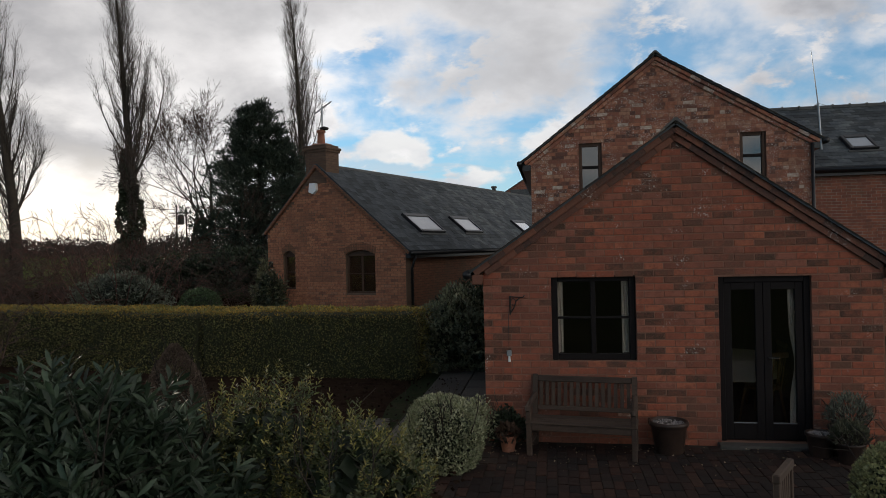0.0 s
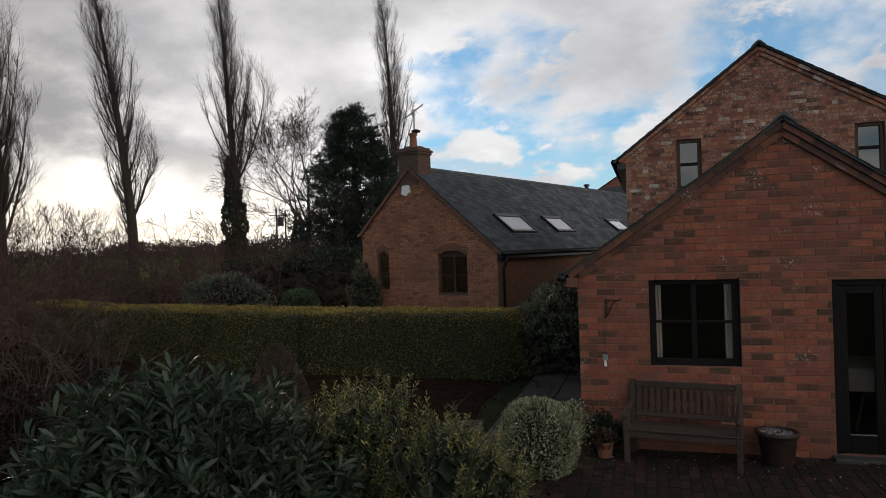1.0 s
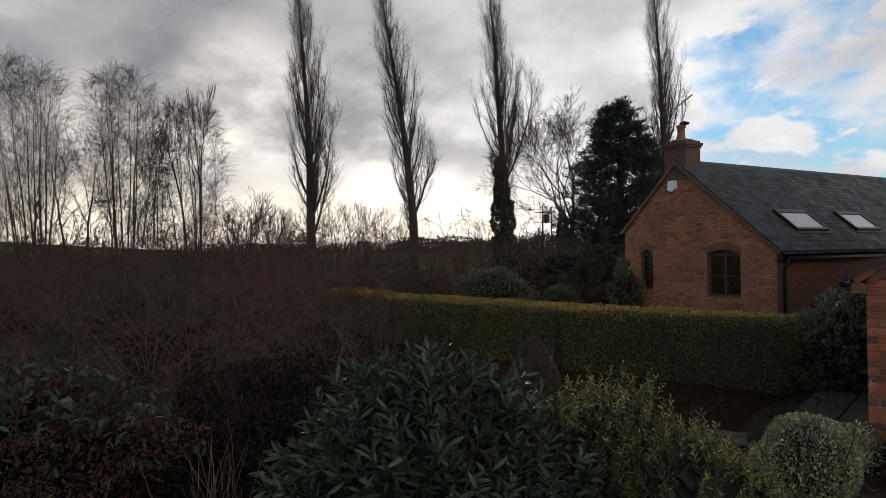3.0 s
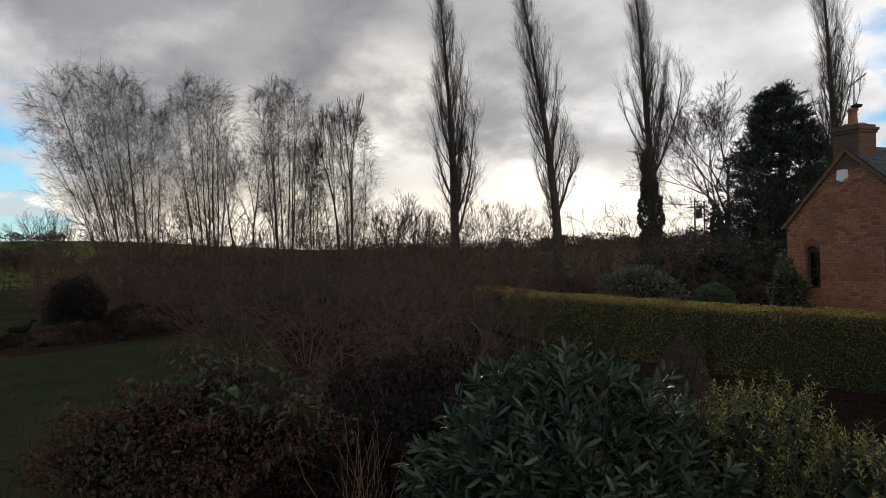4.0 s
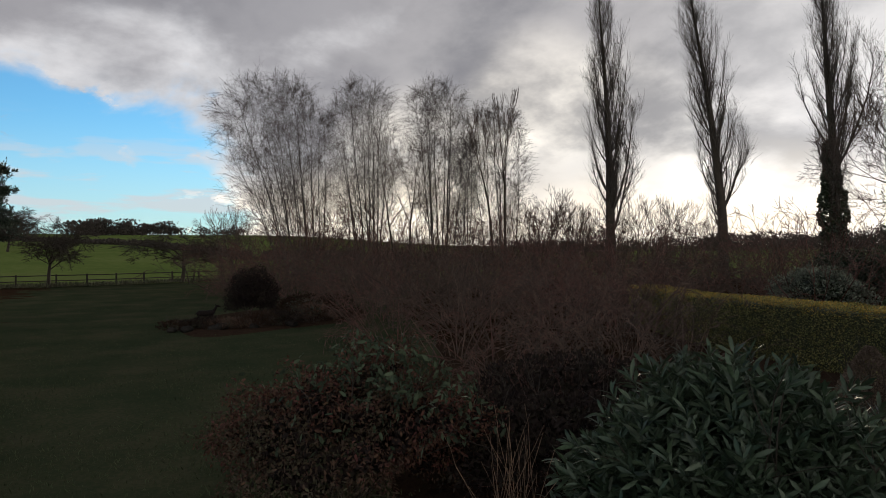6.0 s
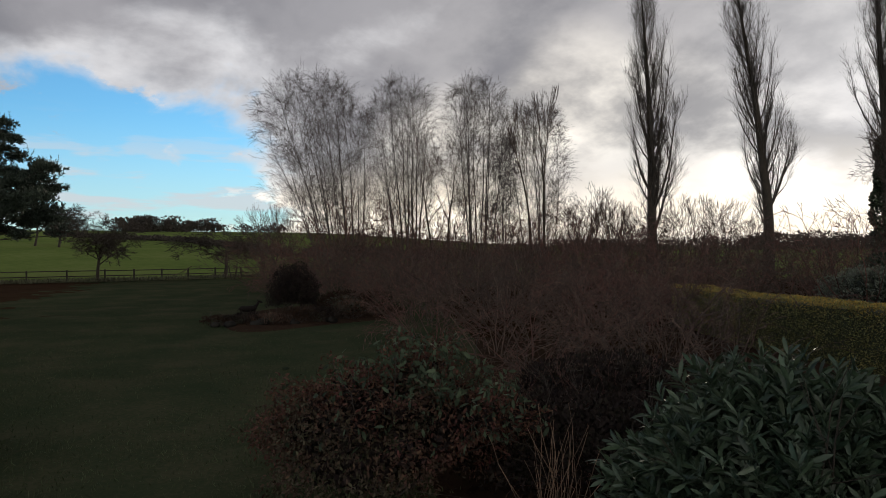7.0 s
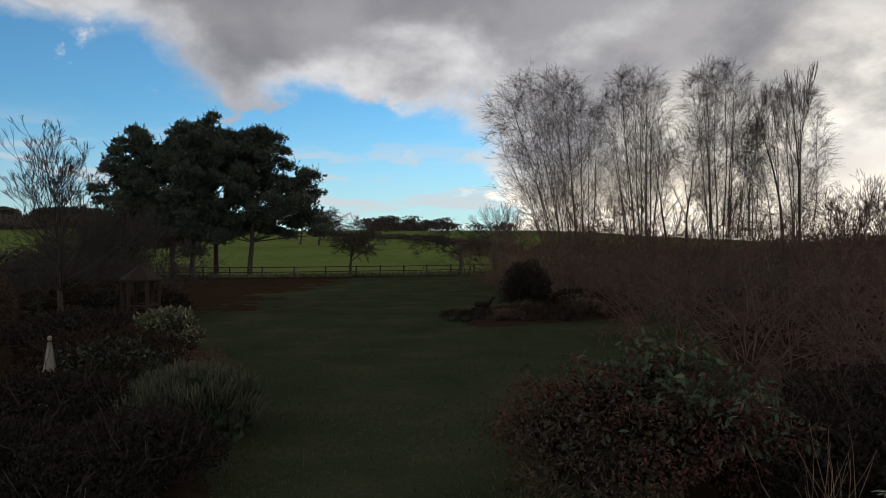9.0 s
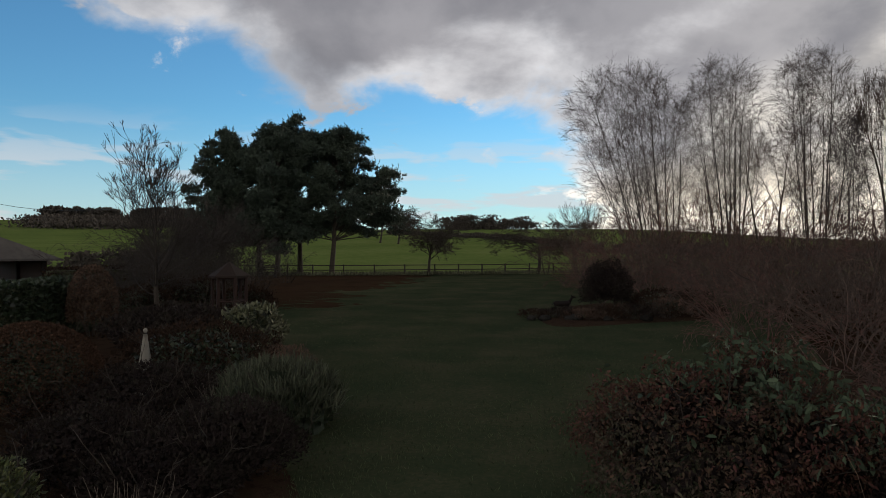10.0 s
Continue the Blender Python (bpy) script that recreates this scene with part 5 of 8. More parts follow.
def branch_out(segs, r, pts, level, spec):
    """Side shoots along a limb, and theirs in turn. spec: a row a level of count, length, angle, lift, wander, steps, least radius."""
    if level >= len(spec):
        return
    count, length, angle, lift, wander, steps, thin = spec[level]
    for _ in range(count):
        i = int(len(pts) * (r.random() ** 0.8)) if level else r.randrange(len(pts))
        p, d, rad = pts[min(i, len(pts) - 1)]
        frac = i / max(1, len(pts))
        ln = length * r.uniform(0.6, 1.25) * (1.1 - 0.5 * frac)
        sub = limb(segs, r, p, side_way(d, angle * r.uniform(0.6, 1.35), r), ln, max(thin, rad * 0.55), steps, lift, wander)
        branch_out(segs, r, sub, level + 1, spec)


def forked(segs, r, at, way, length, radius, level, angle=26, lift=0.05, wander=0.06, ratio=0.8, thin=0.006, side=1):
    """Growth that forks again and again, each fork shorter and thinner."""
    pts = limb(segs, r, at, way, length, radius, 3, lift, wander, 0.74)
    if level <= 0:
        return
    q, w, rad = pts[-1]
    for i in range(2 if r.random() < 0.72 else 3):
        a = angle * r.uniform(0.55, 1.3) * (0.55 if i == 0 else 1.0)
        forked(segs, r, q, side_way(w, a, r), length * ratio * r.uniform(0.78, 1.15), max(thin, rad * (0.84 if i == 0 else 0.66)), level - 1, angle, lift, wander, ratio, thin, side)
    for _ in range(side if level < 5 else 0):
        q, w, rad = pts[r.randrange(2)]
        forked(segs, r, q, side_way(w, angle * r.uniform(1.1, 1.9), r), length * ratio * r.uniform(0.5, 0.8), max(thin, rad * 0.5), max(0, level - 2), angle, lift, wander, ratio, thin, side)


def poplar(name, m, height, seed, ivy=0.0, label="tall bare columnar poplar", spread=1.25, shoulders=()):
    """Limbs leave the trunk at a slant, turn upright at once and carry upright shoots. shoulders: second leaders as height of fork, length, bearing."""
    r, rs = random.Random(seed), np.random.RandomState(seed)
    t = thing(name, label, "tree", m, group="row of poplars")
    pts = limb([], r, (0, 0, -0.2), (0, 0, 1), height * 0.95, height * 0.0178, 30, 0.06, 0.016, 0.06)
    g = Geo().tube([(0, 0, -0.3)] + [tuple(p) for p, _, _ in pts], [height * 0.023] + [q for _, _, q in pts], 9)
    part("trunk", g, BARK_POPLAR, t, smooth=True)
    segs = []

    def shoots(a, count):
        for _ in range(count):
            q, w, qr = a[min(len(a) - 1, int(len(a) * r.random() ** 0.75))]
            sub = limb(segs, r, q, side_way(w, r.uniform(14, 36), r), r.uniform(0.6, 1.7), max(0.0070, qr * 0.36), 4, 0.20, 0.07, 0.5)
            for _ in range(6):
                q2, w2, _r = sub[r.randrange(4)]
                limb(segs, r, q2, side_way(w2, r.uniform(18, 42), r), r.uniform(0.35, 0.9), 0.0058, 2, 0.16, 0.09, 0.6)

    n = 88
    for k in range(n):
        f = 0.15 + 0.81 * (k + r.random() * 0.8) / n
        p, d, rad = pts[min(len(pts) - 1, int(f * len(pts)))]
        full = min(1.0, 0.30 + max(0.0, f - 0.17) * 3.4)             # short limbs low down
        ln = height * (0.215 * (1 - f) + 0.045) * full * r.choice((0.5, 0.7, 0.9, 1.1, 1.25)) * spread
        a = limb(segs, r, p, side_way(d, r.uniform(24, 48) * (1.1 - 0.4 * f), r), ln, max(0.018, rad * 0.26), 9, 0.19, 0.045, 0.25)
        shoots(a, int(4 + ln * 3.4))
    for f, ln, turn in shoulders:
        p, d, rad = pts[int(f * len(pts))]
        b = radians(turn)
        lead = limb(segs, r, p, (math.cos(b) * 0.62, math.sin(b) * 0.62, 1.0), height * ln, rad * 0.42, 14, 0.10, 0.035, 0.2)
        for k in range(18):
            q, w, qr = lead[min(13, 2 + int(12 * r.random()))]
            a = limb(segs, r, q, side_way(w, r.uniform(22, 46), r), height * r.uniform(0.03, 0.085), max(0.014, qr * 0.4), 6, 0.16, 0.06, 0.3)
            shoots(a, 6)
    hang("crown", twigs_mesh("crown", segs, TWIG_POPLAR), t)
    if ivy:
        n = 9000
        h = rs.rand(n) ** 1.25 * height * ivy
        a = rs.rand(n) * 2 * np.pi
        taper = 1 - h / (height * ivy)
        rad = (0.26 + 0.80 * taper ** 0.8) * (0.7 + 0.4 * rs.rand(n)) + 0.30 * (0.3 + taper) * np.sin(h * 1.3 + a * 2 + np.sin(h * 2.9))
        at = np.stack([np.cos(a) * rad, np.sin(a) * rad, h], 1)
        way = unit(np.stack([np.cos(a), np.sin(a), rs.normal(0, 0.7, n)], 1) + rs.normal(0, 0.4, (n, 3)))
        hang("ivy", blades_mesh("ivy", at, way, rs.uniform(0.12, 0.30, n), 0.42, LEAF_IVY, rs), t, "dark ivy climbing the trunk")
    return t


def ivy_on(t, high, wide, n, seed):
    """Ivy up a trunk, thick at the foot and ragged at the top."""
    rs = np.random.RandomState(seed)
    h = rs.rand(n) ** 1.9 * high
    a = rs.rand(n) * 2 * np.pi
    rad = wide * (0.28 + 0.9 * (1 - h / high)) * (0.75 + 0.35 * rs.rand(n)) + wide * 0.15 * np.sin(h * 2.1 + a * 2)
    at = np.stack([np.cos(a) * rad, np.sin(a) * rad, h], 1)
    way = unit(np.stack([np.cos(a), np.sin(a), rs.normal(0, 0.7, n)], 1) + rs.normal(0, 0.4, (n, 3)))
    hang("ivy", blades_mesh("ivy", at, way, rs.uniform(0.10, 0.26, n), 0.42, LEAF_IVY, rs), t, "dark ivy climbing the trunk")


def birch(name, m, height, seed, stems, wide, label, shift=0.0, foot=0.8):
    """A fan of slim stems under one rounded head of fine twigs that droop at the tips. wide: half the head's width, shift: its middle beside the foot."""
    r = random.Random(seed)
    t = thing(name, label, "tree", m, group="birches")
    segs = []

    def in_head(p):
        return ((p.x - shift) / wide) ** 2 + (p.y / (wide * 0.8)) ** 2 + ((p.z - height * 0.55) / (height * 0.45)) ** 2 < r.uniform(0.82, 1.12)

    def grow(p, d, length, radius, steps, lift, wander):
        pts = []
        for k in range(steps):
            d = (d + Vector((r.gauss(0, wander), r.gauss(0, wander), r.gauss(0, wander) + lift * (1 - 1.5 * k / steps)))).normalized()
            q = p + d * (length / steps)
            segs.append((*p, *q, radius * (1 - 0.6 * k / steps), radius * (1 - 0.6 * (k + 1) / steps)))
            pts.append((q.copy(), d.copy()))
            p = q
            if not in_head(q):
                break
        return pts

    for s in range(stems):
        u = -1 + 2 * (s + r.uniform(-0.2, 1.2)) / stems
        v = r.uniform(-0.7, 0.7)
        o = Vector((u * foot + r.uniform(-0.25, 0.25), v * foot, -0.3))
        top = Vector((shift + u * wide * 0.80, v * wide * 0.55, height * (0.55 + 0.43 * math.sqrt(max(0.05, 1 - 0.62 * u * u - 0.3 * v * v)) * r.uniform(0.90, 1.02))))
        mid = o.lerp(top, 0.5) + Vector((-(top.x - o.x) * 0.10 + r.uniform(-0.3, 0.3), r.uniform(-0.3, 0.3), height * 0.03))
        n, rad0 = 18, height * r.uniform(0.0019, 0.0042)
        line = []
        for k in range(n + 1):
            f = k / n
            wob = Vector((math.sin(f * 9 + s * 2.1), math.cos(f * 7 + s), 0)) * 0.11
            line.append(o * (1 - f) ** 2 + mid * (2 * f * (1 - f)) + top * f * f + wob * f)
        part("trunk", Geo().tube([tuple(p) for p in line], [rad0 * (1.2 - 1.08 * k / n) for k in range(n + 1)], 6), BARK_BIRCH, t, smooth=True)
        for k in range(27):
            f = 0.15 + 0.84 * (k + r.random()) / 27
            i = min(n - 1, int(f * n))
            p, d = line[i].lerp(line[i + 1], f * n - i if i < n - 1 else 0.5), (line[i + 1] - line[i]).normalized()
            ln = height * (0.205 * (1 - f) + 0.065) * r.uniform(0.6, 1.25)
            a = grow(p, side_way(d, r.uniform(24, 52), r), ln, max(0.011, rad0 * (1.05 - f) * 0.38), 7, 0.05, 0.06)
            for _ in range(8):
                q, w = a[r.randrange(len(a))]
                b = grow(q, side_way(w, r.uniform(22, 50), r), r.uniform(0.7, 1.7), 0.0082, 4, 0.03, 0.08)
                for _ in range(3):
                    q2, w2 = b[r.randrange(len(b))]
                    limb(segs, r, q2, side_way(w2, r.uniform(20, 50), r), r.uniform(0.5, 1.1), 0.0068, 2, -0.16, 0.09, 0.7)
    hang("crown", twigs_mesh("crown", segs, TWIG_BIRCH), t)
    return t


def bare_tree(name, m, height, seed, stems=1, bark=None, twig=None, label="bare winter tree", group="", lean=10, clear=0.24, levels=7, angle=27, lift=0.05, radius=0.018, category="tree", thin=0.0075, side=1, limbs=4):
    """A leafless tree: one or more stems that divide into limbs and fork down to twigs."""
    r = random.Random(seed)
    t = thing(name, label, category, m, group=group)
    segs = []
    bark, twig = bark or BARK_DARK, twig or TWIG_GREY
    for s in range(stems):
        a = 2 * math.pi * s / stems + r.random()
        tilt = radians(lean * (0.4 + r.random())) if stems > 1 else radians(lean * 0.3 * r.random())
        way = Vector((math.cos(a) * math.sin(tilt), math.sin(a) * math.sin(tilt), math.cos(tilt)))
        o = Vector((math.cos(a), math.sin(a), 0)) * (0.02 * height * (stems > 1))
        tall = height * r.uniform(0.85, 1.0)
        pts = limb([], r, o - Vector((0, 0, 0.2)), way, tall * (clear + 0.30), tall * radius, 8, 0.02, 0.05, 0.42)
        part("trunk", Geo().tube([tuple(o - Vector((0, 0, 0.3)))] + [tuple(p) for p, _, _ in pts], [tall * radius * 1.3] + [q for _, _, q in pts], 8), bark, t, smooth=True)
        first = tall * (0.74 - clear) / 3.9
        low = max(1, int(8 * clear / (clear + 0.30)))
        for k in range(limbs):
            p, d, rad = pts[low + (7 - low) * (k + 1) // limbs if limbs > 1 else 7]
            forked(segs, r, p, side_way(d, angle * r.uniform(0.7, 1.4), r), first * r.uniform(0.95, 1.2), rad * 0.62, levels - 1, angle, lift, 0.06, 0.8, thin, side)
        p, d, rad = pts[-1]
        forked(segs, r, p, d, first, rad, levels - 1, angle, lift, 0.06, 0.8, thin, side)
    hang("crown", twigs_mesh("crown", segs, twig), t)
    return t


def leader_tree(name, m, height, seed, reach, label, twig, low=0.14, limbs=30):
    """A leafless tree with one straight leader and level side limbs, shorter towards the top."""
    r = random.Random(seed)
    t = thing(name, label, "tree", m)
    pts = limb([], r, (0, 0, -0.2), (0, 0, 1), height * 0.94, height * 0.021, 16, 0.05, 0.03, 0.1)
    part("trunk", Geo().tube([(0, 0, -0.3)] + [tuple(p) for p, _, _ in pts], [height * 0.027] + [q for _, _, q in pts], 8), BARK_DARK, t, smooth=True)
    segs = []
    for k in range(limbs):
        f = low + (0.96 - low) * (k + r.random()) / limbs
        p, d, rad = pts[min(15, int(f * 16))]
        ln = reach * (1.05 - 0.45 * f) * r.uniform(0.7, 1.1)
        a = limb(segs, r, p, side_way(d, r.uniform(56, 86) * (1.08 - 0.5 * f), r), ln, max(0.014, rad * 0.45), 8, 0.04 + 0.10 * min(1.0, 2 * f), 0.07, 0.3)
        for j in range(7):
            q, w, qr = a[min(7, 1 + int(7 * r.random()))]
            forked(segs, r, q, side_way(w, r.uniform(28, 60), r), ln * r.uniform(0.13, 0.24), max(0.010, qr * 0.6), 3, 26, 0.08, 0.09, 0.8, 0.0070, 0)
    hang("crown", twigs_mesh("crown", segs, twig), t)
    return t


def lumpy(n, radii, rs, seed, lump=0.22, low=-0.35, inner=0.72):
    """Points in the outer shell of an uneven mound, and the ways out of it."""
    d = unit(rs.normal(size=(n * 2, 3)))
    d = d[d[:, 2] > low][:n]
    k = np.array([1 + lump * noise.noise(Vector((p[0] * 1.9 + seed, p[1] * 1.9, p[2] * 1.9))) + lump * 0.6 * noise.noise(Vector((p[0] * 4.5, p[1] * 4.5 + seed, p[2] * 4.5))) for p in d])
    depth = inner + (1 - inner) * rs.rand(len(d)) ** 0.5
    at = d * (k * depth)[:, None] * np.array(radii)
    return at, unit(d / np.array(radii))


def stems_of(t, radii, seed, n=14, thick=0.012, material=None):
    """Woody stems from the ground into the mound."""
    r = random.Random(seed)
    segs = []
    for _ in range(n):
        a = r.uniform(0, 2 * math.pi)
        way = Vector((math.cos(a) * radii[0], math.sin(a) * radii[1], radii[2] * r.uniform(0.9, 1.9)))
        pts = limb(segs, r, (math.cos(a) * 0.08, math.sin(a) * 0.08, -0.03), way, way.length * 0.95, thick, 6, 0.04, 0.08)
        branch_out(segs, r, pts, 0, [(5, way.length * 0.35, 40, 0.04, 0.1, 3, thick * 0.4)])
    hang("branchwork", twigs_mesh("branchwork", segs, material or BARK_DARK), t, kind="stuff")


def shrub(name, x, y, radii, n, leaf, wide, material, seed, label, category="shrub", base=0.0, lump=0.22, near=False, outward=0.6, lift=0.25, inner=0.72, group="", core=True, low=-0.35):
    """A leafy mound on stems. radii: half widths and the height of its middle above the ground."""
    rs = np.random.RandomState(seed)
    t = thing(name, label, category, pose(x, y, base), group=group)
    at, out = lumpy(n, radii, rs, seed, lump, low, inner)
    mid = radii[2] * 0.75
    at = at + np.array([0, 0, mid])
    at[:, 2] = np.maximum(at[:, 2], 0.03)
    way = unit(out * outward + rs.normal(0, 0.55, at.shape) + np.array([0, 0, lift]))
    size = rs.uniform(0.7, 1.25, len(at)) * leaf
    make = leaves_mesh if near else blades_mesh
    hang("foliage", make("foliage", at, way, size, wide, material, rs), t)
    stems_of(t, radii, seed)
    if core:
        # larger, mostly darker blades inside stand in for the shade within the mound
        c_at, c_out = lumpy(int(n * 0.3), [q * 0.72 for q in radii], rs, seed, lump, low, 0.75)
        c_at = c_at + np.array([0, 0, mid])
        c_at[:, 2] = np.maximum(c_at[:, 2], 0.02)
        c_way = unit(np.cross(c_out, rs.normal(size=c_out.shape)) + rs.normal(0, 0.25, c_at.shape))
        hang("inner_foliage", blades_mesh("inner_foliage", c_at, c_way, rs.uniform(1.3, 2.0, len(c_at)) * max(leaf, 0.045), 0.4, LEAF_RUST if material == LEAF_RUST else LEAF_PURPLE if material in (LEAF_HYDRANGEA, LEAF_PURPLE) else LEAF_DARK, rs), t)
    return t


def thicket(name, x, y, rx, ry, high, n, seed, material, label, category="shrub", arch=0.0, twig=0.007, sub=7, group="", kind=""):
    """A bare many-stemmed shrub: arching stems of uneven height that fork into twigs."""
    r = random.Random(seed)
    t = thing(name, label, category, pose(x, y, 0), group=group, kind=kind)
    segs, thick = [], []
    for _ in range(n):
        a, f = r.uniform(0, 2 * math.pi), math.sqrt(r.random())
        o = Vector((math.cos(a) * rx * f * 0.40, math.sin(a) * ry * f * 0.40, -0.05))
        way = Vector((math.cos(a) * rx * f * 0.8, math.sin(a) * ry * f * 0.8, high))
        pts = limb(thick, r, o, way, way.length * r.choice((0.55, 0.75, 0.95, 1.1, 1.2)), twig * r.uniform(1.3, 2.4), 9, 0.03 - arch, 0.10, 0.3)
        for _ in range(sub):
            q, w, rad = pts[r.randrange(2, 9)]
            forked(segs, r, q, side_way(w, r.uniform(22, 55), r), high * r.uniform(0.10, 0.22), max(twig * 0.8, rad * 0.6), 2, 30, 0.01 - arch * 0.8, 0.13, 0.85, twig * 0.6, 0)
    hang("branchwork", twigs_mesh("branchwork", thick, material), t, kind="stuff")
    hang("crown", twigs_mesh("crown", segs, material), t)
    return t


# ---------------------------------------------------------------- the trees beyond the hedge
def put(az, d, turn=0.0, s=1.0, sink=0.1):
    x, y = bearing(az, d)
    return pose(x, y, land(x, y) - sink, 0, 0, turn) @ Matrix.Scale(s, 4)


def leaning(az, d, deg, turn=0.0):
    """A footing tipped along the row, as the wind has set the poplars."""
    m = put(az, d, turn)
    x0, y0 = bearing(az, d)
    x1, y1 = bearing(az + 0.5, d)
    along = Vector((x1 - x0, y1 - y0, 0)).normalized()
    tip = Matrix.Rotation(radians(deg), 4, Vector((0, 0, 1)).cross(along))
    return Matrix.Translation(m.translation) @ tip @ m.to_3x3().to_4x4()


def facing(az, d, s=1.0):
    """A footing whose x axis runs along the skyline, to the left as seen from the garden."""
    return put(az, d, az * CLOSE + 180, s)


poplar("poplar", leaning(48.3, 45, 1.6, 221), 25.0, 11, shoulders=((0.22, 0.30, 170), (0.14, 0.24, 200)))
poplar("poplar", leaning(38.2, 47, 2.0, 212), 26.0, 12, shoulders=((0.2, 0.2, 185),), spread=1.12)
poplar("poplar", leaning(29.1, 47, 1.8, 205), 26.5, 13, ivy=0.4, label="tall bare poplar with an ivy-covered trunk", shoulders=((0.30, 0.32, 180),), spread=1.15)
poplar("poplar", leaning(13.5, 58, 1.2, 191), 30.5, 14, spread=1.15)
ivied = bare_tree("bare_tree", leaning(23.2, 34, 1.5), 12.4, 38, label="bare broad-crowned garden tree with ivy round its trunk", clear=0.2, levels=8, angle=32, lift=0.035, radius=0.020, thin=0.0085, limbs=6, twig=TWIG_BROWN)


ivy_on(ivied, 5.0, 0.42, 2600, 22)


def cypress(name, m, high, seed, label):
    """A dense dark conifer: ragged upswept boughs, wide below and pointed in several leaders above."""
    r, rs = random.Random(seed), np.random.RandomState(seed)
    t = thing(name, label, "tree", m)
    part("trunk", Geo().tube([(0, 0, -0.2), (0.05, 0, high * 0.5), (0, 0.05, high * 0.9)], [0.3, 0.18, 0.03], 8), BARK_DARK, t)
    at, way, size = [], [], []
    leaders = [(0.0, 0.0, 1.0), (0.8, 0.4, 0.95), (-0.9, 0.2, 0.88), (1.5, -0.3, 0.80), (-1.5, 0.5, 0.72)]
    for k in range(640):
        lx, ly, lh = leaders[k % 5]
        f = r.random() ** 0.85
        a = r.uniform(0, 2 * math.pi)
        z = 0.3 + f * high * lh * 0.97
        reach = high * 0.225 * (1.0 - f) ** 0.62 * r.choice((0.5, 0.8, 1.0, 1.3)) * min(1.0, 0.65 + f * 3) + 0.15
        d = Vector((math.cos(a), math.sin(a), r.uniform(-0.15, 0.4)))
        o = Vector((lx * (1 - 0.3 * f), ly * (1 - 0.3 * f), z))
        for _ in range(17):                              # sprays along the bough
            u = r.random() ** 0.6
            c = o + d * (reach * u) + Vector((r.gauss(0, 0.13), r.gauss(0, 0.13), r.gauss(0, 0.10) + 0.3 * reach * u * u))
            w = (d + Vector((0, 0, r.uniform(0.2, 1.3)))).normalized()
            for _ in range(10):
                at.append((c.x + r.gauss(0, 0.07), c.y + r.gauss(0, 0.07), max(0.15, c.z + r.gauss(0, 0.07))))
                way.append((w.x + r.gauss(0, 0.38), w.y + r.gauss(0, 0.38), w.z + r.gauss(0, 0.38)))
    at, way = np.array(at), unit(np.array(way))
    hang("crown", blades_mesh("crown", at, way, rs.uniform(0.10, 0.26, len(at)), 0.10, LEAF_PINE, rs), t)
    return t


cypress("cypress", facing(17.7, 31) @ Matrix.Diagonal((1.2, 1.2, 1.0, 1.0)), 10.6, 31, "dense dark green cypress behind the cottage")
bare_tree("leaning_tree", put(19.0, 29.5), 6.2, 33, twig=TWIG_BROWN, label="thin bare tree before the dark cypress", clear=0.2, levels=6, angle=30, lift=0.02, radius=0.012, thin=0.008, limbs=3)

birch("birch", facing(78.6, 44), 16.7, 41, 16, 5.4, "bare silver birch with many slender stems", shift=2.2, foot=1.5)
birch("birch", facing(72.2, 45), 16.9, 42, 10, 3.5, "bare silver birch with several slender stems", shift=0.5)
birch("birch", facing(65.2, 44), 16.7, 43, 9, 3.0, "bare silver birch with several slender stems", shift=0.1)
birch("birch", facing(59.0, 45), 14.6, 45, 7, 2.5, "bare silver birch with thin upright tops", shift=0.3)
birch("birch", facing(62.6, 48), 13.0, 46, 5, 1.5, "slim bare silver birch between the larger ones", foot=0.5)
bare_tree("crooked_tree", put(69.0, 39), 11.0, 44, stems=2, twig=TWIG_BROWN, label="bare crooked tree before the birches", lean=12, clear=0.3, levels=6, angle=28, lift=0.05, radius=0.011, thin=0.008, limbs=3)
bare_tree("spiky_tree", put(59.2, 42), 15.4, 47, stems=2, twig=TWIG_BROWN, label="bare tree with upright forked leaders", lean=3, clear=0.34, levels=6, angle=13, lift=0.12, radius=0.008, thin=0.008, limbs=3)

# scrub along the garden's far edge, with an uneven twiggy skyline
scrub = bare_tree("hedgerow_tree", put(52.5, 40), 7.2, 51, stems=4, twig=TWIG_BROWN, label="small bare hedgerow tree", group="hedgerow trees", lean=18, clear=0.15, levels=5, angle=26, lift=0.06, radius=0.011, thin=0.009, limbs=2)
scrub_2 = bare_tree("hedgerow_tree", put(56.0, 41), 7.0, 52, stems=3, twig=TWIG_BROWN, label="small bare hedgerow tree", group="hedgerow trees", lean=14, clear=0.2, levels=5, angle=30, lift=0.04, radius=0.012, thin=0.009, limbs=3)
r_ = random.Random(5)
for az, d, s in ((55, 43, 0.85), (52.4, 46, 0.8), (45, 44, 0.8), (42, 46, 0.75), (47.2, 42, 0.7), (84.8, 50, 0.8), (40, 43, 0.6), (43.6, 41, 0.62), (36.6, 47, 0.6), (33.6, 44, 0.5), (31.4, 48, 0.5), (35.0, 48, 0.5), (50, 47, 0.7), (86, 47, 0.75), (26.5, 40, 0.55), (89, 50, 0.55), (33, 52, 0.42), (20, 38, 0.5)):
    copy_thing(r_.choice((scrub, scrub_2)), put(az, d, r_.uniform(0, 360), s * r_.uniform(1.0, 1.5)))

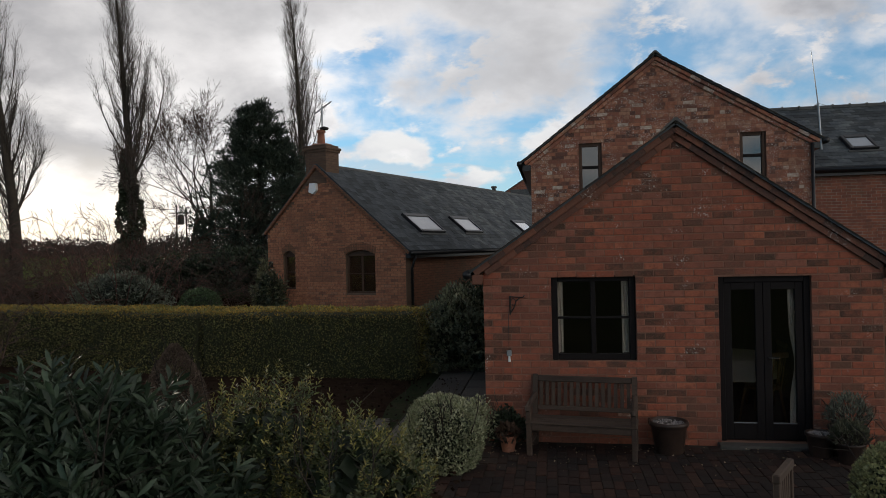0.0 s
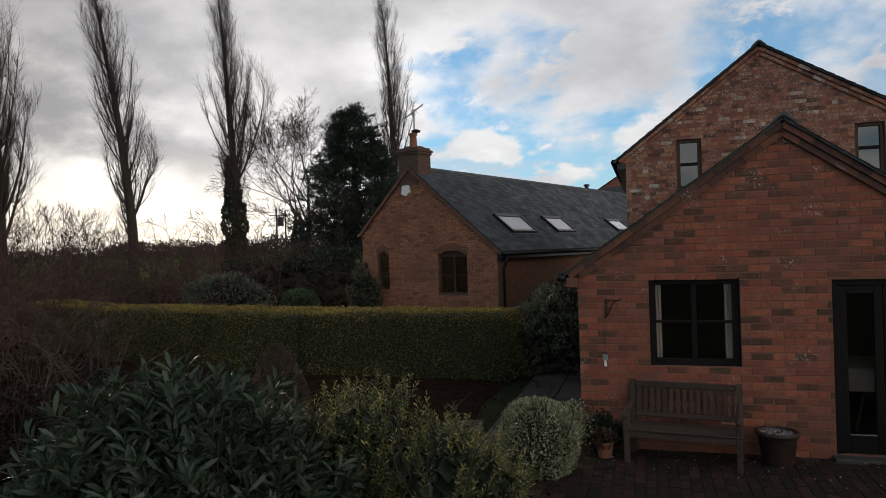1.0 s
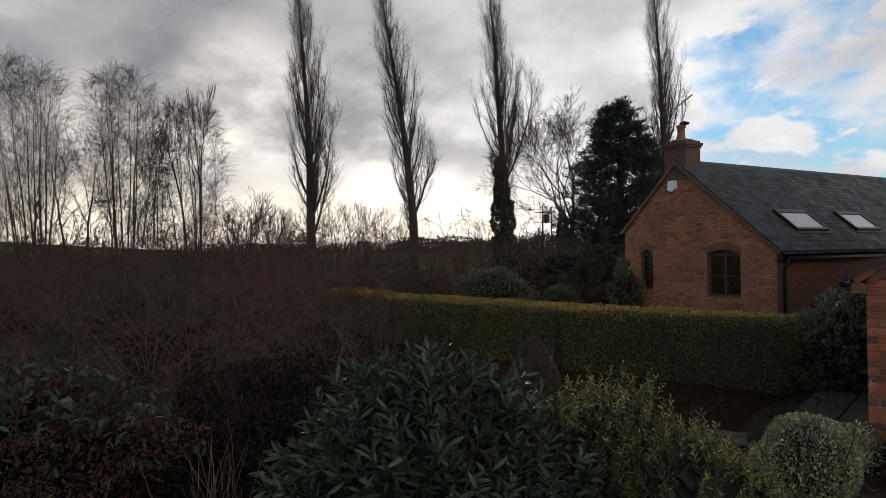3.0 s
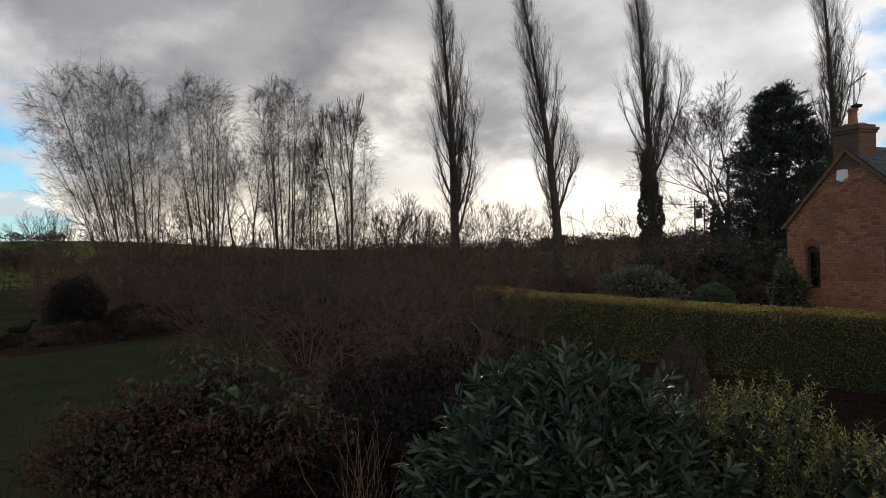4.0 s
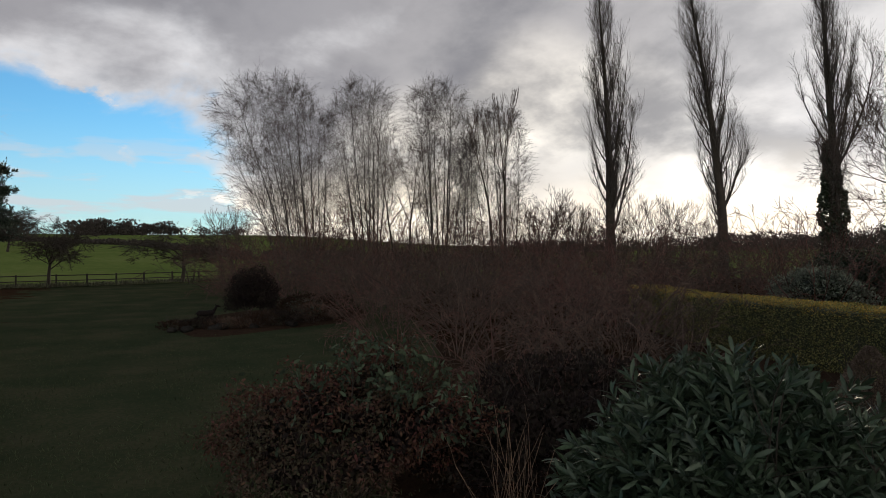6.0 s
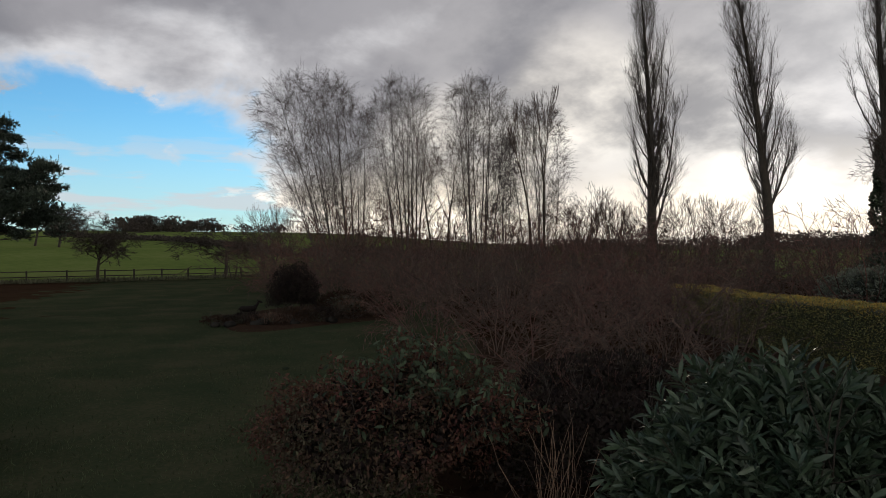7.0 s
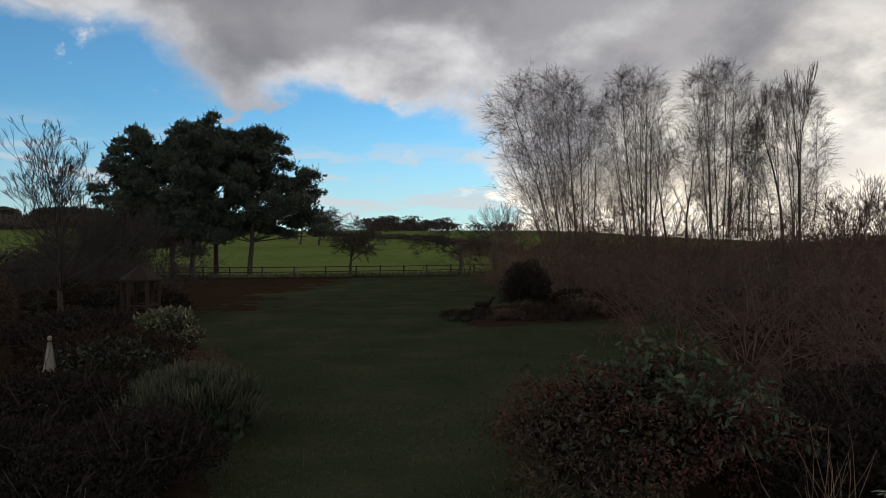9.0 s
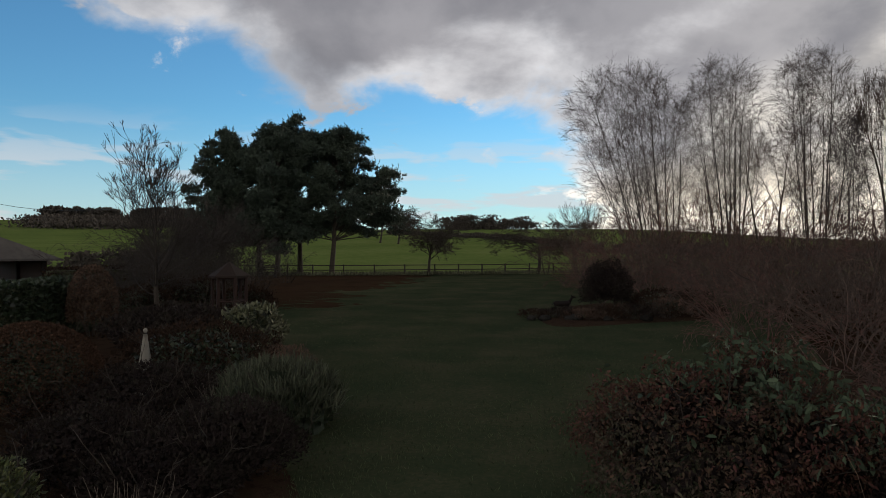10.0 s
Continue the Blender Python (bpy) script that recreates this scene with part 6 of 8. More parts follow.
# ---------------------------------------------------------------- pines by the field fence
def pine(name, m, high, seed, label, spread=4.0, bare=0.26, pads=34, reach_to=None):
    """Boughs that end in cushions of needles, with upright tufts along their tops. reach_to: side to which the lower boughs grow long."""
    r, rs = random.Random(seed), np.random.RandomState(seed)
    t = thing(name, label, "tree", m, group="pines")
    pts = limb([], r, (0, 0, -0.2), (0, 0, 1), high * 0.93, 0.26, 14, 0.03, 0.035, 0.14)
    part("trunk", Geo().tube([(0, 0, -0.3)] + [tuple(p) for p, _, _ in pts], [0.33] + [q for _, _, q in pts], 8), BARK_DARK, t, smooth=True)
    segs, cushions = [], []
    for k in range(pads):
        f = bare + (1.0 - bare) * ((k + r.random()) / pads) ** 0.9
        p, d, rad = pts[min(13, int(f * 13))]
        full = math.sin(math.pi * min(1.0, 0.30 + 0.62 * (f - bare) / (1 - bare))) ** 0.7
        a = 2.4 * k + r.uniform(-0.5, 0.5)
        out = spread * full * r.choice((0.35, 0.6, 0.8, 0.95, 1.05)) * (0.45 if k > pads - 4 else 1.0)
        side = Vector((math.cos(a), math.sin(a), 0))
        if reach_to and f < 0.75 and k % 2:
            side = Vector((reach_to[0], reach_to[1] + r.uniform(-0.7, 0.7), 0)).normalized()
            out = spread * r.uniform(0.8, 1.5) * (1.15 - 0.75 * abs(f - 0.42))
        end = Vector((p.x, p.y, max(f * high, 2.6))) + side * out + Vector((0, 0, r.uniform(-0.3, 0.5)))
        low = pts[max(3, int(f * 13) - 2)][0]
        way = end - low
        limb(segs, r, low, way, way.length, 0.07 * (1.1 - 0.6 * f), 6, 0.0, 0.02, 0.4)
        size = r.uniform(0.75, 1.35) * (1.12 - 0.42 * f)
        cushions.append((end, size))
        cushions.append((low.lerp(end, r.uniform(0.5, 0.8)) + Vector((r.gauss(0, 0.35), r.gauss(0, 0.35), r.uniform(0, 0.3))), size * 0.75))
    hang("branchwork", twigs_mesh("branchwork", segs, BARK_DARK), t)
    at, way, long = [], [], []
    for c, size in cushions:
        n = int(150 * size)
        q = unit(rs.normal(size=(n, 3))) * (rs.rand(n, 1) ** 0.4)
        q = q * np.array([size, size, size * 0.50]) * (1 + 0.25 * np.sin(q[:, :1] * 5 + q[:, 1:2] * 4))
        axis = unit(q * np.array([0.8, 0.8, 0.6]) / size + np.array([0, 0, 0.75]) + rs.normal(0, 0.25, q.shape))
        for _ in range(6):
            at.append(np.array(c) + q + axis * rs.uniform(-0.05, 0.12, (n, 1)) + rs.normal(0, 0.03, q.shape))
            way.append(unit(axis * 0.9 + rs.normal(0, 0.55, q.shape)))
            long.append(rs.uniform(0.20, 0.38, n))
        m_ = int(7 * size)                               # upright shoots on top
        p = np.stack([rs.normal(0, size * 0.5, m_), rs.normal(0, size * 0.5, m_), np.full(m_, size * 0.36)], 1) + np.array(c)
        lean = unit(rs.normal(0, 0.28, (m_, 3)) + np.array([0, 0, 1.0]))
        for j in range(16):
            at.append(p + lean * (0.045 * j * rs.uniform(0.6, 1.0, (m_, 1))))
            way.append(unit(lean + rs.normal(0, 0.45, (m_, 3))))
            long.append(rs.uniform(0.12, 0.22, m_))
    hang("crown", blades_mesh("crown", np.concatenate(at), np.concatenate(way), np.concatenate(long), 0.14, LEAF_PINE, rs), t)
    return t


PINE = "dark green pine with a bare lower trunk"
pine("pine", facing(110.2, 50), 13.1, 61, PINE, spread=4.1, bare=0.30, reach_to=(-1.0, 0.0), pads=58)
pine("pine", facing(113.2, 52), 14.2, 62, PINE, spread=4.3, bare=0.25, pads=52)
pine("pine", facing(115.4, 50), 12.9, 63, PINE, spread=3.9, bare=0.22, pads=48)
pine("pine", facing(117.0, 51), 11.4, 66, PINE, spread=4.4, bare=0.2, pads=46)
pine("pine", facing(120.6, 51), 12.6, 65, PINE, spread=3.2, bare=0.2, pads=46)

orch = bare_tree("field_tree", put(100.6, 49.5) @ Matrix.Diagonal((1.4, 1.4, 0.92, 1.0)), 8.2, 71, twig=BARK_DARK, label="small round-headed bare tree by the field fence", group="field trees", clear=0.22, levels=6, angle=46, lift=-0.02, radius=0.016, thin=0.014, limbs=12, side=3)
copy_thing(orch, put(89.8, 52.5, 120, 0.98) @ Matrix.Diagonal((1.4, 1.4, 0.9, 1.0)))
copy_thing(orch, put(103.6, 118, 40, 1.5))
copy_thing(orch, put(105.4, 122, 90, 1.5))
TWIG_DARK = mat("dark_twig", [(0.014, 0.0105, 0.009), (0.030, 0.022, 0.018)], 2, 0.9, 0.0, vary=0.3)
leader_tree("garden_tree", put(126.2, 20), 4.9, 72, 2.8, "bare wide-branching garden tree in the border", TWIG_DARK, low=0.2, limbs=30)
bare_tree("bare_tree", put(121.4, 27), 5.3, 73, stems=3, twig=TWIG_DARK, label="dark bare tangled tree before the pines", lean=22, clear=0.12, levels=7, angle=34, lift=0.02, radius=0.012, thin=0.008, limbs=4, side=2)
bare_tree("bare_tree", put(123.6, 31), 4.6, 74, stems=3, twig=TWIG_DARK, label="low dark bare tree behind the border", lean=26, clear=0.1, levels=7, angle=36, lift=0.02, radius=0.012, thin=0.008, limbs=4, side=2)

# ---------------------------------------------------------------- garden shrubs
def laurel(x, y, radii, shoots, leaf, seed, label):
    """A broad evergreen: whorls of long leaves round the tip of every shoot."""
    rs = np.random.RandomState(seed)
    t = thing("laurel", label, "shrub", pose(x, y, 0))
    at, out = lumpy(shoots, radii, rs, seed, 0.2, -0.35, 0.74)
    at = at + np.array([0, 0, radii[2] * 0.75])
    at[:, :2] *= 1.14 - 0.52 * np.clip(at[:, 2:3] / (radii[2] * 1.75), 0, 1) ** 1.5      # drawn in towards the top
    at[:, 2] *= 1 - 0.14 * np.clip((at[:, 0] * 0.82 + at[:, 1] * 0.57) / radii[0], -0.5, 1)          # lower on the hedge side
    at[:, 2] = np.maximum(at[:, 2], 0.04)
    axis = unit(out * 0.75 + np.array([0, 0, 0.45]) + rs.normal(0, 0.28, at.shape))
    at = at + axis * (rs.rand(len(at), 1) ** 5 * 0.34)               # some shoots stand proud
    n = 10
    k = np.repeat(np.arange(len(at)), n)
    turn = np.tile(np.arange(n) * 2.4, len(at)) + np.repeat(rs.rand(len(at)) * 6.28, n)
    a = unit(np.cross(axis, np.array([0.3, 0.9, 0.2])))[k]
    b = np.cross(axis[k], a)
    step = np.tile(np.arange(n) / n, len(at))[:, None]
    way = unit(axis[k] * (0.45 + 1.1 * step) + a * np.cos(turn)[:, None] + b * np.sin(turn)[:, None] + rs.normal(0, 0.15, (len(k), 3)) + np.array([0, 0, 0.10]))
    base = at[k] - axis[k] * (1 - step) * 0.11
    hang("foliage", leaves_mesh("foliage", base, way, rs.uniform(0.7, 1.2, len(k)) * leaf, 0.108, LEAF_LAUREL, rs, 0.35), t)
    # dark blades behind the whorls paint the laurel's inner shade
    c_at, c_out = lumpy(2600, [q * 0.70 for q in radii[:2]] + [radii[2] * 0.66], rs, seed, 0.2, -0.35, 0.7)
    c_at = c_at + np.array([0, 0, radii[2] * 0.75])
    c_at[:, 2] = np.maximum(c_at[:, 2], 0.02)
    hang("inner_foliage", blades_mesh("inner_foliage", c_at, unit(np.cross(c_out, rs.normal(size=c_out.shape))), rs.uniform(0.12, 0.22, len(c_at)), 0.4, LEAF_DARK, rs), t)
    stems_of(t, radii, seed, 18, 0.014)


laurel(*spot(-2.67, 3.09), (1.26, 1.20, 0.80), 1650, 0.138, 81, "large glossy laurel with long grey-green leaves")
LEAF_CLIP = mat("clipped_yellow_green_leaf", [(0.13, 0.138, 0.062), (0.26, 0.262, 0.115), (0.42, 0.40, 0.20)], 14, 0.6, 0.0, vary=0.45, through_leaf=0.2)
# darkened copy of the rusty leaf, with the border's dimness in its colour
LEAF_DIM_RUST = mat("dim_rust_leaf", [(0.013, 0.0075, 0.005), (0.026, 0.0145, 0.009), (0.018, 0.011, 0.007)], 1.5, 0.85, 0.0, vary=0.45, through_leaf=0.1, spec=0.1)
LEAF_OLIVE = mat("olive_variegated_leaf", [(0.0340, 0.0385, 0.0200), (0.0777, 0.0799, 0.0414), (0.1258, 0.1221, 0.0703)], 4, 0.55, 0.0, vary=0.5, through_leaf=0.15)
LEAF_BEECH = mat("clipped_beech_leaf", [(0.030, 0.017, 0.011), (0.056, 0.030, 0.019), (0.040, 0.024, 0.015)], 1.5, 0.85, 0.0, vary=0.45, through_leaf=0.1, spec=0.1)
LEAF_REED = mat("reedy_leaf", [(0.034, 0.040, 0.025), (0.078, 0.083, 0.055)], 4, 0.8, 0.0, vary=0.45, through_leaf=0.15, spec=0.15)
LEAF_DROOP = mat("drooping_green_leaf", [(0.0282, 0.0408, 0.0247), (0.0578, 0.0765, 0.0467)], 4, 0.7, 0.0, vary=0.5, through_leaf=0.2, spec=0.15)
LEAF_EVERGREEN = mat("pale_evergreen_leaf", [(0.056, 0.068, 0.040), (0.15, 0.160, 0.100)], 4, 0.55, 0.0, vary=0.5, through_leaf=0.15)
LEAF_GREY = mat("grey_green_leaf", [(0.0650, 0.0780, 0.0559), (0.1430, 0.1560, 0.1196)], 4, 0.6, 0.0, vary=0.45, through_leaf=0.15)


def sprig_shrub(name, x, y, radii, sprigs, leaf, seed, label, group):
    """An evergreen of upright sprigs, leafy all along, yellow towards the tips."""
    rs = np.random.RandomState(seed)
    t = thing(name, label, "shrub", pose(x, y, 0), group=group)
    at, out = lumpy(sprigs, radii, rs, seed, 0.45, -0.3, 0.55)
    at = at + np.array([0, 0, radii[2] * 0.75])
    at[:, 2] = np.maximum(at[:, 2], 0.05)
    axis = unit(out * 0.45 + np.array([0, 0, 0.9]) + rs.normal(0, 0.22, at.shape))
    n = 15
    k = np.repeat(np.arange(len(at)), n)
    step = np.tile(np.arange(n) / n, len(at))[:, None]
    turn = np.tile(np.arange(n) * 2.4, len(at)) + np.repeat(rs.rand(len(at)) * 6.28, n)
    a = unit(np.cross(axis, np.array([0.3, 0.9, 0.2])))[k]
    b = np.cross(axis[k], a)
    way = unit(axis[k] * (0.5 + 0.6 * step) + (a * np.cos(turn)[:, None] + b * np.sin(turn)[:, None]) * 0.8 + rs.normal(0, 0.15, (len(k), 3)))
    base = at[k] + axis[k] * (step - 0.4) * 0.20
    size = leaf * rs.uniform(0.75, 1.2, len(k)) * (1.1 - 0.4 * step[:, 0])
    tip = (step[:, 0] > 0.5) & (np.repeat(rs.rand(len(at)), n) < 0.62)
    hang("foliage", leaves_mesh("foliage", base[~tip], way[~tip], size[~tip], 0.16, LEAF_GOLD, rs, 0.3), t)
    hang("young_foliage", leaves_mesh("young_foliage", base[tip], way[tip], size[tip], 0.15, LEAF_YELLOW, rs, 0.3), t, "yellow-edged leaves at the shoot tips")
    stems_of(t, radii, seed)
    # dark filler blades for the shade between the sprigs
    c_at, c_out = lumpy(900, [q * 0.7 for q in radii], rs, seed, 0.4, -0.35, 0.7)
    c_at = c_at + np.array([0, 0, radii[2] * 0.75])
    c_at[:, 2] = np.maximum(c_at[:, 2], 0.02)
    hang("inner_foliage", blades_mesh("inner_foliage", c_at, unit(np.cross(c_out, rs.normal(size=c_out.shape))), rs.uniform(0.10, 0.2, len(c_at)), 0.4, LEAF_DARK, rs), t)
    return t


LEAF_YELLOW = mat("yellow_edged_leaf", [(0.10, 0.098, 0.025), (0.19, 0.17, 0.045), (0.32, 0.27, 0.08)], 12, 0.5, 0.0, vary=0.4, hue=0.03, through_leaf=0.2)
sprig_shrub("gold_shrub", *spot(-1.5, 4.05), (0.64, 0.56, 0.74), 600, 0.047, 82, "yellow-variegated evergreen shrub with upright shoots", "variegated shrubs")
sprig_shrub("gold_shrub", *spot(-0.72, 3.95), (0.54, 0.5, 0.68), 500, 0.047, 83, "yellow-variegated evergreen shrub with upright shoots", "variegated shrubs")
shrub("silver_shrub", *spot(-0.06, 5.9), (0.44, 0.44, 0.46), 11000, 0.032, 0.32, LEAF_SILVER, 84, "clipped round shrub with silver-edged leaves", near=False, lump=0.10, outward=0.7, inner=0.85, low=-0.75)
shrub("clipped_shrub", *spot(3.52, 4.02), (0.50, 0.48, 0.42), 9500, 0.034, 0.3, LEAF_CLIP, 85, "clipped yellow-green variegated shrub beside the patio", lump=0.08, inner=0.85)
shrub("evergreen_shrub", *spot(0.28, 10.7), (0.86, 0.76, 0.86), 7500, 0.085, 0.26, LEAF_EVERGREEN, 86, "dense grey-green evergreen shrub at the end of the hedge", lump=0.38, lift=0.5, inner=0.86, low=-0.85)
shrub("evergreen_shrub", *spot(0.55, 11.2), (0.9, 0.9, 1.0), 5000, 0.075, 0.26, LEAF_DARK, 87, "dense dark evergreen shrub at the corner of the extension", lump=0.2)
mixed = shrub("mixed_shrub", *spot(-5.55, 0.55), (1.20, 1.25, 0.77), 20000, 0.042, 0.22, LEAF_HYDRANGEA, 88, "rounded shrub with green and withered brown leaves", near=True, lump=0.55, outward=0.3, lift=-0.25, inner=0.62)
rs_ = np.random.RandomState(288)
at_, out_ = lumpy(4200, (1.20, 1.25, 0.78), rs_, 88, 0.55, 0.1, 0.84)
at_ = at_ + np.array([0, 0, 0.62])
at_ = at_[(at_[:, 1] > -0.45 + 0.3 * rs_.normal(size=len(at_))) & (at_[:, 2] > 0.72) & (np.sin(at_[:, 0] * 3.1 + 1.0) + np.sin(at_[:, 1] * 3.7) + rs_.normal(0, 0.8, len(at_)) > -0.3)]
hang("green_foliage", leaves_mesh("green_foliage", at_, unit(rs_.normal(0, 0.5, at_.shape) + np.array([0, 0, -0.55])), rs_.uniform(0.06, 0.115, len(at_)), 0.19, LEAF_DROOP, rs_), mixed, "drooping green leaves still on the shrub")
shrub("ground_cover", *spot(-5.0, 2.35), (1.2, 1.1, 0.52), 6200, 0.06, 0.24, LEAF_PURPLE, 89, "low dark evergreen ground cover", lump=0.3)
shrub("ground_cover", *spot(-5.9, 3.7), (1.3, 1.2, 0.60), 5600, 0.06, 0.24, LEAF_PURPLE, 90, "low dark evergreen ground cover", lump=0.3)
shrub("round_shrub", *bearing(23.6, 17), (0.66, 0.62, 0.80), 5200, 0.05, 0.34, LEAF_MID, 91, "clipped green dome of box beyond the hedge", lump=0.06, inner=0.85)
shrub("rhododendron", *bearing(30.6, 22.5), (1.7, 1.0, 0.98), 4600, 0.13, 0.22, LEAF_GREY, 92, "spreading rhododendron with pale-edged leaves beyond the hedge", lump=0.35)
shrub("climbing_shrub", *bearing(17.1, 17.0), (0.46, 0.4, 1.12), 1900, 0.12, 0.2, LEAF_OLIVE, 93, "tall grey-leaved shrub against the cottage", lump=0.55)
for az_, d_, w_, h_ in ((24.5, 29, 2.2, 1.35), (20.2, 28, 2.0, 1.5), (15.8, 27, 1.8, 1.4), (28.5, 31, 2.0, 1.2)):
    shrub("dark_bush", *bearing(az_, d_), (w_, 1.6, h_), 3600, 0.16, 0.3, LEAF_DARK, int(az_ * 10), "dark evergreen bush under the trees", lump=0.35, group="bushes under the trees")
shrub("box_ball", *spot(-7.6, 7.9), (0.26, 0.26, 0.26), 1500, 0.03, 0.34, LEAF_DARK, 94, "small clipped box ball", lump=0.05, inner=0.85)


LEAF_CONE = mat("brown_yew_leaf", [(0.0862, 0.0644, 0.0506), (0.1495, 0.1127, 0.0874)], 3, 0.85, 0.0, vary=0.4, through_leaf=0.15, spec=0.1)


def cone_bush():
    """Clipped brown cone."""
    rs = np.random.RandomState(95)
    t = thing("clipped_cone", "clipped brown conical yew in front of the hedge", "shrub", pose(-3.93, 9.84, 0))
    n = 9000
    f = rs.rand(n) ** 0.7
    a = rs.rand(n) * 2 * np.pi
    rad = 0.47 * (1 - f ** 2.2 * 0.94) * rs.uniform(0.86, 1.02, n)
    at = np.stack([np.cos(a) * rad, np.sin(a) * rad, f * 1.08], 1)
    way = unit(np.stack([np.cos(a), np.sin(a), np.full(n, 0.7)], 1) + rs.normal(0, 0.4, (n, 3)))
    hang("foliage", blades_mesh("foliage", at, way, rs.uniform(0.02, 0.042, n), 0.3, LEAF_CONE, rs), t)
    stems_of(t, (0.25, 0.25, 0.7), 95, 8)


cone_bush()


def hedge(name, pts, high, thick, leaf, n, material, seed, label, core_mat, category="hedge", top_mat=None):
    """A clipped hedge along a line: leaves over a dark box for inner shade."""
    rs = np.random.RandomState(seed)
    t = thing(name, label, category)
    pts = [Vector((*p, 0)) for p in pts]
    lens = [(b - a).length for a, b in zip(pts[:-1], pts[1:])]
    total = sum(lens)
    at, out = [], []
    around = 2 * high + thick
    for i in range(n):
        s = rs.rand() * total
        k = 0
        while k < len(lens) - 1 and s > lens[k]:
            s -= lens[k]
            k += 1
        d = (pts[k + 1] - pts[k]) / lens[k]
        o = Vector((-d.y, d.x, 0))
        if rs.rand() < 0.035:                           # end faces
            end = rs.randint(2)
            c = pts[0] if end == 0 else pts[-1]
            d0 = (pts[0] - pts[1]).normalized() if end == 0 else (pts[-1] - pts[-2]).normalized()
            p, w = c + o * rs.uniform(-0.5, 0.5) * thick + Vector((0, 0, rs.rand() * high)), d0
        else:
            q = rs.rand() * around
            c = pts[k] + d * s
            if q < high:
                p, w = c + o * thick / 2 + Vector((0, 0, q)), o
            elif q < high + thick:
                p, w = c + o * (q - high - thick / 2) + Vector((0, 0, high)), Vector((0, 0, 1))
            else:
                p, w = c - o * thick / 2 + Vector((0, 0, q - high - thick)), -o
        bulge = 0.06 * noise.noise(p * 0.9) + 0.035 * noise.noise(p * 3.1)
        p = p + w * (bulge - 0.05 * rs.rand())
        at.append(tuple(p)), out.append(tuple(w))
    at, out = np.array(at), np.array(out)
    at[:, 2] = np.maximum(at[:, 2], 0.02)
    way = unit(out * 0.7 + rs.normal(0, 0.6, at.shape) + np.array([0, 0, 0.35]))
    size = rs.uniform(0.7, 1.3, len(at)) * leaf
    # leaves near the top take a golden colour that paints in the low sun
    sunlit = (at[:, 2] > high - 0.10 - 0.16 * rs.rand(len(at)) ** 2) & (rs.rand(len(at)) < (0.55 if top_mat else 0.0))
    hang("foliage", blades_mesh("foliage", at[~sunlit], way[~sunlit], size[~sunlit], 0.36, material, rs), t)
    if top_mat:
        hang("young_foliage", blades_mesh("young_foliage", at[sunlit], way[sunlit], size[sunlit], 0.36, top_mat, rs), t, "leaves along the top, coloured golden for the sunlight on them")
    # plain dark boxes behind the leaves stand in for the hedge's inner shade
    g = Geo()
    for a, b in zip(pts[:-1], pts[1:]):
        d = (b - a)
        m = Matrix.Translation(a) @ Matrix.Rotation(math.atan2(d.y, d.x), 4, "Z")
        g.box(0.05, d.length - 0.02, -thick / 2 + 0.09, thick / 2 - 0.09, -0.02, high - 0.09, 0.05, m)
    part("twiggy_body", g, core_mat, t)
    return t


# hedge leaf with the sun's yellow light put into its colour
LEAF_SUNLIT_TOP = mat("sunlit_hedge_leaf", [(0.1344, 0.1032, 0.0228), (0.2419, 0.1704, 0.0360), (0.3898, 0.2520, 0.0540)], 1.2, 0.55, 0.0, vary=0.45, hue=0.03, through_leaf=0.4)
# dark green that paints the shade between the hedge leaves
HEDGE_CORE = mat("hedge_inner_shade", [(0.0180, 0.0216, 0.0090), (0.0504, 0.0540, 0.0216)], 14, 0.95, 1.0, 0.05)
hedge("clipped_hedge", [spot(-0.42, 10.2), spot(-4.5, 10.3), spot(-9.5, 11.0), spot(-13.5, 12.6)], 1.28, 0.95, 0.036, 85000, LEAF_HEDGE, 101, "long clipped green hedge, its top coloured golden for sunlight", HEDGE_CORE, top_mat=LEAF_SUNLIT_TOP)
hedge("laurel_hedge", [bearing(132.2, 18.5), bearing(136, 17), bearing(150, 13)], 1.52, 1.3, 0.13, 9000, LEAF_DARK, 102, "dark laurel hedge at the edge of the lawn", HEDGE_CORE)


hedge("dark_hedge", [bearing(120.8, 31), bearing(127, 30), bearing(135, 29)], 1.5, 1.4, 0.13, 6000, LEAF_DIM_RUST, 103, "dark brownish hedge behind the border", HEDGE_CORE)
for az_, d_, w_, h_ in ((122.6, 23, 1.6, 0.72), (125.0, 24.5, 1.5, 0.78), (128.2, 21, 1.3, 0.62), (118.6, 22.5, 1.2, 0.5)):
    shrub("dark_shrub", *bearing(az_, d_), (w_, 1.2, h_), 3800, 0.09, 0.24, LEAF_DIM_RUST, int(az_ * 10), "dark russet shrub in the shaded border", lump=0.3, group="russet shrubs")


# the great tangle of bare stems between lawn and trees
k_ = random.Random(17)
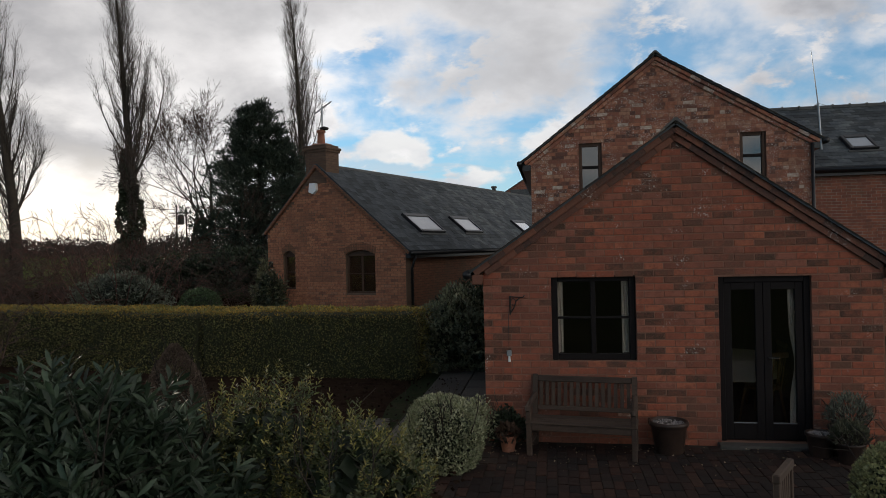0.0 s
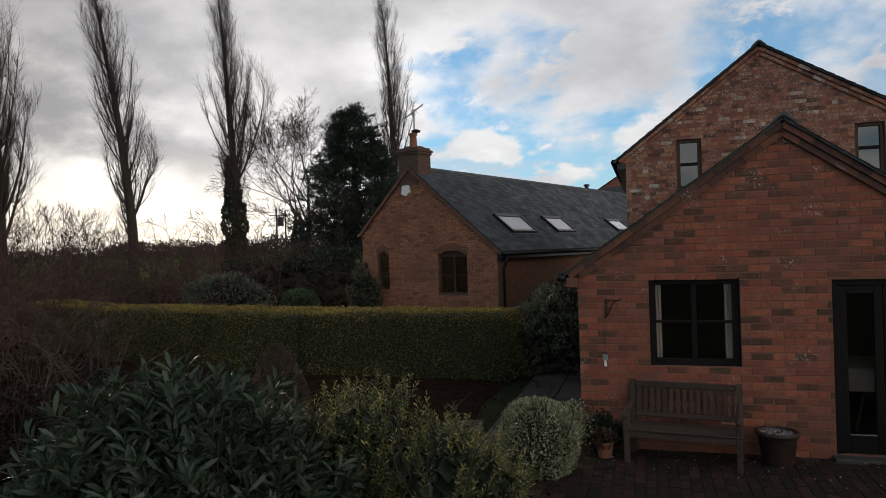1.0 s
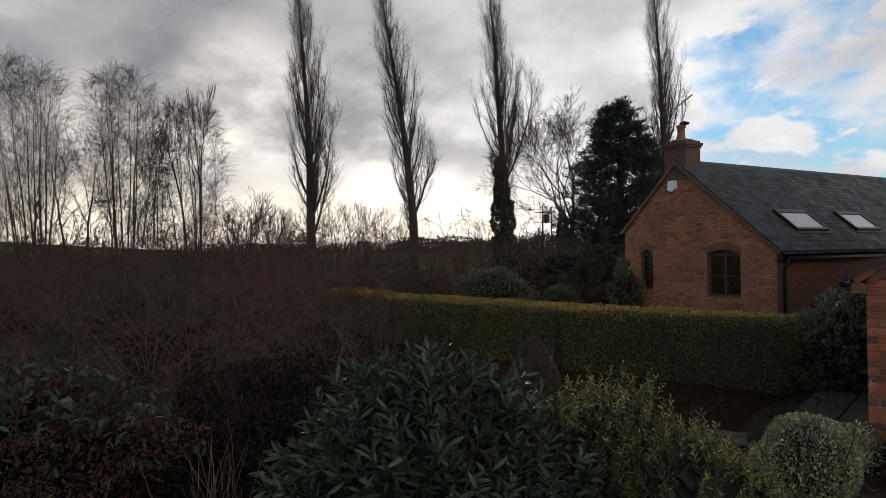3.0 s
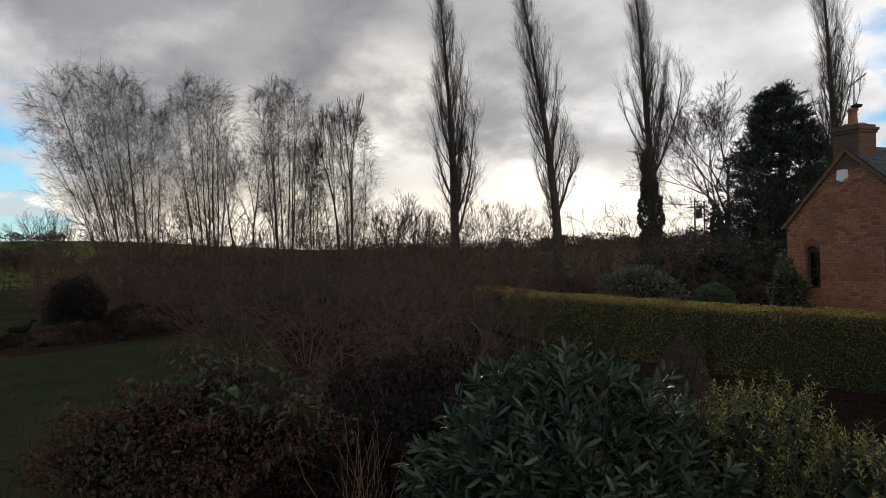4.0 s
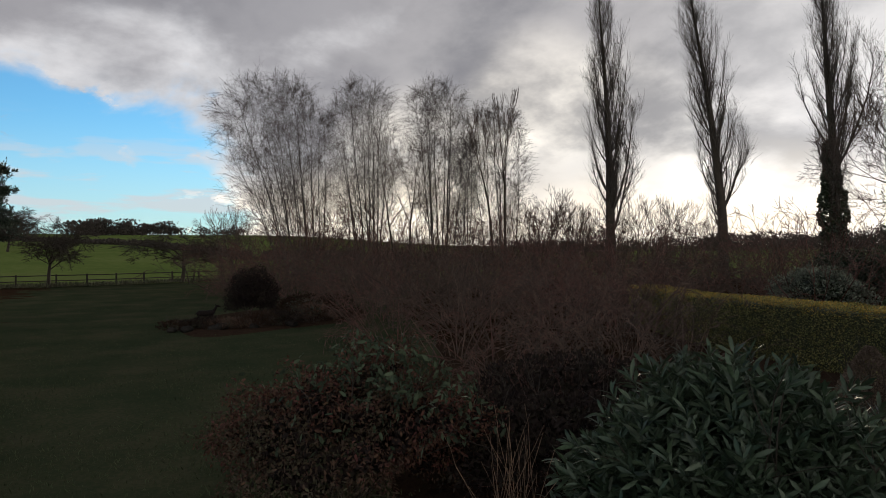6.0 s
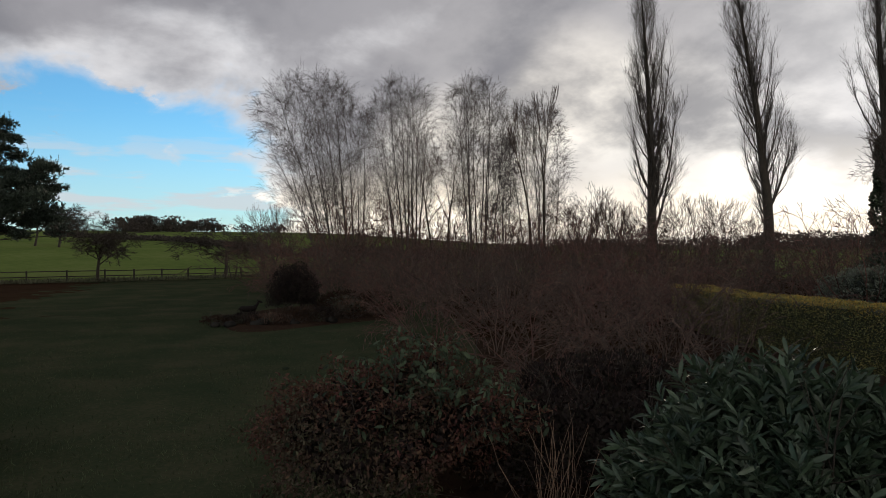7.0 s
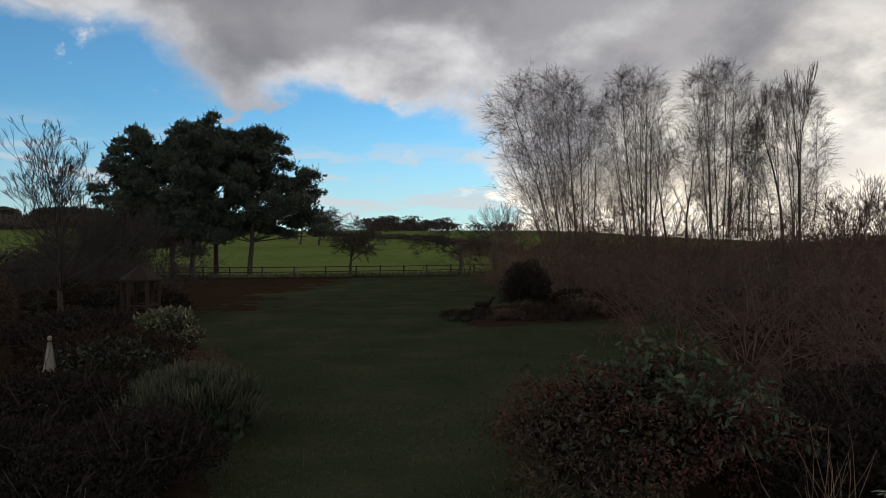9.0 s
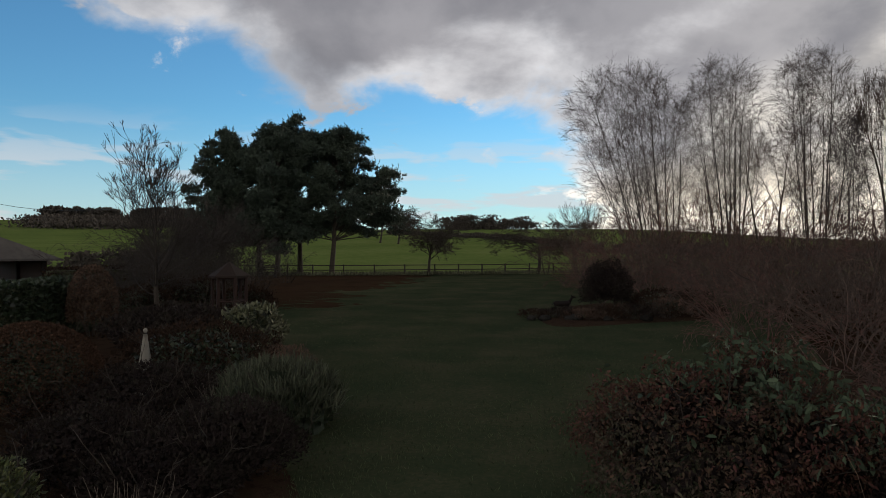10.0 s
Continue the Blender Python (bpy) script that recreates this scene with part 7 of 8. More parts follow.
tangle = [(-9.2, 7.2, 1.5), (-10.5, 5.2, 1.45), (-12.8, 6.8, 1.8), (-12, 9.6, 1.8), (-15.5, 7.4, 1.9), (-15, 10.8, 2.1), (-18.6, 8.6, 2.1), (-18.5, 12.5, 2.3), (-22.5, 11, 2.3), (-22, 15, 2.4), (-26.5, 14, 2.4), (-26, 19, 2.6), (-31, 20, 2.7), (-19, 18, 2.5), (-14, 15, 2.3), (-24, 24, 2.7), (-30, 27, 2.8), (-10.5, 12.2, 1.5), (-17, 22, 2.6), (-12, 19, 2.5), (-27.5, 2.8, 1.9), (-24.5, 4.4, 2.0), (-21.5, 5.2, 1.8), (-19.2, 5.4, 1.7), (-16.8, 5.2, 1.5), (-31, 4.8, 2.3), (-27.6, 6.6, 2.3), (-33.5, 2.6, 2.2), (-23.8, 7.9, 2.2), (-14.2, 4.3, 1.4), (-35, 8.5, 2.6), (-30, 11, 2.6)]
first_ = [thicket("bare_shrub", *spot(x, y), 2.3, 2.3, h, 24, 110 + i, TWIG_RED if i % 2 else TWIG_BROWN, "tangled bare reddish-brown shrub", arch=(0.05, 0.11, 0.08, 0.02)[i], group="bare shrubs", twig=0.0085, sub=5) for i, (x, y, h) in enumerate(tangle[:4])]
for i, (x, y, h) in enumerate(tangle[4:]):
    src = first_[i % 4]
    copy_thing(src, pose(*spot(x, y), 0, 0, 0, k_.uniform(0, 360)) @ Matrix.Scale(h / tangle[i % 4][2] * k_.uniform(0.85, 1.2), 4))
for az, d, s in ((27, 24, 1.5), (36, 27, 1.6), (41, 30, 1.6), (45, 27, 1.5), (20, 27, 1.5), (33, 33, 1.7), (38, 36, 1.8), (25, 32, 1.7), (17, 25, 1.2), (48, 33, 1.8), (29, 38, 1.9),
                 (84.0, 33, 1.2), (81.0, 36, 1.7), (78.6, 33, 1.6), (76.0, 38, 2.3), (73.0, 34, 1.8), (70.6, 39, 2.2), (67.6, 35, 1.9), (65.0, 39, 2.2), (62.0, 36, 1.8), (59.4, 39, 2.2), (56.6, 36, 2.0), (53.6, 38, 2.1), (51.0, 35, 1.8), (44.5, 37, 2.1), (80.0, 41, 2.3), (77.4, 43, 2.6), (74.6, 42, 2.6), (71.8, 44, 2.5), (68.8, 43, 2.3), (66.2, 44, 2.4), (63.4, 43, 2.2), (60.6, 44, 2.1), (57.8, 43, 2.0), (55.0, 43, 2.3), (52.2, 44, 2.2), (48.6, 41, 2.4), (82.4, 40, 1.9), (84.6, 43, 1.9)):
    copy_thing(first_[k_.randrange(4)], pose(*bearing(az, d), 0, 0, 0, k_.uniform(0, 360)) @ Matrix.Scale(s, 4))

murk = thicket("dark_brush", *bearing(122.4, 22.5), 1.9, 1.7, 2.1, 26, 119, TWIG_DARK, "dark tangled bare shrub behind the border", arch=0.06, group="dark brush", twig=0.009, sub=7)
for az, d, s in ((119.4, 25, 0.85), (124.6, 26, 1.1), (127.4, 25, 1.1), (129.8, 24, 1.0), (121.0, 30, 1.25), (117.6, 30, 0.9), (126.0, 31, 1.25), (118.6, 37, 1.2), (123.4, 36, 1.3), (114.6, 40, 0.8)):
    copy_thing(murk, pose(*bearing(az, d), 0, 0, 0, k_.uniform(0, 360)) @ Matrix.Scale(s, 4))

TWIG_ARCH = mat("arching_twig", [(0.055, 0.034, 0.027), (0.115, 0.074, 0.058)], 1.2, 0.9, 0.0, vary=0.4)
for x, y, s in ((-4.7, 2.5, 0.36), (-5.7, 3.3, 0.42), (-6.9, 3.9, 0.5), (-6.4, 2.6, 0.36), (-8.2, 4.6, 0.6)):
    copy_thing(first_[k_.randrange(4)], pose(*spot(x, y), 0, 0, 0, k_.uniform(0, 360)) @ Matrix.Scale(s, 4))
wisp = thicket("arching_shrub", *spot(-7.8, 6.2), 1.7, 1.7, 1.75, 14, 118, TWIG_ARCH, "loose shrub with arching bare brown stems", arch=0.12, group="arching shrubs", twig=0.0095, sub=4)
for x, y, s in ((-9.8, 8.6, 1.1), (-8.2, 8.4, 0.95), (-12.2, 8.2, 1.15), (-11.2, 4.6, 0.95), (-14.0, 9.0, 1.2), (-17.0, 7.2, 1.2), (-10.2, 6.4, 0.9), (-20.5, 9.8, 1.35), (-13.0, 12.2, 1.3)):
    copy_thing(wisp, pose(*spot(x, y), 0, 0, 0, k_.uniform(0, 360)) @ Matrix.Scale(s, 4))

# dry grass tufts
DRY_STEM = mat("tawny_stem", [(0.1040, 0.0656, 0.0416), (0.1920, 0.1240, 0.0800)], 3, 0.9, 0.0, vary=0.4)


def tuft(name, x, y, high, n, seed, material, label, wide=0.5, bend=-0.05, kind=""):
    r = random.Random(seed)
    segs = []
    for _ in range(n):
        a = r.uniform(0, 2 * math.pi)
        tilt = abs(r.gauss(0, wide))
        way = Vector((math.cos(a) * tilt, math.sin(a) * tilt, 1))
        limb(segs, r, (r.gauss(0, 0.08), r.gauss(0, 0.08), -0.02), way, high * r.uniform(0.5, 1.05), 0.0045, 7, bend, 0.10, 0.4)
    ob = tagged(new(name, twigs_mesh(name, segs, material)), label, "grass", kind=kind)
    ob.location = (x, y, 0)
    return ob


tuft("dry_grass", *bearing(57.6, 4.3), 1.15, 36, 121, DRY_STEM, "sparse tuft of bent tawny stems", 0.13, bend=-0.02)
tuft("dry_grass", *bearing(121.5, 7.6), 0.75, 60, 122, TWIG_GREY, "clump of dry pale grass stems", 0.35)
tuft("dry_grass", *bearing(129.6, 4.3), 0.8, 150, 123, TWIG_GREY, "clump of pale bare stems", 0.5)
shrub("grassy_shrub", *bearing(115.6, 7.6), (0.90, 0.80, 0.44), 5600, 0.20, 0.045, LEAF_REED, 124, "grassy olive-green clump at the lawn's edge", lump=0.25, lift=1.6, outward=0.3)
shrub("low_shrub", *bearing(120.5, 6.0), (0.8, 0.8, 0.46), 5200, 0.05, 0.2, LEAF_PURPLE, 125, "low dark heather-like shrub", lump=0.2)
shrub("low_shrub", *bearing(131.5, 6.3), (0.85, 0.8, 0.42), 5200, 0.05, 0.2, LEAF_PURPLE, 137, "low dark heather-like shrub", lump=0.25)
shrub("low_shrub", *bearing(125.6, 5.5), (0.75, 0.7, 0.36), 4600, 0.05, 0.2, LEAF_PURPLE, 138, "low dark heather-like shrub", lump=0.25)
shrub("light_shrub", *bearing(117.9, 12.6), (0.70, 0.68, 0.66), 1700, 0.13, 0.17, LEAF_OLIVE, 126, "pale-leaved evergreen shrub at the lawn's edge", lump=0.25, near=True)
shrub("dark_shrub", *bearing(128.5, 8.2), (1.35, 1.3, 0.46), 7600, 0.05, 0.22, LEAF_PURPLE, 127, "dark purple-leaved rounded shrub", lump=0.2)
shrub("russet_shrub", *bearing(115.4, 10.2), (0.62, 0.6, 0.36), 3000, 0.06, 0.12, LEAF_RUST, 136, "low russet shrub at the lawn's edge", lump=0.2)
shrub("dark_shrub", *bearing(122.5, 10.6), (1.5, 1.4, 0.6), 4600, 0.07, 0.24, LEAF_DIM_RUST, 128, "low russet shrub in the border", lump=0.25)
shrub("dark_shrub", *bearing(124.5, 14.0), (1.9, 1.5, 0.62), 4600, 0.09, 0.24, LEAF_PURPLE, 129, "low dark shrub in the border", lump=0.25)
shrub("beech_dome", *bearing(136.3, 8.6), (0.92, 0.90, 0.80), 18000, 0.036, 0.34, LEAF_BEECH, 130, "clipped dome of copper-brown beech", lump=0.025, inner=0.9)
shrub("beech_dome", *bearing(131.5, 16.6), (0.64, 0.62, 1.12), 6000, 0.055, 0.34, LEAF_RUST, 131, "clipped copper-brown beech behind the border", lump=0.04, inner=0.9)
shrub("dark_shrub", *bearing(141.0, 5.4), (0.5, 0.5, 0.42), 3800, 0.05, 0.22, LEAF_GOLD, 132, "small yellowish shrub near the house", lump=0.25)
shrub("yew_bush", *bearing(83.3, 20.3), (1.0, 0.92, 1.08), 9500, 0.06, 0.24, LEAF_PURPLE, 133, "dark rounded yew in the island bed", lump=0.30)
shrub("russet_shrub", *bearing(78.5, 20.5), (1.5, 1.0, 0.5), 3200, 0.08, 0.22, LEAF_DIM_RUST, 134, "low russet shrub in the island bed", lump=0.25)
shrub("russet_shrub", *bearing(122.5, 34), (4.0, 2.0, 0.9), 4200, 0.16, 0.26, LEAF_DIM_RUST, 135, "low russet shrubbery before the pines", lump=0.3)
for i, (az, d) in enumerate(((90, 18.9), (88.4, 18.7), (85.6, 18.8), (84.2, 18.9), (81.0, 18.8))):
    x, y = bearing(az, d)
    tuft("grass_tuft", x, y, 0.45, 60, 140 + i, TWIG_BROWN if i % 3 == 0 else LEAF_REED, "low grassy tuft at the edge of the island bed", 0.6, kind="stuff")
for i, (az, d, q) in enumerate(((90.6, 18.5, 0.16), (89.2, 18.3, 0.2), (87.0, 18.3, 0.17), (86.2, 18.4, 0.22), (83.2, 18.3, 0.18), (79.6, 18.6, 0.22))):
    rs = np.random.RandomState(150 + i)
    bm = bmesh.new()
    bmesh.ops.create_icosphere(bm, subdivisions=2, radius=q)
    for v in bm.verts:
        v.co *= 1 + 0.35 * noise.noise(v.co * 4 + Vector((i * 3, 0, 0)))
        v.co.z *= 0.65
    me = bpy.data.meshes.new("stone")
    bm.to_mesh(me), bm.free()
    me.materials.append(STONE)
    x, y = bearing(az, d)
    ob = tagged(new("edging_stone", me), "rough grey stone edging the island bed", "stone", "edging stones")
    ob.location = (x, y, q * 0.35)


for i, (az, d, w, h) in enumerate(((90.2, 19.0, 0.8, 0.16), (88.0, 18.9, 0.7, 0.20), (85.4, 18.7, 0.8, 0.18), (83.0, 18.6, 0.7, 0.26), (80.4, 18.7, 0.9, 0.30), (77.6, 19.2, 1.1, 0.42), (75.4, 20.2, 1.3, 0.55))):
    shrub("low_shrub", *bearing(az, d), (w, 0.6, h), 900, 0.07, 0.2, (LEAF_DIM_RUST, LEAF_PURPLE, LEAF_RUST)[i % 3], 160 + i, "low withered plant in the island bed", lump=0.5, lift=0.6, core=False, group="bed plants")


def deer():
    """A garden figure of a standing deer, one plain mesh."""
    g = Geo()
    g.tube([(-0.42, 0, 0.62), (-0.3, 0, 0.66), (0, 0, 0.64), (0.3, 0, 0.67), (0.42, 0, 0.72)], [0.09, 0.15, 0.155, 0.15, 0.08], 12)
    g.tube([(0.34, 0, 0.70), (0.46, 0, 0.86), (0.53, 0, 1.0)], [0.10, 0.065, 0.055], 10)
    g.tube([(0.50, 0, 1.0), (0.60, 0, 0.99), (0.72, 0, 0.93)], [0.06, 0.055, 0.025], 10)
    for s in (-1, 1):
        g.tube([(0.50, 0.03 * s, 1.03), (0.46, 0.13 * s, 1.10)], [0.03, 0.008], 6)
        for x in (-0.34, 0.32):
            g.tube([(x, 0.08 * s, 0.6), (x + 0.02, 0.08 * s, 0.3), (x, 0.08 * s, -0.02)], [0.05, 0.025, 0.02], 7)
    g.tube([(-0.44, 0, 0.66), (-0.52, 0, 0.58)], [0.03, 0.012], 6)
    x, y = bearing(87.6, 19.3)
    solid("deer_statue", g, DEER_PAINT, "dark bronze statue of a standing deer", "statue", pose(x, y, 0.02, 0, 0, 82) @ Matrix.Scale(0.68, 4), smooth=True)


deer()

# ---------------------------------------------------------------- inside the garden room
def H(u, w, z=0.0, turn=0.0):
    """A pose in the house's axes."""
    return HOUSE @ pose(u, w, z, 0, 0, turn)


def curtain(u0, u1, z0, z1, w, folds, tie=None, label="pale curtain hanging inside the glass"):
    """Cloth with folds; tie: height at which it is drawn in."""
    n, rows = folds * 6, 14
    vs, fs = [], []
    for j in range(rows + 1):
        z = z0 + (z1 - z0) * j / rows
        pull = 1.0 if tie is None else 1 - 0.45 * math.exp(-((z - tie) / 0.28) ** 2)
        for i in range(n + 1):
            s = i / n
            vs.append((u1 - (u1 - u0) * s * pull, w + 0.022 * math.sin(s * folds * 2 * math.pi + 0.3 * math.sin(j)), z))
    for j in range(rows):
        for i in range(n):
            a = j * (n + 1) + i
            fs.append((a, a + 1, a + n + 2, a + n + 1))
    back = [(x, y + 0.004, z) for x, y, z in vs]
    k = len(vs)
    g = Geo().add(vs + back, fs + [tuple(q + k for q in reversed(f)) for f in fs])
    return solid("curtain", g, CURTAIN, label, "curtain", HOUSE, group="curtains", smooth=True)


curtain(-1.41, -1.31, 1.06, 1.98, 0.20, 3)
curtain(-0.61, -0.51, 1.06, 1.98, 0.20, 3)
curtain(1.28, 1.42, 0.09, 1.9, 0.19, 4, tie=0.95, label="pale curtain tied back beside the garden door")

tab = thing("dining_table", "round table under a white cloth inside the room", "table", H(1.0, 1.75, 0.055))
part("tabletop", Geo().lathe([(0.0, 0.70), (0.52, 0.70), (0.55, 0.715), (0.55, 0.735), (0.0, 0.74)], 28), CHAIR_WOOD, tab)
for a in (45, 135, 225, 315):
    x, y = 0.36 * math.cos(radians(a)), 0.36 * math.sin(radians(a))
    part("leg", Geo().tube([(x * 1.15, y * 1.15, 0.0), (x, y, 0.7)], [0.018, 0.028], 8), CHAIR_WOOD, tab, smooth=True)
prof = [(0.0, 0.742), (0.54, 0.743), (0.575, 0.73), (0.585, 0.6), (0.60, 0.46)]
vs_, fs_ = [], []
for r0, z0 in prof:
    for k in range(48):
        a = 2 * math.pi * k / 48
        wob = 1 + (0.035 * math.sin(a * 9) if z0 < 0.7 else 0)
        vs_.append((r0 * wob * math.cos(a), r0 * wob * math.sin(a), z0))
for i in range(len(prof) - 1):
    for k in range(48):
        fs_.append((i * 48 + k, i * 48 + (k + 1) % 48, (i + 1) * 48 + (k + 1) % 48, (i + 1) * 48 + k))
solid("tablecloth", Geo().add(vs_, fs_), CLOTH, "white cloth hanging over the round table", "tablecloth", H(1.0, 1.75, 0.058), smooth=True)


def dining_chair(m):
    t = thing("dining_chair", "light wooden stick-back dining chair", "chair", m, group="dining chairs")
    part("seat", Geo().lathe([(0.0, 0.43), (0.18, 0.43), (0.205, 0.44), (0.20, 0.462), (0.0, 0.455)], 20), CHAIR_WOOD, t, smooth=True)
    for x, y in ((-0.15, -0.14), (0.15, -0.14), (-0.14, 0.14), (0.14, 0.14)):
        part("leg", Geo().tube([(x * 1.4, y * 1.35, 0), (x, y, 0.435)], [0.013, 0.018], 8), CHAIR_WOOD, t, smooth=True)
    for k in range(5):
        x = -0.14 + 0.07 * k
        part("spindle", Geo().tube([(x, 0.165, 0.45), (x * 1.15, 0.24, 0.86)], 0.008, 6), CHAIR_WOOD, t)
    part("top_rail", Geo().box(-0.2, 0.2, 0.228, 0.252, 0.85, 0.92, 0.008), CHAIR_WOOD, t)
    return t


c_ = dining_chair(H(1.2, 0.95, 0.055, 200))
copy_thing(c_, H(0.1, 1.2, 0.055, 130))
copy_thing(c_, H(1.45, 1.75, 0.055, 270))


# ---------------------------------------------------------------- bench and pots on the patio
def bench():
    t = thing("garden_bench", "weathered grey-brown slatted wooden garden bench against the wall", "bench", H(-1.13, -0.41, 0.0, -8) @ Matrix.Diagonal((0.99, 1.03, 0.93, 1.0)))
    hw = 0.61
    for s in (-1, 1):
        x = s * (hw - 0.03)
        part("front_leg", Geo().box(x - 0.03, x + 0.03, -0.26, -0.20, 0, 0.60, 0.006), BENCH_WOOD, t)
        g = Geo()
        g.add([(x - 0.03, 0.17, 0), (x + 0.03, 0.17, 0), (x + 0.03, 0.23, 0), (x - 0.03, 0.23, 0), (x - 0.03, 0.17, 0.42), (x + 0.03, 0.17, 0.42), (x + 0.03, 0.23, 0.42), (x - 0.03, 0.23, 0.42), (x - 0.03, 0.25, 0.90), (x + 0.03, 0.25, 0.90), (x + 0.03, 0.30, 0.90), (x - 0.03, 0.30, 0.90)],
              [(3, 2, 1, 0), (0, 1, 5, 4), (1, 2, 6, 5), (2, 3, 7, 6), (3, 0, 4, 7), (4, 5, 9, 8), (5, 6, 10, 9), (6, 7, 11, 10), (7, 4, 8, 11), (8, 9, 10, 11)])
        part("back_leg", g, BENCH_WOOD, t)
        part("armrest", Geo().tube([(x, 0.22, 0.66), (x, 0.05, 0.645), (x, -0.18, 0.615), (x, -0.28, 0.59), (x, -0.30, 0.565)], [0.03, 0.033, 0.036, 0.036, 0.022], 8), BENCH_WOOD, t, "pale worn curved armrest")
        part("side_rail", Geo().box(x - 0.02, x + 0.02, -0.20, 0.17, 0.33, 0.40, 0.005), BENCH_WOOD, t)
        part("stretcher", Geo().box(x - 0.018, x + 0.018, -0.20, 0.17, 0.13, 0.17, 0.005), BENCH_WOOD, t)
    for k in range(5):
        y = -0.265 + k * 0.092
        part("seat_slat", Geo().box(-hw - 0.01, hw + 0.01, y, y + 0.075, 0.402 - 0.004 * k, 0.424 - 0.004 * k, 0.006), BENCH_WOOD, t)
    part("front_rail", Geo().box(-hw + 0.06, hw - 0.06, -0.245, -0.215, 0.32, 0.398, 0.005), BENCH_WOOD, t)
    tilt = Matrix.Translation((0, 0.20, 0.42)) @ Matrix.Rotation(-0.17, 4, "X")
    part("top_rail", Geo().box(-hw + 0.061, hw - 0.061, -0.02, 0.025, 0.40, 0.475, 0.008, tilt), BENCH_WOOD, t)
    part("lower_rail", Geo().box(-hw + 0.061, hw - 0.061, -0.02, 0.02, 0.045, 0.10, 0.006, tilt), BENCH_WOOD, t)
    for k in range(15):
        x = -hw + 0.10 + k * (2 * hw - 0.2) / 14
        part("back_slat", Geo().box(x - 0.021, x + 0.021, -0.008, 0.008, 0.101, 0.399, 0.003, tilt), BENCH_WOOD, t)


bench()


def pot(name, m, r, h, material, label, fill=None, group="pots", soil_at=0.88):
    t = thing(name, label, "plant pot", m, group=group)
    body = Geo().lathe([(0.0, 0.0), (r * 0.70, 0.0), (r * 0.74, 0.02), (r * 0.96, h * 0.84), (r * 0.99, h * 0.86), (r * 1.05, h * 0.87), (r * 1.06, h * 0.97), (r * 1.02, h), (r * 0.93, h), (r * 0.90, h * 0.9), (r * 0.85, h * 0.7)], 28)
    part("pot_body", body, material, t, smooth=True)
    if fill == "gravel":
        rs = random.Random(int(r * 1000))
        part("bedding", Geo().lathe([(0.0, h * soil_at + 0.012), (r * 0.5, h * soil_at + 0.008), (r * 0.9, h * soil_at)], 24), JOINT, t)
        g = Geo()
        for _ in range(260):
            a, q = rs.uniform(0, 6.283), r * 0.87 * math.sqrt(rs.random())
            s = rs.uniform(0.006, 0.012)
            x, y, z = q * math.cos(a), q * math.sin(a), h * soil_at + 0.012
            g.add([(x - s, y, z), (x, y - s * 0.8, z), (x + s, y, z), (x, y + s * 0.8, z), (x, y, z + s), (x, y, z - s)], [(0, 1, 4), (1, 2, 4), (2, 3, 4), (3, 0, 4), (1, 0, 5), (2, 1, 5), (3, 2, 5), (0, 3, 5)])
        part("gravel_topping", g, GRAVEL, t, "pale gravel filling the pot", kind="stuff")
    else:
        part("bedding", Geo().lathe([(0.0, h * soil_at + 0.01), (r * 0.9, h * soil_at)], 24), SOIL, t)
    return t


pot("gravel_pot", H(-0.17, -0.32), 0.205, 0.37, DARK_GLAZE, "broad dark pot topped with pale gravel", "gravel")
pot("terracotta_pot", H(-1.98, -0.42), 0.10, 0.20, TERRACOTTA, "small terracotta pot with a withered plant")
pot("gravel_pot", H(1.42, -0.34), 0.15, 0.27, DARK_GLAZE, "small dark pot topped with gravel beside the door", "gravel")
pot("dark_pot", H(1.71, -0.32), 0.19, 0.34, DARK_GLAZE, "dark pot holding a grey lavender bush")
pot("dark_pot", H(1.62, -0.58), 0.14, 0.24, DARK_GLAZE, "dark pot holding a withered plant")


def pot_plant(name, u, w, base, radii, n, leaf, wide, material, seed, label):
    m = H(u, w)
    p = m.translation
    return shrub(name, p.x, p.y, radii, n, leaf, wide, material, seed, label, category="plant", base=base, lump=0.3, near=False, lift=0.8, outward=0.6, core=False)


LEAF_LAVENDER = mat("lavender_leaf", [(0.0765, 0.0858, 0.0612), (0.1445, 0.1482, 0.1080)], 9, 0.8, 0.0, vary=0.4)
pot_plant("lavender", 1.71, -0.32, 0.27, (0.19, 0.19, 0.23), 1500, 0.055, 0.1, LEAF_LAVENDER, 201, "grey-green lavender bush in a dark pot")
pot_plant("withered_plant", 1.62, -0.58, 0.19, (0.17, 0.17, 0.14), 1300, 0.06, 0.08, ROUGH_GRASS, 202, "withered straw-coloured plant in a dark pot")
pot_plant("withered_plant", -1.98, -0.42, 0.15, (0.10, 0.10, 0.09), 300, 0.06, 0.2, LEAF_RUST, 203, "withered plant in a terracotta pot")
x_, y_ = H(-2.38, -0.30).translation.xy
shrub("small_shrub", x_, y_, (0.24, 0.22, 0.33), 1500, 0.045, 0.28, LEAF_SILVER, 204, "small loose variegated shrub at the corner of the wall", lump=0.5, core=False)
x_, y_ = H(-2.02, -0.16).translation.xy
shrub("small_shrub", x_, y_, (0.24, 0.16, 0.24), 1600, 0.045, 0.28, LEAF_DARK, 205, "small dark green shrub behind the bench", lump=0.3)


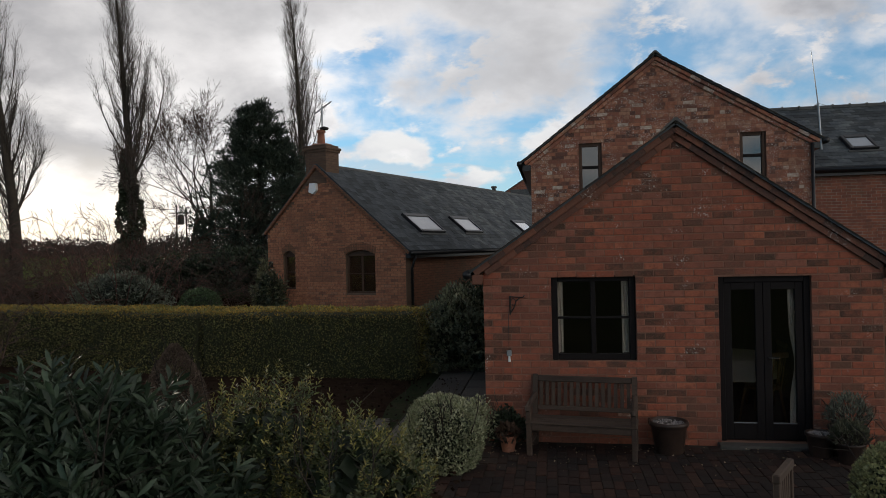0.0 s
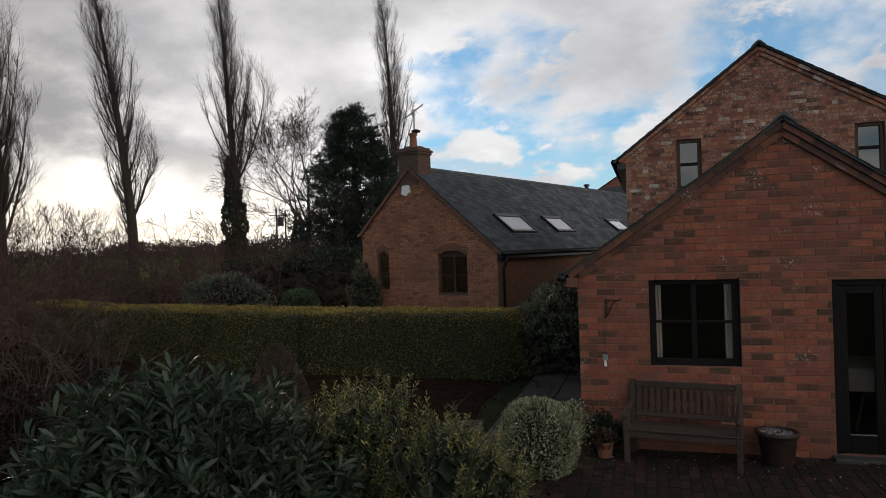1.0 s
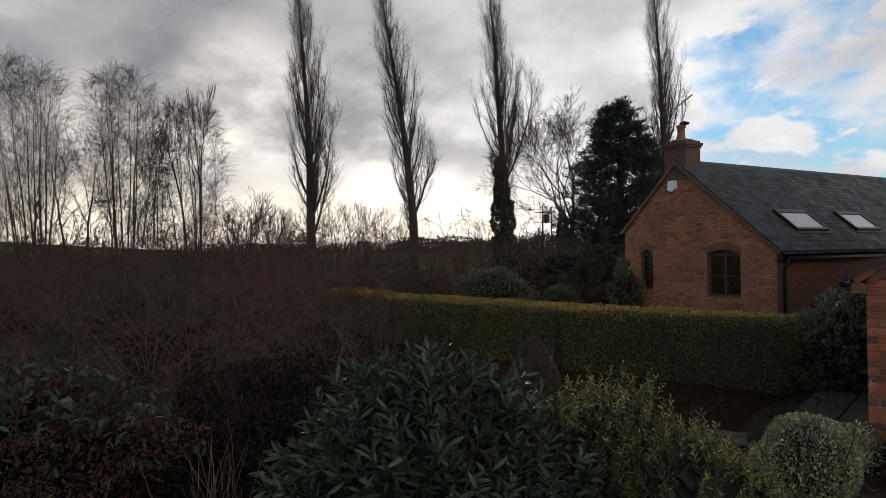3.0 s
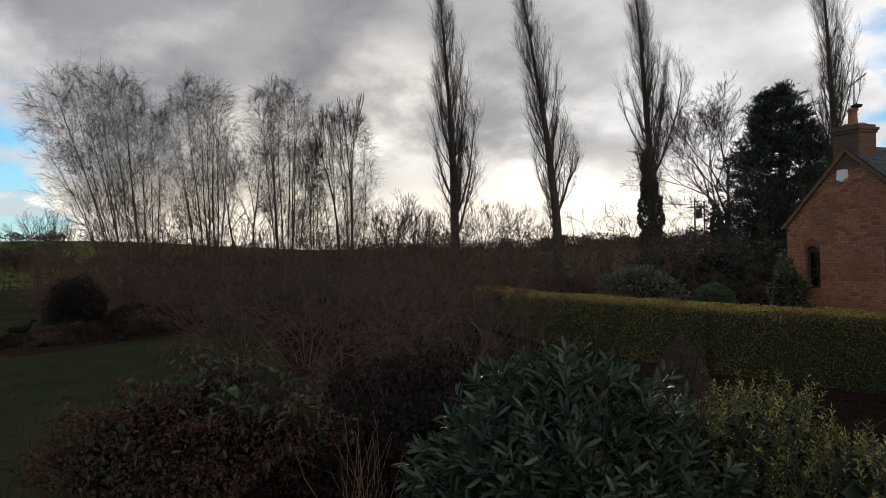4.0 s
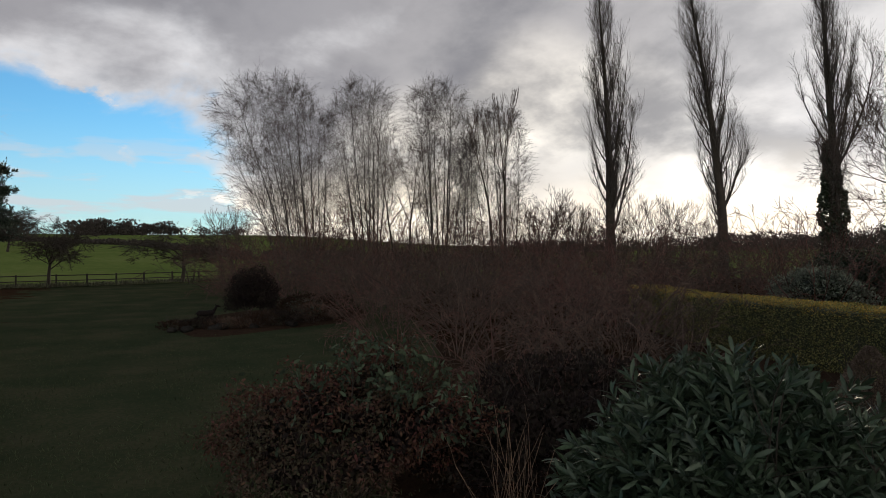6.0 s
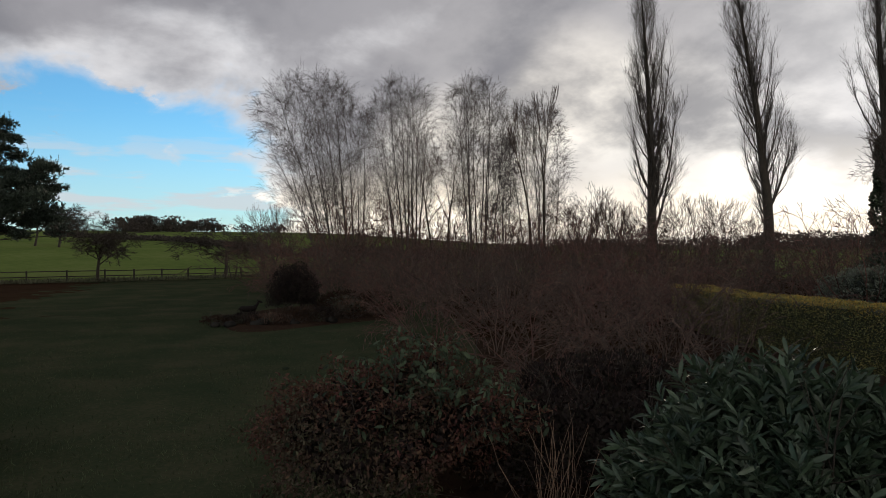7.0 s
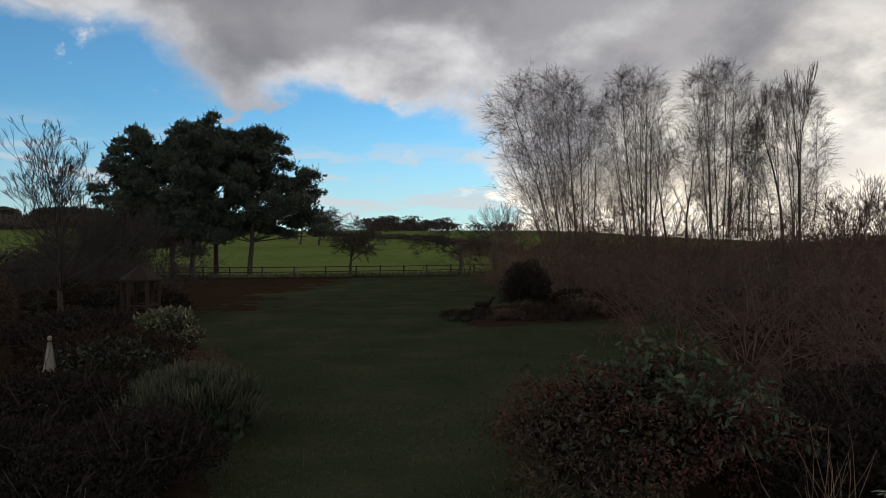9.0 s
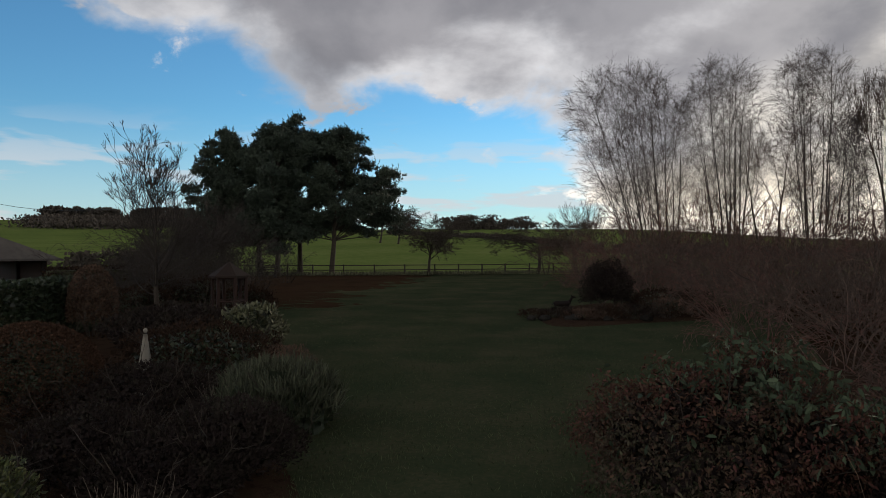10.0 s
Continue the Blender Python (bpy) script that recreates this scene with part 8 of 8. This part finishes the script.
def garden_chair():
    t = thing("garden_chair", "weathered wooden garden chair seen from behind", "chair", pose(*spot(2.16, 3.6), 0, 0, 0, 52) @ Matrix.Scale(0.90, 4))
    for x in (-0.22, 0.22):
        part("back_leg", Geo().box(x - 0.022, x + 0.022, -0.022, 0.022, 0, 0.84, 0.005), BENCH_WOOD, t)
        part("front_leg", Geo().box(x - 0.022, x + 0.022, 0.40, 0.444, 0, 0.42, 0.005), BENCH_WOOD, t)
        part("side_rail", Geo().box(x - 0.018, x + 0.018, 0.023, 0.399, 0.34, 0.40, 0.004), BENCH_WOOD, t)
    part("top_rail", Geo().box(-0.25, 0.25, -0.028, 0.026, 0.842, 0.91, 0.008), BENCH_WOOD, t)
    part("lower_rail", Geo().box(-0.197, 0.197, -0.015, 0.015, 0.48, 0.53, 0.005), BENCH_WOOD, t)
    for k in range(6):
        x = -0.165 + 0.066 * k
        part("back_slat", Geo().box(x - 0.02, x + 0.02, -0.008, 0.008, 0.531, 0.841, 0.003), BENCH_WOOD, t)
    for k in range(5):
        part("seat_slat", Geo().box(-0.25, 0.25, 0.03 + k * 0.085, 0.10 + k * 0.085, 0.402, 0.422, 0.005), BENCH_WOOD, t)


garden_chair()

# bracket and feeder on the wall
br = thing("hanging_bracket", "black iron hanging-basket bracket on the wall", "bracket", H(-1.95, -0.012, 1.72, 48))
part("back_plate", Geo().box(-0.012, 0.012, -0.012, 0.0, -0.17, 0.06, 0.003), IRON, br)
part("arm", Geo().tube([(0, -0.01, 0.05), (0.0, -0.22, 0.05), (0.0, -0.25, 0.075)], 0.008, 6), IRON, br)
part("brace", Geo().tube([(0, -0.01, -0.15), (0.0, -0.07, -0.08), (0.0, -0.11, 0.0), (0.0, -0.17, 0.045)], 0.007, 6), IRON, br)
part("scroll", Geo().tube([(0.0, -0.06 + 0.04 * math.cos(a * 0.5), -0.01 + 0.04 * math.sin(a * 0.5)) for a in range(12)], 0.005, 5), IRON, br)
fe = thing("wall_ornament", "small metal wind ornament hanging on the wall", "ornament", H(-1.97, -0.03, 1.0))
part("cord", Geo().tube([(0, 0, 0.12), (0, 0, 0.62)], 0.003, 5), IRON, fe)
part("plate", Geo().box(-0.03, 0.03, -0.012, 0.012, 0.05, 0.12, 0.006), GREY_METAL, fe)
part("drop", Geo().tube([(0, 0, 0.05), (0, 0, -0.02)], [0.012, 0.018], 8), WHITE_PLASTIC, fe)

# whip aerial on the old house
an = thing("radio_aerial", "tall thin radio aerial on the eaves of the old house", "aerial", H(MX1 + 0.12, MAIN_Y - 0.05, 4.15))
part("bracket", Geo().tube([(-0.15, 0.05, 0.2), (0.02, 0, 0.2), (0.02, 0, 0.2)], 0.015, 6), GREY_METAL, an)
part("mast", Geo().tube([(0.03, 0, 0.0), (-0.01, 0, 0.9)], 0.022, 8), GREY_METAL, an)
part("whip", Geo().tube([(-0.01, 0, 0.9), (-0.12, 0, 1.98)], [0.013, 0.005], 6), GREY_METAL, an)
for a in (0, 120, 240):
    part("radial", Geo().tube([(-0.01, 0, 0.92), (-0.01 + 0.16 * math.cos(radians(a)), 0.16 * math.sin(radians(a)), 0.86)], 0.004, 5), GREY_METAL, an)

# ---------------------------------------------------------------- field fence
def fence():
    t = thing("field_fence", "low dark post-and-rail fence along the field", "fence")
    line = [bearing(a, d) for a, d in ((66, 60), (78, 56), (86, 54), (93, 51.5), (100, 50), (106, 49.5), (112, 50), (119, 52), (126, 56))]
    post = mesh_of("post", Geo().box(-0.06, 0.06, -0.05, 0.05, -0.1, 1.02, 0.012), FENCE_WOOD)
    run = []
    for (ax, ay), (bx, by) in zip(line[:-1], line[1:]):
        n = max(1, round(math.hypot(bx - ax, by - ay) / 2.4))
        run += [(ax + (bx - ax) * k / n, ay + (by - ay) * k / n) for k in range(n)]
    for (ax, ay), (bx, by) in zip(run[:-1], run[1:]):
        ob = new("post", post)
        ob.parent, ob.matrix_basis = t, pose(ax, ay, land(ax, ay), 0, 0, math.degrees(math.atan2(by - ay, bx - ax)))
        for z in (0.92, 0.5):
            g = Geo().tube([(ax, ay, land(ax, ay) + z), (bx, by, land(bx, by) + z)], 0.04, 5)
            part("rail", g, FENCE_WOOD, t)


fence()

# rough grass along the foot of the fence
rs_ = np.random.RandomState(301)
a_ = rs_.uniform(66, 124, 9000)
d_ = np.interp(a_, [66, 78, 86, 93, 100, 106, 112, 119, 126], [60, 56, 54, 51.5, 50, 49.5, 50, 52, 56]) + rs_.normal(0, 0.45, 9000)
at_ = np.array([(*bearing(a, d), 0.0) for a, d in zip(a_, d_)])
tagged(new("verge_grass", blades_mesh("verge_grass", at_, unit(rs_.normal(0, 0.35, (9000, 3)) + np.array([0, 0, 1])), rs_.uniform(0.15, 0.5, 9000), 0.09, ROUGH_GRASS, rs_)), "pale rough grass along the foot of the fence", "grass", kind="stuff")


# ---------------------------------------------------------------- distant woods and field hedges
def tree_belt(name, pts, high, n, seed, material, label, blade=0.9, lumpy_top=0.5, deep=4.0):
    """Far trees as crowns of leaf clumps and stems along a line."""
    rs = np.random.RandomState(seed)
    pts = np.array(pts)
    seg = np.linalg.norm(np.diff(pts, axis=0), axis=1)
    cum = np.concatenate([[0], np.cumsum(seg)])
    total = cum[-1]
    k = max(6, int(total / (high * 0.28)))
    cs = np.sort(rs.rand(k)) * total
    tall = high * rs.uniform(1 - lumpy_top, 1.0, k)
    pick = rs.randint(0, k, n)
    s = np.clip(cs[pick] + rs.normal(0, 1, n) * tall[pick] * 0.24, 0, total)
    x, y = np.interp(s, cum, pts[:, 0]), np.interp(s, cum, pts[:, 1])
    x, y = x + rs.normal(0, deep * 0.4, n), y + rs.normal(0, deep * 0.4, n)
    z0 = np.array([land(float(a), float(b)) for a, b in zip(x, y)])
    h = rs.rand(n) ** 0.6
    off = np.abs(s - cs[pick]) / (tall[pick] * 0.5)
    z = z0 + tall[pick] * h * np.clip(1.05 - off ** 2 * 0.6, 0.2, 1)
    way = unit(rs.normal(0, 0.8, (n, 3)) + np.array([0, 0, 0.7]))
    at = np.stack([x, y, z - 0.2], 1)
    return tagged(new(name, blades_mesh(name, at, way, rs.uniform(0.5, 1.3, n) * blade, 0.35, material, rs)), label, "woodland", kind="stuff")


def arc(a0, a1, d0, d1, n=7):
    return [bearing(a0 + (a1 - a0) * i / (n - 1), d0 + (d1 - d0) * i / (n - 1)) for i in range(n)]


tree_belt("far_wood", arc(99.0, 89.4, 240, 262), 7.0, 9000, 311, FAR_WOOD, "dark bare wood on the skyline", 1.0, 0.7)
tree_belt("far_wood", arc(135.2, 122.5, 395, 390), 8.0, 16000, 312, FAR_WOOD, "dark conifer wood on the hilltop", 1.8, 0.25)
tree_belt("hillside_scrub", arc(136.0, 116.0, 318, 318), 4.4, 9000, 313, FAR_WOOD, "brown scrub across the hillside", 1.4, 0.5, 14)
tree_belt("hillside_scrub", arc(136.0, 118.0, 355, 355), 4.6, 9000, 320, FAR_WOOD, "brown scrub across the hillside", 1.4, 0.5, 14)
tree_belt("field_hedge", arc(104.5, 84.0, 190, 92), 1.3, 9000, 314, FAR_WOOD, "dark hedge dividing the fields", 0.6, 0.3, 1.2)
tree_belt("field_hedge", arc(84.0, 60.0, 92, 95), 1.5, 9000, 315, FAR_WOOD, "dark hedge dividing the fields", 0.6, 0.3, 1.2)
tree_belt("far_wood", arc(88.6, 84.0, 262, 262), 4.0, 800, 316, FAR_WOOD, "dark bare wood on the skyline", 0.9)
tree_belt("far_hedgerow", arc(60.0, 15.0, 150, 160), 4.0, 24000, 317, FAR_WOOD, "hazy brown hedgerow on the skyline", 0.45, 0.45, 4)
tree_belt("far_wood", arc(39.5, 26.0, 180, 190), 5.4, 4000, 318, FAR_WOOD, "bare wood on the skyline", 0.9, 0.5)
tree_belt("far_hedgerow", arc(27.0, 13.0, 150, 160), 6.6, 12000, 321, FAR_WOOD, "hazy brown trees on the skyline", 0.5, 0.3, 4)
tree_belt("field_hedge", arc(138.0, 126.0, 60, 62), 2.6, 2600, 319, FAR_WOOD, "dark hedge behind the border", 0.5, 0.3, 1.5)

# ---------------------------------------------------------------- the far side of the garden
def gazebo():
    x, y = bearing(119.9, 19.9)
    t = thing("summer_house", "small open red-brown timber summer house with a pointed roof", "summer house", pose(x, y, 0, 0, 0, 30))
    for k in range(6):
        a = radians(60 * k)
        px, py = 0.56 * math.cos(a), 0.56 * math.sin(a)
        part("post", Geo().box(px - 0.05, px + 0.05, py - 0.05, py + 0.05, 0, 1.45, 0.01), SHADED_TIMBER, t)
        b_ = radians(60 * (k + 1))
        qx, qy = 0.56 * math.cos(b_), 0.56 * math.sin(b_)
        part("rail", Geo().tube([(px, py, 1.4), (qx, qy, 1.4)], 0.05, 6), SHADED_TIMBER, t)
        if k not in (4,):
            part("low_rail", Geo().tube([(px, py, 0.6), (qx, qy, 0.6)], 0.035, 6), SHADED_TIMBER, t)
    vs = [(0.70 * math.cos(radians(60 * k)), 0.70 * math.sin(radians(60 * k)), 1.47) for k in range(6)] + [(0, 0, 1.95)]
    part("roof", Geo().add(vs + [(a, b, c - 0.06) for a, b, c in vs[:6]], [(k, (k + 1) % 6, 6) for k in range(6)] + [(k, 7 + k, 7 + (k + 1) % 6, (k + 1) % 6) for k in range(6)] + [(12, 11, 10, 9, 8, 7)]), SHADED_TILE, t)
    part("deck", Geo().lathe([(0.0, 0.06), (0.66, 0.06), (0.66, 0.0)], 6), SHADED_TIMBER, t)


gazebo()


def parasol(az, d, top, label):
    x, y = bearing(az, d)
    t = thing("parasol", label, "parasol", pose(x, y, 0), group="closed parasols")
    part("pole", Geo().tube([(0, 0, 0), (0, 0, top)], 0.02, 8), FENCE_WOOD, t)
    n, rows = 24, 10
    vs, fs = [], []
    for j in range(rows + 1):
        f = j / rows
        for k in range(n):
            a = 2 * math.pi * k / n
            r0 = (0.03 + 0.125 * f) * (1 + 0.32 * math.cos(a * 6) * f)
            vs.append((r0 * math.cos(a), r0 * math.sin(a), top - 0.05 - 1.0 * f))
    for j in range(rows):
        for k in range(n):
            fs.append((j * n + k, j * n + (k + 1) % n, (j + 1) * n + (k + 1) % n, (j + 1) * n + k))
    part("canopy", Geo().add(vs, fs + [tuple(range(n))]), CREAM, t, "folded cream canvas", smooth=True)
    part("finial", Geo().lathe([(0.0, top + 0.05), (0.03, top + 0.03), (0.035, top), (0.02, top - 0.03), (0.0, top - 0.04)], 12), CREAM, t, smooth=True)
    part("base", Geo().lathe([(0.0, 0.1), (0.05, 0.1), (0.22, 0.05), (0.24, 0.0)], 16), STONE, t)


parasol(127.3, 9.7, 1.06, "closed cream parasol standing in the border")
parasol(133.4, 34.0, 1.35, "closed cream parasol by the far hedge")
bx_ = thing("bird_table", "small pale wooden nest box on a post", "bird box", pose(*bearing(124.6, 18.5), 0))
part("post", Geo().tube([(0, 0, 0), (0, 0, 0.32)], 0.03, 6), FENCE_WOOD, bx_)
part("box", Geo().box(-0.1, 0.1, -0.09, 0.09, 0.32, 0.56, 0.01), STONE, bx_)
part("lid", Geo().box(-0.13, 0.13, -0.12, 0.12, 0.561, 0.585, 0.008), FENCE_WOOD, bx_)


def barn():
    x, y = bearing(139.6, 33)
    t = thing("garden_barn", "low open timber barn with a tiled roof", "barn", pose(x, y, 0, 0, 0, 45))
    for px, py in itertools.product((-3.2, 0.0, 3.2), (-1.6, 1.6)):
        part("post", Geo().box(px - 0.08, px + 0.08, py - 0.08, py + 0.08, 0, 2.0, 0.01), DARK_TIMBER, t)
    part("back_wall", Geo().box(-3.1, 3.1, 1.7, 1.8, 0, 2.0), SHADED_TIMBER, t)
    vs = [(-3.7, -2.2, 1.95), (3.7, -2.2, 1.95), (2.4, 0.0, 3.0), (-2.4, 0.0, 3.0), (-3.7, 2.2, 1.95), (3.7, 2.2, 1.95)]
    part("roof", Geo().add(vs + [(a, b, c - 0.1) for a, b, c in vs], [(0, 1, 2, 3), (3, 2, 5, 4), (1, 5, 2), (4, 0, 3), (6, 7, 1, 0), (7, 11, 5, 1), (11, 10, 4, 5), (10, 6, 0, 4), (9, 8, 7, 6), (10, 11, 8, 9)]), BARN_TILE, t)


barn()

# seat under the pines
x_, y_ = bearing(116.3, 47.5)
st = thing("garden_bench", "dark wooden garden bench under the pines", "bench", pose(x_, y_, 0, 0, 0, 116))
for s in (-0.7, 0.7):
    part("leg", Geo().box(s - 0.04, s + 0.04, -0.2, 0.25, 0, 0.42, 0.01), FENCE_WOOD, st)
part("seat", Geo().box(-0.85, 0.85, -0.22, 0.25, 0.421, 0.47, 0.01), FENCE_WOOD, st)
for z in (0.62, 0.8):
    part("back_rail", Geo().box(-0.85, 0.85, 0.25, 0.29, z, z + 0.1, 0.01), FENCE_WOOD, st)
for s in (-0.7, 0.7):
    part("back_post", Geo().box(s - 0.04, s + 0.04, 0.291, 0.35, 0, 0.95, 0.01), FENCE_WOOD, st)

# electricity pole beyond the hedge, and the wire over the far border
x_, y_ = bearing(25.4, 62)
po = thing("utility_pole", "wooden electricity pole with a transformer", "pole", pose(x_, y_, land(x_, y_), 0, 0, 20) @ Matrix.Scale(1.06, 4))
part("pole", Geo().tube([(0, 0, -0.2), (0, 0, 7.2)], [0.10, 0.07], 8), BARK_DARK, po)
part("crossarm", Geo().box(-0.7, 1.1, -0.05, 0.05, 6.3, 6.4), BARK_DARK, po)
part("transformer", Geo().lathe([(0.0, 5.2), (0.3, 5.2), (0.32, 5.3), (0.32, 6.1), (0.0, 6.2)], 12, 0.4, 0.0), IRON, po)
part("second_pole", Geo().tube([(0.9, 0, -0.2), (0.9, 0, 6.9)], [0.09, 0.07], 8), BARK_DARK, po)
w0, w1 = Vector((*bearing(142, 40), 6.0)), Vector((*bearing(129.5, 26), 4.1))
solid("overhead_wire", Geo().tube([w0.lerp(w1, k / 12) - Vector((0, 0, 0.5 * math.sin(math.pi * k / 12))) for k in range(13)], 0.012, 5), IRON, "thin black overhead wire", "cable")

# ---------------------------------------------------------------- bricks, slates and paving, piece by piece
lay_bricks(EXT_FRONT, EX0, EX1, EY, 0.0, ext_top, [EXT_WIN, EXT_DOOR], BRICK, lambda x, z: x > -0.75 and 0.2 < z < 2.3 or (x > -2.0 and 1.9 < z < 2.9), 300, seed=21)
lay_bricks(MAIN_FRONT, MX0, MX1, MAIN_Y, 2.0, main_top, M_WINS, OLD_BRICK, lambda x, z: z > 3.9 and x < 2.4, 300, course=0.078, bond="mixed", seed=22)
for wall, x_left, top_of, gaps in COTTAGE_FRONT:
    lay_bricks(wall, x_left, 0.0, 0.0, 0.0, top_of, gaps, COTTAGE_PIECE, lambda x, z: 1.4 < z < 3.4 and x > -3.6, 300, course=0.077, seed=24)
for roof, length, rise, m in COTTAGE_SLATES:
    lay_slates(roof, length, rise, m, SLATE, width=0.30, lap=0.20, parts_until=4.2, seed=23)


def paving():
    """Brick paving before the house, laid end-on to the wall."""
    t = thing("patio", "dark weathered brick paving with fallen petals", "patio", HOUSE, kind="structure")
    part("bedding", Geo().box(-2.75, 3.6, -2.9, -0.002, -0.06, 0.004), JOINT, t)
    r = random.Random(31)
    g = lambda l, w: Geo().add([(0, 0, 0), (w, 0, 0), (w, l, 0), (0, l, 0), (0, 0, 0.012), (w, 0, 0.012), (w, l, 0.012), (0, l, 0.012), (0.006, 0.006, 0.016), (w - 0.006, 0.006, 0.016), (w - 0.006, l - 0.006, 0.016), (0.006, l - 0.006, 0.016)],
                               [(8, 9, 10, 11), (4, 5, 9, 8), (5, 6, 10, 9), (6, 7, 11, 10), (7, 4, 8, 11), (0, 1, 5, 4), (1, 2, 6, 5), (2, 3, 7, 6), (3, 0, 4, 7)])
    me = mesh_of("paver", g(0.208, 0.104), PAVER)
    shift = [r.uniform(0.0, 0.2) for _ in range(17)]
    rest, count = Geo(), 0
    base = g(0.208, 0.104)
    for i in range(int(6.3 / 0.108)):
        for j in range(13):
            x, y = -2.72 + i * 0.108, -2.9 + j * 0.218 + shift[i % 17]
            if y + 0.212 > -0.005:
                continue
            m = pose(x + r.uniform(-0.003, 0.003), y + r.uniform(-0.012, 0.004), 0.001 + r.uniform(-0.002, 0.005), r.uniform(-0.8, 0.8), r.uniform(-1.2, 1.2), r.uniform(-1.5, 1.5))
            if y > -1.5 and -2.0 < x < 1.4 and count < 300:
                ob = new("paver", me)
                ob.parent, ob.matrix_basis = t, m
                count += 1
            else:
                rest.add([m @ Vector(p) for p in base.v], base.f)
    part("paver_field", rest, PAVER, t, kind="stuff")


paving()


def slab_path():
    """Stone slabs round the corner of the extension."""
    t = thing("slab_path", "worn stone slabs leading past the extension", "path", HOUSE, kind="structure")
    r = random.Random(33)
    me = mesh_of("slab", Geo().box(0, 0.59, 0, 0.59, 0, 0.035, 0.008), SLAB)
    for i in range(2):
        for j in range(9):
            ob = new("slab", me)
            ob.parent, ob.matrix_basis = t, pose(-3.52 + i * 0.605, -0.6 + j * 0.605, 0.004, r.uniform(-0.4, 0.4), r.uniform(-0.4, 0.4), r.uniform(-0.5, 0.5))
    for i in range(3):
        ob = new("slab", me)
        ob.parent, ob.matrix_basis = t, pose(-4.15 - i * 0.61, 0.2 - i * 0.2, 0.004, 0, 0, 14 + r.uniform(-1, 1))


slab_path()

# petals and crumbs scattered over the paving
rs_ = np.random.RandomState(41)
n_ = 260
pu, pw = rs_.uniform(-2.3, 2.2, n_), -np.abs(rs_.normal(0.35, 0.45, n_)) - 0.05
pts_ = np.array([tuple(HOUSE @ Vector((float(a), float(b), 0.022))) for a, b in zip(pu, pw)])
tagged(new("fallen_petals", blades_mesh("fallen_petals", pts_, unit(np.stack([rs_.normal(size=n_), rs_.normal(size=n_), np.full(n_, 0.15)], 1)), rs_.uniform(0.010, 0.028, n_), 0.4, STRAW, rs_)), "pale petals and crumbs scattered on the paving", "litter", kind="stuff")
# leaf litter on the soil
n_ = 5000
at_ = np.stack([rs_.uniform(-9, 0.2, n_), rs_.uniform(3.0, 12.2, n_), np.full(n_, 0.05)], 1)
at_[:, 2] += rs_.uniform(0, 0.03, n_)
tagged(new("fallen_leaves", blades_mesh("fallen_leaves", at_, unit(np.stack([rs_.normal(size=n_), rs_.normal(size=n_), rs_.normal(0.1, 0.2, n_)], 1)), rs_.uniform(0.03, 0.06, n_), 0.4, LEAF_DIM_RUST, rs_)), "brown fallen leaves on the soil", "litter", kind="stuff")

# the lawn's own blades, thickest near the border
rs_ = np.random.RandomState(43)
n_ = 60000
d_, a_ = 4.5 + 24 * rs_.rand(n_) ** 1.5, rs_.uniform(66, 122, n_)
x_, y_ = np.array([bearing(a, d) for a, d in zip(a_, d_)]).T
keep_ = np.sin(x_ * 1.3 + np.sin(y_ * 0.9)) + np.sin(y_ * 1.7 + x_ * 0.4) + rs_.normal(0, 1.0, n_) > -0.6
at_ = np.stack([x_, y_, np.full(n_, -0.022)], 1)[keep_]
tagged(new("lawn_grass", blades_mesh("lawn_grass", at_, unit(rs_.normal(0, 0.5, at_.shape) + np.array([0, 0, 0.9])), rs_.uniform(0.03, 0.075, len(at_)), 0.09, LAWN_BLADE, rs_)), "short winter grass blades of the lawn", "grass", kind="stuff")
